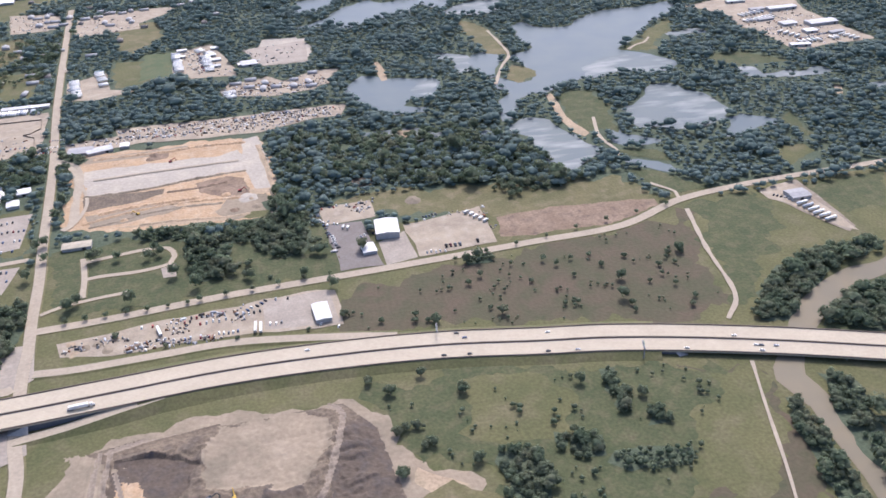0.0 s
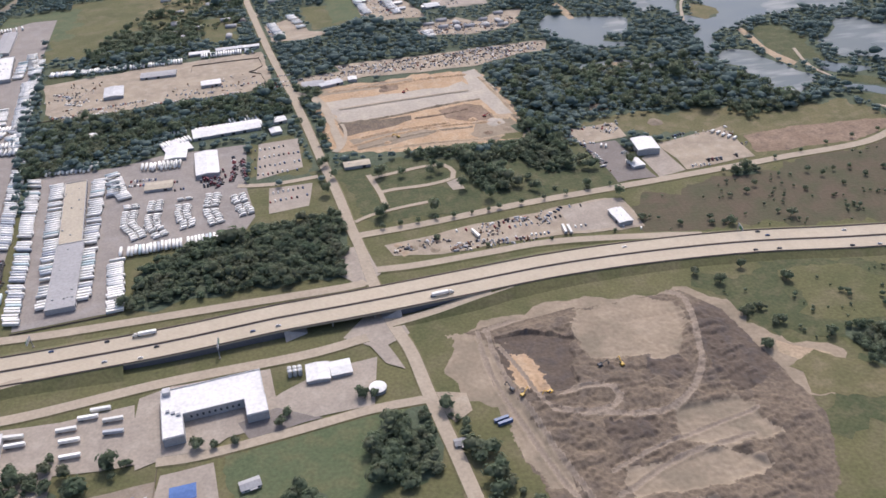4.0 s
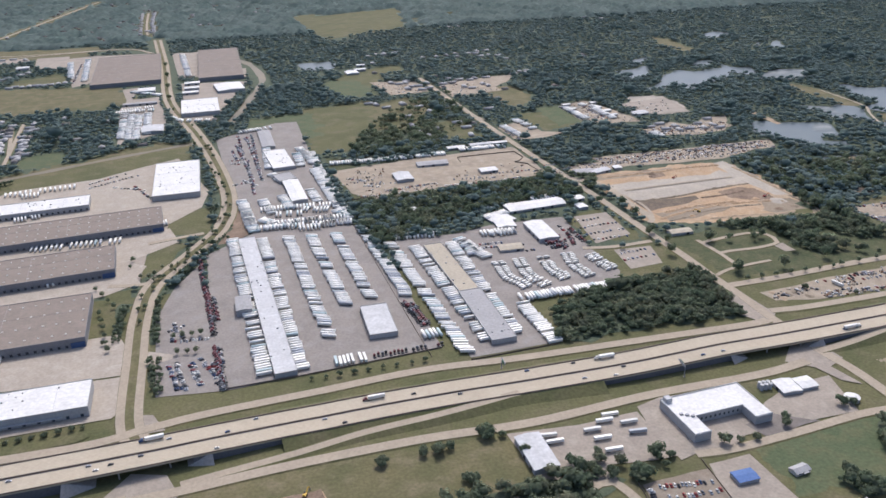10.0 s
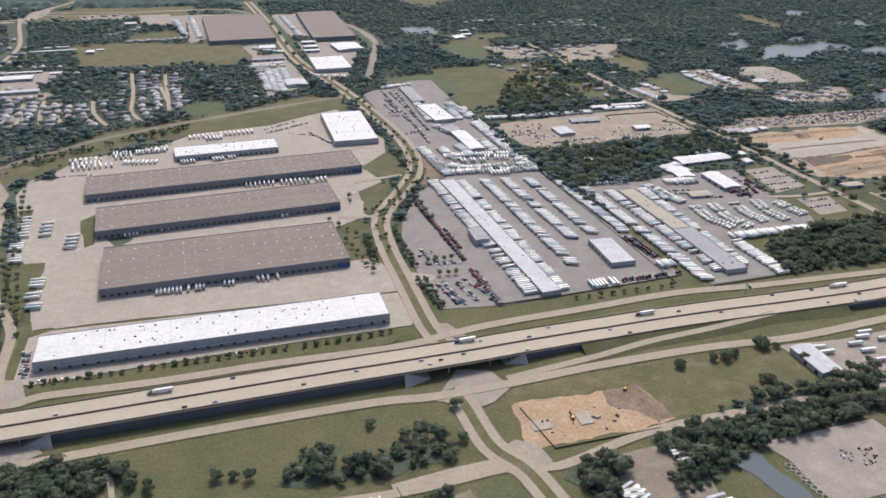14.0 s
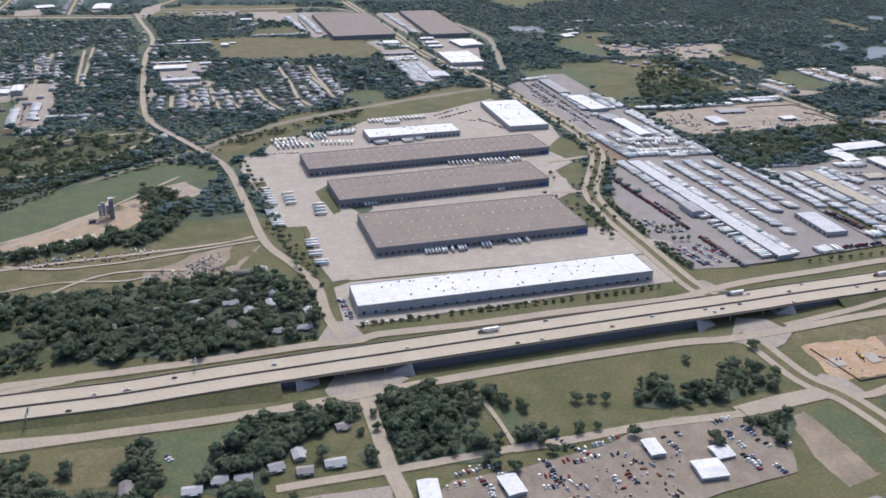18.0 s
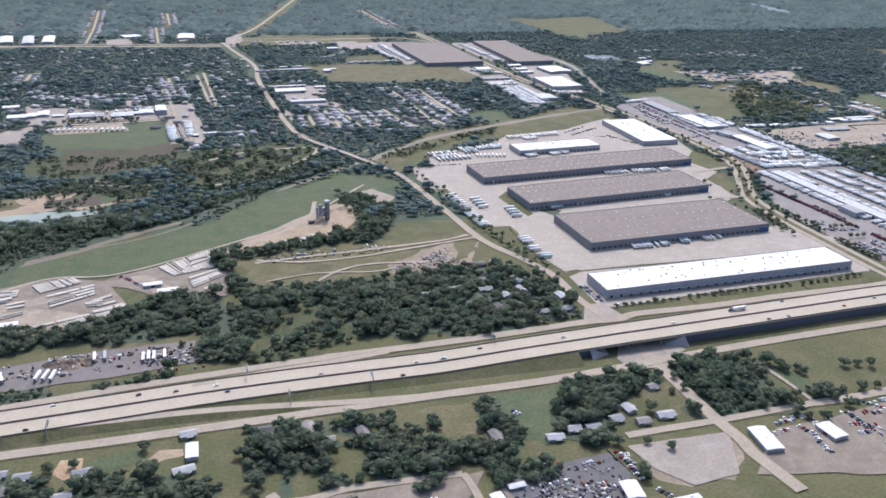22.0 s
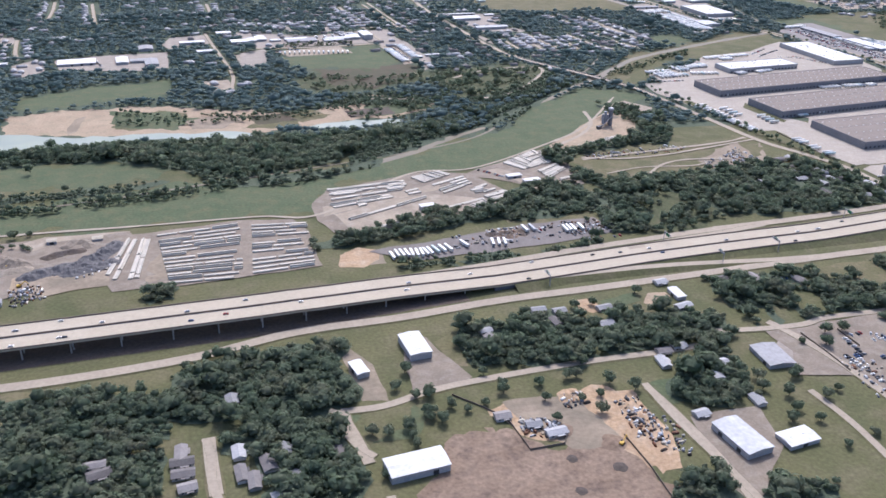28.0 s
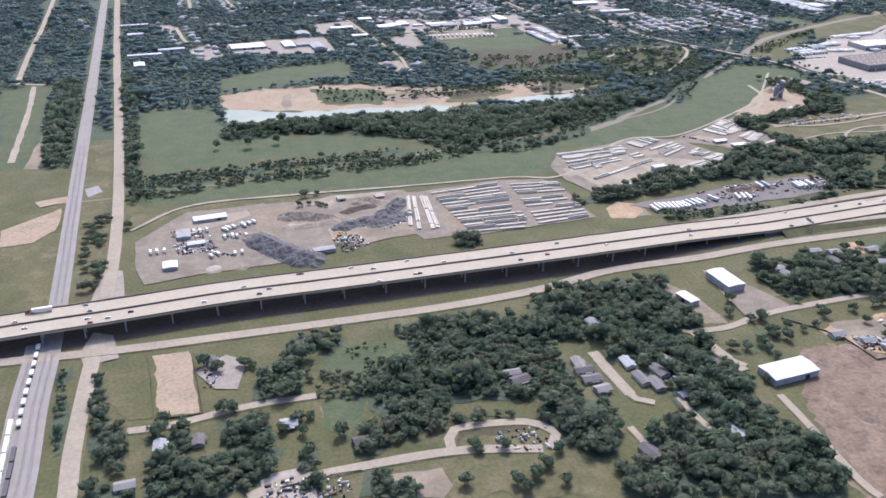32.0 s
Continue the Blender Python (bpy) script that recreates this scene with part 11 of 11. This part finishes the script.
# ---- road bridge over the creek ----
BRIDGE = spline([(-1403, 1049), (-1420, 1103), (-1476, 1209), (-1532, 1314), (-1545, 1370)], 12.0)
_hs = [1.15 + 2.6 * math.sin(math.pi * min(1.0, max(0.0, (q.y - 1060) / 290))) ** 0.6 for q in BRIDGE]
rb = new("road_bridge")
_o = ribbon("deck", "road", BRIDGE, 5.6, 5.6, heights=_hs, thick=1.1)
_o.parent = rb
for _s in (-1, 1):
    _o = ribbon("parapet", "wall_concrete", BRIDGE, 5.6 * _s + 0.2, 0.2 - 5.6 * _s, heights=[z + 0.9 for z in _hs], thick=0.9)
    _o.parent = rb
for _q, _z in list(zip(BRIDGE, _hs))[4:-4:3]:
    part("pier", block(1.0, 8.0, _z - 1.0, (_q.x, _q.y, 0)), "wall_concrete", rb)
tagged(rb, "long low concrete road bridge with pale parapets", "bridge", kind="structure")

# ---- railway ----
RAIL = spline([(-2541, 120), (-2541, 211), (-2548, 308), (-2551, 384), (-2562, 526), (-2579, 730), (-2622, 1251), (-2689, 2039), (-2760, 2900)], 12.0)
material("sleeper", (0.20, 0.175, 0.15), (0.16, 0.14, 0.12), 4, 0.95, 1.0)
material("ballast", (0.33, 0.295, 0.25), (0.27, 0.24, 0.205), 14, 0.95, 1.2, 0.1)
tagged(ribbon("railway_bed", "ballast", RAIL, 8, 8, 1.0, thick=0.9), "grey-brown ballast bed of a railway", "railway", kind="structure")
tagged(ribbon("railway_bed", "ballast", [q for q in RAIL if q.y < 400], 19, -8, 0.98, thick=0.9), "ballast bed of the sidings", "railway", kind="structure")
STRIPS.append(([(p.x, p.y) for p in RAIL[::2]], 14))
NEAR_RAIL = [p for p in RAIL if p.y < 900]
for off in (-2.6, 2.6, 9, 14):
    track = new("railway_track")
    run = RAIL if off < 5 else [q for q in RAIL if q.y < 400]
    for k in (-0.75, 0.75):
        r = ribbon("rail", "steel_grey", run, off + k + 0.09, 0.09 - off - k, 1.24, thick=0.16)
        r.parent = track
    vs, fs = [], []
    for a, b in zip(NEAR_RAIL, NEAR_RAIL[1:]):
        if off > 5 and b.y > 400:
            continue
        d = (b - a).normalized()
        s = Vector((-d.y, d.x, 0))
        m = max(1, int((b - a).length / 1.3))
        for i in range(m):
            c = a.lerp(b, i / m) + s * off
            k = len(vs)
            for z in (0.98, 1.1):
                vs += [tuple(c + d * e + s * f + Vector((0, 0, z))) for e, f in ((-0.13, -1.3), (0.13, -1.3), (0.13, 1.3), (-0.13, 1.3))]
            fs += [(k + 4, k + 5, k + 6, k + 7), (k, k + 1, k + 5, k + 4), (k + 2, k + 3, k + 7, k + 6)]
    sl = mesh_object("sleepers", vs, fs, "sleeper", track)
    tagged(sl, kind="stuff")
    tagged(track, "rusty rail track on ballast", "railway track", "rail tracks", "structure")


def rail_at(y, off):
    for a, b in zip(RAIL, RAIL[1:]):
        if a.y <= y <= b.y:
            d = (b - a).normalized()
            p = a.lerp(b, (y - a.y) / (b.y - a.y))
            return p.x - d.y * off, p.y + d.x * off, math.degrees(math.atan2(d.y, d.x))


def rail_car(y, off, l, h, paint, word):
    x, y, deg = rail_at(y, off)
    c = new("rail_car")
    c.matrix_basis = pose(x, y, 1.24, 0, 0, deg)
    part("body", block(l, 2.9, h, (0, 0, 1.0), 0.08), paint, c)
    part("underframe", block(l - 1, 1.6, 0.4, (0, 0, 0.6)), "steel_dark", c)
    for e in (-0.36, 0.36):
        part("truck", fuse(*[disc(0.42, 1.7, (e * l + k, 0, 0.42)) for k in (-0.9, 0.9)]), "tyre", c)
    tagged(c, word, "rail car", "freight cars")


for _i in range(5):
    rail_car(205 + 19 * _i, 14, 17, 3.4, "white_paint_2", "white covered freight car in a train")
for _i in range(7):
    rail_car(150 + 17 * _i, 9, 15, 1.8, "steel_dark", "dark open freight car in a train")
for _i in range(9):
    rail_car(287 + 12.5 * _i, 9, 7, 1.6, "white_paint", "low flat car with a pale load")

# ---- sign gantries beside the carriageways ----


def concrete_ring(x, y):
    bm = bmesh.new()
    n, r0, r1, z0, z1 = 20, 2.6, 2.2, 0.0, 1.1
    loops = [[bm.verts.new((r * math.cos(a), r * math.sin(a), z)) for a in [6.2832 * k / n for k in range(n)]] for r, z in ((r0, z0), (r0, z1), (r1, z1), (r1, z0))]
    for p, q in ((0, 1), (1, 2), (2, 3)):
        for k in range(n):
            bm.faces.new((loops[p][k], loops[p][(k + 1) % n], loops[q][(k + 1) % n], loops[q][k]))
    me = bpy.data.meshes.new("concrete_ring")
    bm.to_mesh(me)
    bm.free()
    me.materials.append(MATS["precast"])
    ob = new("concrete_ring", me)
    ob.matrix_basis = pose(x, y, floor_at(x, y))
    return tagged(ob, "pale concrete well ring standing on a dirt pad", "concrete ring", "rings beside the pond")


for _k in range(9):
    concrete_ring(-677 + (7) * _k / 8, 348 + (-43) * _k / 8)


def gantry(x, y, deg, arm):
    g_ = new("sign_gantry")
    g_.matrix_basis = pose(x, y, 0, 0, 0, deg)
    bm = bmesh.new()
    bmesh.ops.create_cone(bm, cap_ends=True, segments=10, radius1=0.45, radius2=0.32, depth=13)
    bmesh.ops.translate(bm, verts=bm.verts, vec=(0, 0, 6.5))
    part("post", bm, "steel_grey", g_)
    part("arm", fuse(*[block(0.3, arm, 0.3, (dx, arm / 2, z)) for dx in (-0.5, 0.5) for z in (10.6, 12.2)]), "steel_grey", g_)
    for k in range(int(arm / 2)):
        part("brace", block(0.9, 0.12, 1.5, (0, k * 2.0 + 1, 10.7)), "steel_grey", g_)
    part("sign_panel", block(0.25, arm * 0.5, 3.2, (0.7, arm * 0.62, 9.8)), "green_sign_paint", g_)
    part("footing", block(1.6, 1.6, 0.8), "wall_concrete", g_)
    tagged(g_, "grey cantilever gantry with a green road sign", "sign gantry", "road signs")


for _x, _y, _d, _a in ((-1554, 470, 4, 12), (-1627, 456, 4, 10), (-1662, 516, 184, 12), (-1817, 446, 4, 12), (-396, 553, 0, 14), (289, 538, -14, 12), (117, 619, 172, 12), (-2237, 424, 4, 12), (-1427, 532, 184, 12), (-560, 611, 180, 12)):
    gantry(_x, _y, _d, _a)

# ---- traffic ----
_rnd = random.Random(77)
_firsts = {}
for _i in range(125):
    k = _rnd.randrange(6, len(DECK) - 6)
    p, q = DECK[k], DECK[k + 1]
    if not -2750 < p.x < 620:
        continue
    lane = _rnd.choice((4.6, 8.3, 12.0, 15.7)) * _rnd.choice((1, -1))
    d = (q - p).normalized()
    f = _rnd.random()
    at = p.lerp(q, f) + Vector((-d.y, d.x, 0)) * lane
    deg = math.degrees(math.atan2(d.y, d.x)) + (180 if lane > 0 else 0)
    z = DECK_H[k] * (1 - f) + DECK_H[k + 1] * f + 0.03
    paint = _rnd.choice(CAR_COLOURS)
    m = pose(at.x, at.y, z, 0, 0, deg)
    if paint in _firsts:
        copy_thing(_firsts[paint], m)
    else:
        _firsts[paint] = assemble("car", car_parts(paint), m, COLOUR_WORD[paint] + " car driving on the pale freeway", "car", "cars on the freeway")


def semi(x, lane, paint):
    k = min(range(len(DECK)), key=lambda i: abs(DECK[i].x - x))
    p, d = DECK[k], (DECK[k + 1] - DECK[k - 1]).normalized()
    at = p + Vector((-d.y, d.x, 0)) * lane
    deg = math.degrees(math.atan2(d.y, d.x)) + (180 if lane > 0 else 0)
    s = new("semi_truck")
    s.matrix_basis = pose(at.x, at.y, DECK_H[k] + 0.03, 0, 0, deg)
    for parts, dx in ((trailer_parts("white_paint_2"), 0), (tractor_parts(paint), 9.6)):
        for n, a in parts:
            if n == "landing_gear":
                continue
            o = new(n, mesh_of(n, (a[0] + np.array([dx, 0, 0]), a[1], a[2])))
            o.parent = s
    tagged(s, "articulated lorry with a long white trailer", "lorry", "lorries on the freeway")


for _x, _l, _p in ((-690, 12, "maroon_paint"), (-460, 15.7, "white_paint"), (-880, 15.7, "blue_paint"), (-2560, 15.7, "rust"), (-200, -12, "white_paint"), (-1150, 12, "grey_paint")):
    semi(_x, _l, _p)

park_all()


# ---- trees ----
def crown_template(seed, lumps, leaves, flat_=0.8):
    """A crown about 2 m wide and 1.7 m high round the origin's top: lumpy core and loose leaf clumps. Returns vertices and triangles."""
    rnd = random.Random(seed)
    vs, fs = [], []
    balls = []
    for i in range(lumps):
        a = rnd.uniform(0, 6.283)
        r = 0 if i == 0 else rnd.uniform(0.35, 0.62)
        balls.append((Vector((math.cos(a) * r, math.sin(a) * r, rnd.uniform(0.75, 1.15) if i else 1.0)), rnd.uniform(0.42, 0.6) if i else 0.68))
    for c, r in balls:
        bm = bmesh.new()
        bmesh.ops.create_icosphere(bm, subdivisions=1, radius=r)
        for v in bm.verts:
            v.co *= 0.85 + 0.3 * noise.noise(v.co * 3 + c * 9 + Vector((seed, 0, 0)))
            v.co.z *= flat_
            v.co += c
        bmesh.ops.triangulate(bm, faces=bm.faces)
        base = len(vs)
        bm.verts.ensure_lookup_table()
        vs += [tuple(v.co) for v in bm.verts]
        fs += [tuple(base + v.index for v in f.verts) for f in bm.faces if f.calc_center_median().z > 0.45]
        bm.free()
    for i in range(leaves):
        c, r = rnd.choice(balls)
        n = Vector((rnd.gauss(0, 1), rnd.gauss(0, 1), rnd.gauss(0.35, 0.8))).normalized()
        p = c + Vector((n.x, n.y, n.z * flat_)) * r * rnd.uniform(0.92, 1.16)
        u = n.orthogonal().normalized()
        u.rotate(Matrix.Rotation(rnd.uniform(0, 6.28), 3, n))
        w = n.cross(u)
        u, w = u + n * rnd.uniform(-0.5, 0.5), w + n * rnd.uniform(-0.5, 0.5)
        s = rnd.uniform(0.13, 0.25)
        base = len(vs)
        vs += [tuple(p + u * s), tuple(p - u * s * 0.6 + w * s), tuple(p - u * s * 0.6 - w * s)]
        fs.append((base, base + 1, base + 2))
    return np.array(vs), np.array(fs)


def inside(px_, py_, poly):
    hit = np.zeros(len(px_), bool)
    n = len(poly)
    for i in range(n):
        (x0, y0), (x1, y1) = poly[i], poly[(i + 1) % n]
        if y0 == y1:
            continue
        c = (y0 > py_) != (y1 > py_)
        hit ^= c & (px_ < (x1 - x0) * (py_ - y0) / (y1 - y0) + x0)
    return hit


def near_strip(px_, py_, margin=0.0):
    hit = np.zeros(len(px_), bool)
    for line, r in STRIPS:
        a = np.array(line)
        lo, hi = a.min(0) - r - margin, a.max(0) + r + margin
        some = np.nonzero((px_ > lo[0]) & (px_ < hi[0]) & (py_ > lo[1]) & (py_ < hi[1]))[0]
        if not len(some):
            continue
        best = np.full(len(some), 1e9)
        for (x0, y0), (x1, y1) in zip(line, line[1:]):
            dx, dy = x1 - x0, y1 - y0
            t = np.clip(((px_[some] - x0) * dx + (py_[some] - y0) * dy) / (dx * dx + dy * dy + 1e-9), 0, 1)
            best = np.minimum(best, np.hypot(px_[some] - x0 - t * dx, py_[some] - y0 - t * dy))
        hit[some] |= best < r + margin
    return hit


def near_building(px_, py_, margin=4.0):
    hit = np.zeros(len(px_), bool)
    for x, y, l, w, deg in FOOTPRINTS:
        a = radians(deg)
        u = (px_ - x) * math.cos(a) + (py_ - y) * math.sin(a)
        v = -(px_ - x) * math.sin(a) + (py_ - y) * math.cos(a)
        hit |= (abs(u) < l / 2 + margin) & (abs(v) < w / 2 + margin)
    return hit


rng = np.random.default_rng(4)


def spots(poly, spacing, share):
    a = np.array(poly, float)
    lo, hi = a.min(0), a.max(0)
    gx, gy = np.meshgrid(np.arange(lo[0], hi[0], spacing), np.arange(lo[1], hi[1], spacing))
    x = gx.ravel() + rng.uniform(-0.5, 0.5, gx.size) * spacing
    y = gy.ravel() + rng.uniform(-0.5, 0.5, gx.size) * spacing
    keep = inside(x, y, poly) & (rng.random(len(x)) < share)
    return x[keep], y[keep]


def plant(name, templates, x, y, size, tall, mat, label):
    """Many trees in one mesh: each a turned and stretched copy of a template."""
    pick = rng.integers(0, len(templates), len(x))
    turn = rng.uniform(0, 6.283, len(x))
    vs, fs, base = [], [], 0
    for k, (tv, tf) in enumerate(templates):
        i = np.nonzero(pick == k)[0]
        if not len(i):
            continue
        c, s = np.cos(turn[i])[:, None], np.sin(turn[i])[:, None]
        r, h = (size[i] / 2)[:, None], (tall[i] / 1.7)[:, None]
        vx = (tv[:, 0] * c - tv[:, 1] * s) * r + x[i][:, None]
        vy = (tv[:, 0] * s + tv[:, 1] * c) * r + y[i][:, None]
        vz = tv[:, 2] * h
        vs.append(np.stack([vx, vy, vz], -1).reshape(-1, 3))
        fs.append((tf[None] + (np.arange(len(i)) * len(tv))[:, None, None] + base).reshape(-1, 3))
        base += len(i) * len(tv)
    return tagged(big_mesh(name, np.concatenate(vs), np.concatenate(fs), mat), label, "trees", kind="stuff")


NEAR = [crown_template(i, 3, 46) for i in range(8)]
MID = [crown_template(20 + i, 1, 34) for i in range(8)]
FAR = [crown_template(40 + i, 1, 7, 0.75) for i in range(6)]
CLUMP = Vector((31.0, 7.0, 0.0))


def gaps(x, y, amount):
    """True where a tree stands: clearings of about thirty metres take some away."""
    return np.array([noise.noise(Vector((a, b, 0)) * 0.03 + CLUMP) + 0.4 * noise.noise(Vector((a, b, 0)) * 0.09) for a, b in zip(x, y)]) > -0.55 + amount


def under():
    LEVEL[0] += 0.001
    return LEVEL[0]


LEVEL[0] += 0.01
for spacing, share, poly in WOODS:
    x, y = spots(poly, spacing * 0.74, min(1.0, share + 0.05))
    keep = ~near_strip(x, y, -2.0) & ~near_building(x, y, 2.5)
    x, y = x[keep], y[keep]
    keep = gaps(x, y, (1 - share) * 0.7)
    x, y = x[keep], y[keep]
    if len(x) < 3:
        continue
    size = np.exp(rng.normal(0, 0.32, len(x))) * spacing * 1.12
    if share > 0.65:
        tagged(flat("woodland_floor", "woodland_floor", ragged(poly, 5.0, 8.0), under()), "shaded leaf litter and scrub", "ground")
    far = np.mean(y) > 850
    plant("woodland", FAR if spacing < 7 else (MID if far else NEAR), x, y, size, size * rng.uniform(0.55, 0.85, len(x)), "foliage", "broadleaf wood with uneven crowns and gaps" if spacing >= 7 else "scattered low scrub and bushes in rough grass")
# far housing among the trees
_rnd = random.Random(21)
hp = []
for spacing, poly in HOODS:
    hx, hy = spots(poly, spacing, 0.2)
    ok = ~near_strip(hx, hy, 3.0) & ~near_building(hx, hy, 8.0)
    hp += [(float(a), float(b), 6 + _rnd.choice((0, 90)) + _rnd.uniform(-10, 10), 0.02) for a, b in zip(hx[ok], hy[ok])]
joined("housing", [house_arrays(_rnd.uniform(12, 20), _rnd.uniform(9, 13), i % 3 == 0) for i in range(9)], [q for q in hp if q[1] > 1750], "far streets of pale-roofed houses and sheds", "houses")
joined("housing", [house_arrays(_rnd.uniform(13, 20), _rnd.uniform(9, 12), i % 4 == 0) for i in range(9)], [q for q in hp if q[1] <= 1750], "far streets of low houses with pale and dark roofs", "houses")
for _pale in (1.0, 0.15):
    joined("housing", [house_arrays(_rnd.uniform(13, 19), _rnd.uniform(9, 13), i % 4 or _pale == 1.0) for i in range(9)], [q[:4] for q in FAR_HOUSES if q[4] == _pale], "streets of small houses with pale roofs among trees", "houses")
hp += [q[:4] for q in FAR_HOUSES]
HX, HY = np.array([q[0] for q in hp]), np.array([q[1] for q in hp])


def near_house(x, y, r):
    """Trees stand clear of the far houses, on the camera's side above all."""
    cell = {}
    for a, b in zip(HX, HY):
        for i in (-1, 0, 1):
            for j in (-1, 0, 1):
                cell.setdefault((int(a // 40) + i, int(b // 40) + j), []).append((a, b))
    return np.array([any(abs(p - a) < r and -r * 1.9 < q - b < r * 0.9 for a, b in cell.get((int(p // 40), int(q // 40)), ())) for p, q in zip(x, y)], bool)


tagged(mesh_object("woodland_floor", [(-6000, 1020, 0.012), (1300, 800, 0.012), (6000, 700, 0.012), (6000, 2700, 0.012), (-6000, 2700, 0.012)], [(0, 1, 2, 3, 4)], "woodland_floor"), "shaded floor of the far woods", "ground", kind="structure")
# the woods behind everything
x, y = spots([(-3300, 1000), (1300, 760), (1500, 1900), (-3300, 1900)], 8.8, 0.96)
keep = ~near_strip(x, y) & ~near_building(x, y) & ~near_building(x, y + 14)
for poly in CLEAR:
    keep[keep] &= ~inside(x[keep], y[keep], poly)
    keep[keep] &= ~inside(x[keep], y[keep] + 14, poly)
x, y = x[keep], y[keep]
keep = gaps(x, y, 0.0) & ~near_house(x, y, 9.0)
x, y = x[keep], y[keep]
wet = np.zeros(len(x), bool)
for poly in LAKES:
    wet |= inside(x, y, poly)
x, y = x[~wet], y[~wet]
# groves of tall crowns beside low thicket
grove = np.array([noise.noise(Vector((a, b, 7)) * 0.012) + 0.6 * noise.noise(Vector((a, b, 9)) * 0.04) for a, b in zip(x, y)])
size = np.exp(rng.normal(0, 0.3, len(x))) * (14.0 + 5.5 * grove)
plant("woodland", FAR, x, y, size, size * rng.uniform(0.38, 0.62, len(x)), "foliage_hazed", "wide dark woods of mixed trees")

# woods beyond, tree by tree
x, y = spots([(-3600, 1880), (1700, 1880), (2100, 2640), (-4000, 2640)], 12.0, 0.95)
keep = ~near_strip(x, y, 6.0) & ~near_strip(x, y + 24, 14.0) & ~near_building(x, y, 6.0) & ~near_building(x, y + 22, 6.0)
for poly in CLEAR + LAKES:
    keep[keep] &= ~inside(x[keep], y[keep], poly)
x, y = x[keep], y[keep]
keep = gaps(x * 0.4, y * 0.3, 0.0) & ~near_house(x, y, 8.0)
x, y = x[keep], y[keep]
size = np.exp(rng.normal(0, 0.28, len(x))) * 17.0
plant("woodland", FAR, x, y, size, size * rng.uniform(0.3, 0.44, len(x)), "foliage_hazed", "far woods of mixed trees")

# farther woods: one broken canopy sheet
step = 15.0
gx, gy = np.meshgrid(np.arange(-5200, 4200, step), np.arange(2620, 5600, step))
rows_, cols_ = gx.shape
vx = gx + rng.uniform(-0.35, 0.35, gx.shape) * step
vy = gy + rng.uniform(-0.35, 0.35, gx.shape) * step
vz = 1.5 + 17.0 * rng.random(gx.shape) ** 1.5
cx, cy = gx[:-1, :-1].ravel() + step / 2, gy[:-1, :-1].ravel() + step / 2
keep = ~near_strip(cx, cy, 14.0) & ~near_strip(cx, cy + 30, 16.0) & ~near_building(cx, cy, 16.0)
for poly in CLEAR + LAKES:
    keep[keep] &= ~inside(cx[keep], cy[keep], poly)
idx = np.nonzero(keep)[0]
idx = idx[gaps(cx[idx] * 0.35, cy[idx] * 0.25, 0.02) & ~near_house(cx[idx], cy[idx], 10.0)]
# the rim of each clearing comes down to the ground
full = np.zeros(gx.shape, np.int32)
_j, _i = idx // (cols_ - 1), idx % (cols_ - 1)
for _a in (0, 1):
    for _b in (0, 1):
        np.add.at(full, (_j + _a, _i + _b), 1)
vz = np.where(full < 4, 0.2, vz)
base = (idx // (cols_ - 1)) * cols_ + idx % (cols_ - 1)
tris = np.concatenate([np.stack([base, base + 1, base + cols_ + 1], -1), np.stack([base, base + cols_ + 1, base + cols_], -1)])
tagged(big_mesh("far_woodland", np.stack([vx.ravel(), vy.ravel(), vz.ravel()], -1), tris, "foliage_hazed"), "distant woods to the horizon", "trees", kind="stuff")

# trees that stand alone
LONE_MESH = [(mesh_of("crown", (*crown_template(60 + i, 5, 110), "foliage")), i) for i in range(6)]
_bm = bmesh.new()
bmesh.ops.create_cone(_bm, cap_ends=True, segments=7, radius1=0.06, radius2=0.035, depth=0.9)
bmesh.ops.translate(_bm, verts=_bm.verts, vec=(0, 0, 0.45))
for _a in range(4):
    _b2 = bmesh.ops.create_cone(_bm, cap_ends=True, segments=5, radius1=0.03, radius2=0.012, depth=0.6)["verts"]
    bmesh.ops.rotate(_bm, verts=_b2, matrix=Matrix.Rotation(radians(50), 3, "X"))
    bmesh.ops.translate(_bm, verts=_b2, vec=(0, -0.2, 0.75))
    bmesh.ops.rotate(_bm, verts=_bm.verts, matrix=Matrix.Rotation(radians(90), 3, "Z"))
TRUNK = mesh_of("trunk", arrays(_bm, "bark"))
_rnd = random.Random(9)
STANDING = sorted([(y, x, -960 < x < -760 and y > 560) for x, y in LONE] + [(y, x, True) for x, y in SMALL])
_far = STANDING[290:]
_d = rng.uniform(6.5, 9.5, len(_far)) * np.array([1.0 if q[2] else 2.0 for q in _far])
plant("street_trees", MID, np.array([q[1] for q in _far], float), np.array([q[0] for q in _far], float), _d, _d * 0.95, "foliage", "rows of young street trees along avenues and lots")
for y, x, small in STANDING[:290]:
    d = _rnd.uniform(5.0, 7.6) if small else _rnd.uniform(7.5, 13.0)
    tree = new("tree")
    tree.matrix_basis = pose(x, y, 0, 0, 0, _rnd.uniform(0, 360))
    for n, me in (("trunk", TRUNK), ("crown", _rnd.choice(LONE_MESH)[0])):
        o = new(n, me)
        o.parent, o.scale = tree, (d / 2, d / 2, d / 2 * _rnd.uniform(0.9, 1.15))
    tagged(tree, "young street tree with a small round crown" if small else "broad-crowned deciduous tree in full leaf", "tree", "street trees" if small else "single trees")


# ---- set the whole place down at its scale ----
for me in bpy.data.meshes:
    me.transform(Matrix.Scale(SCALE, 4))
for ob in scene.objects:
    if ob is not cam and ob is not sun:
        ob.location = ob.location * SCALE
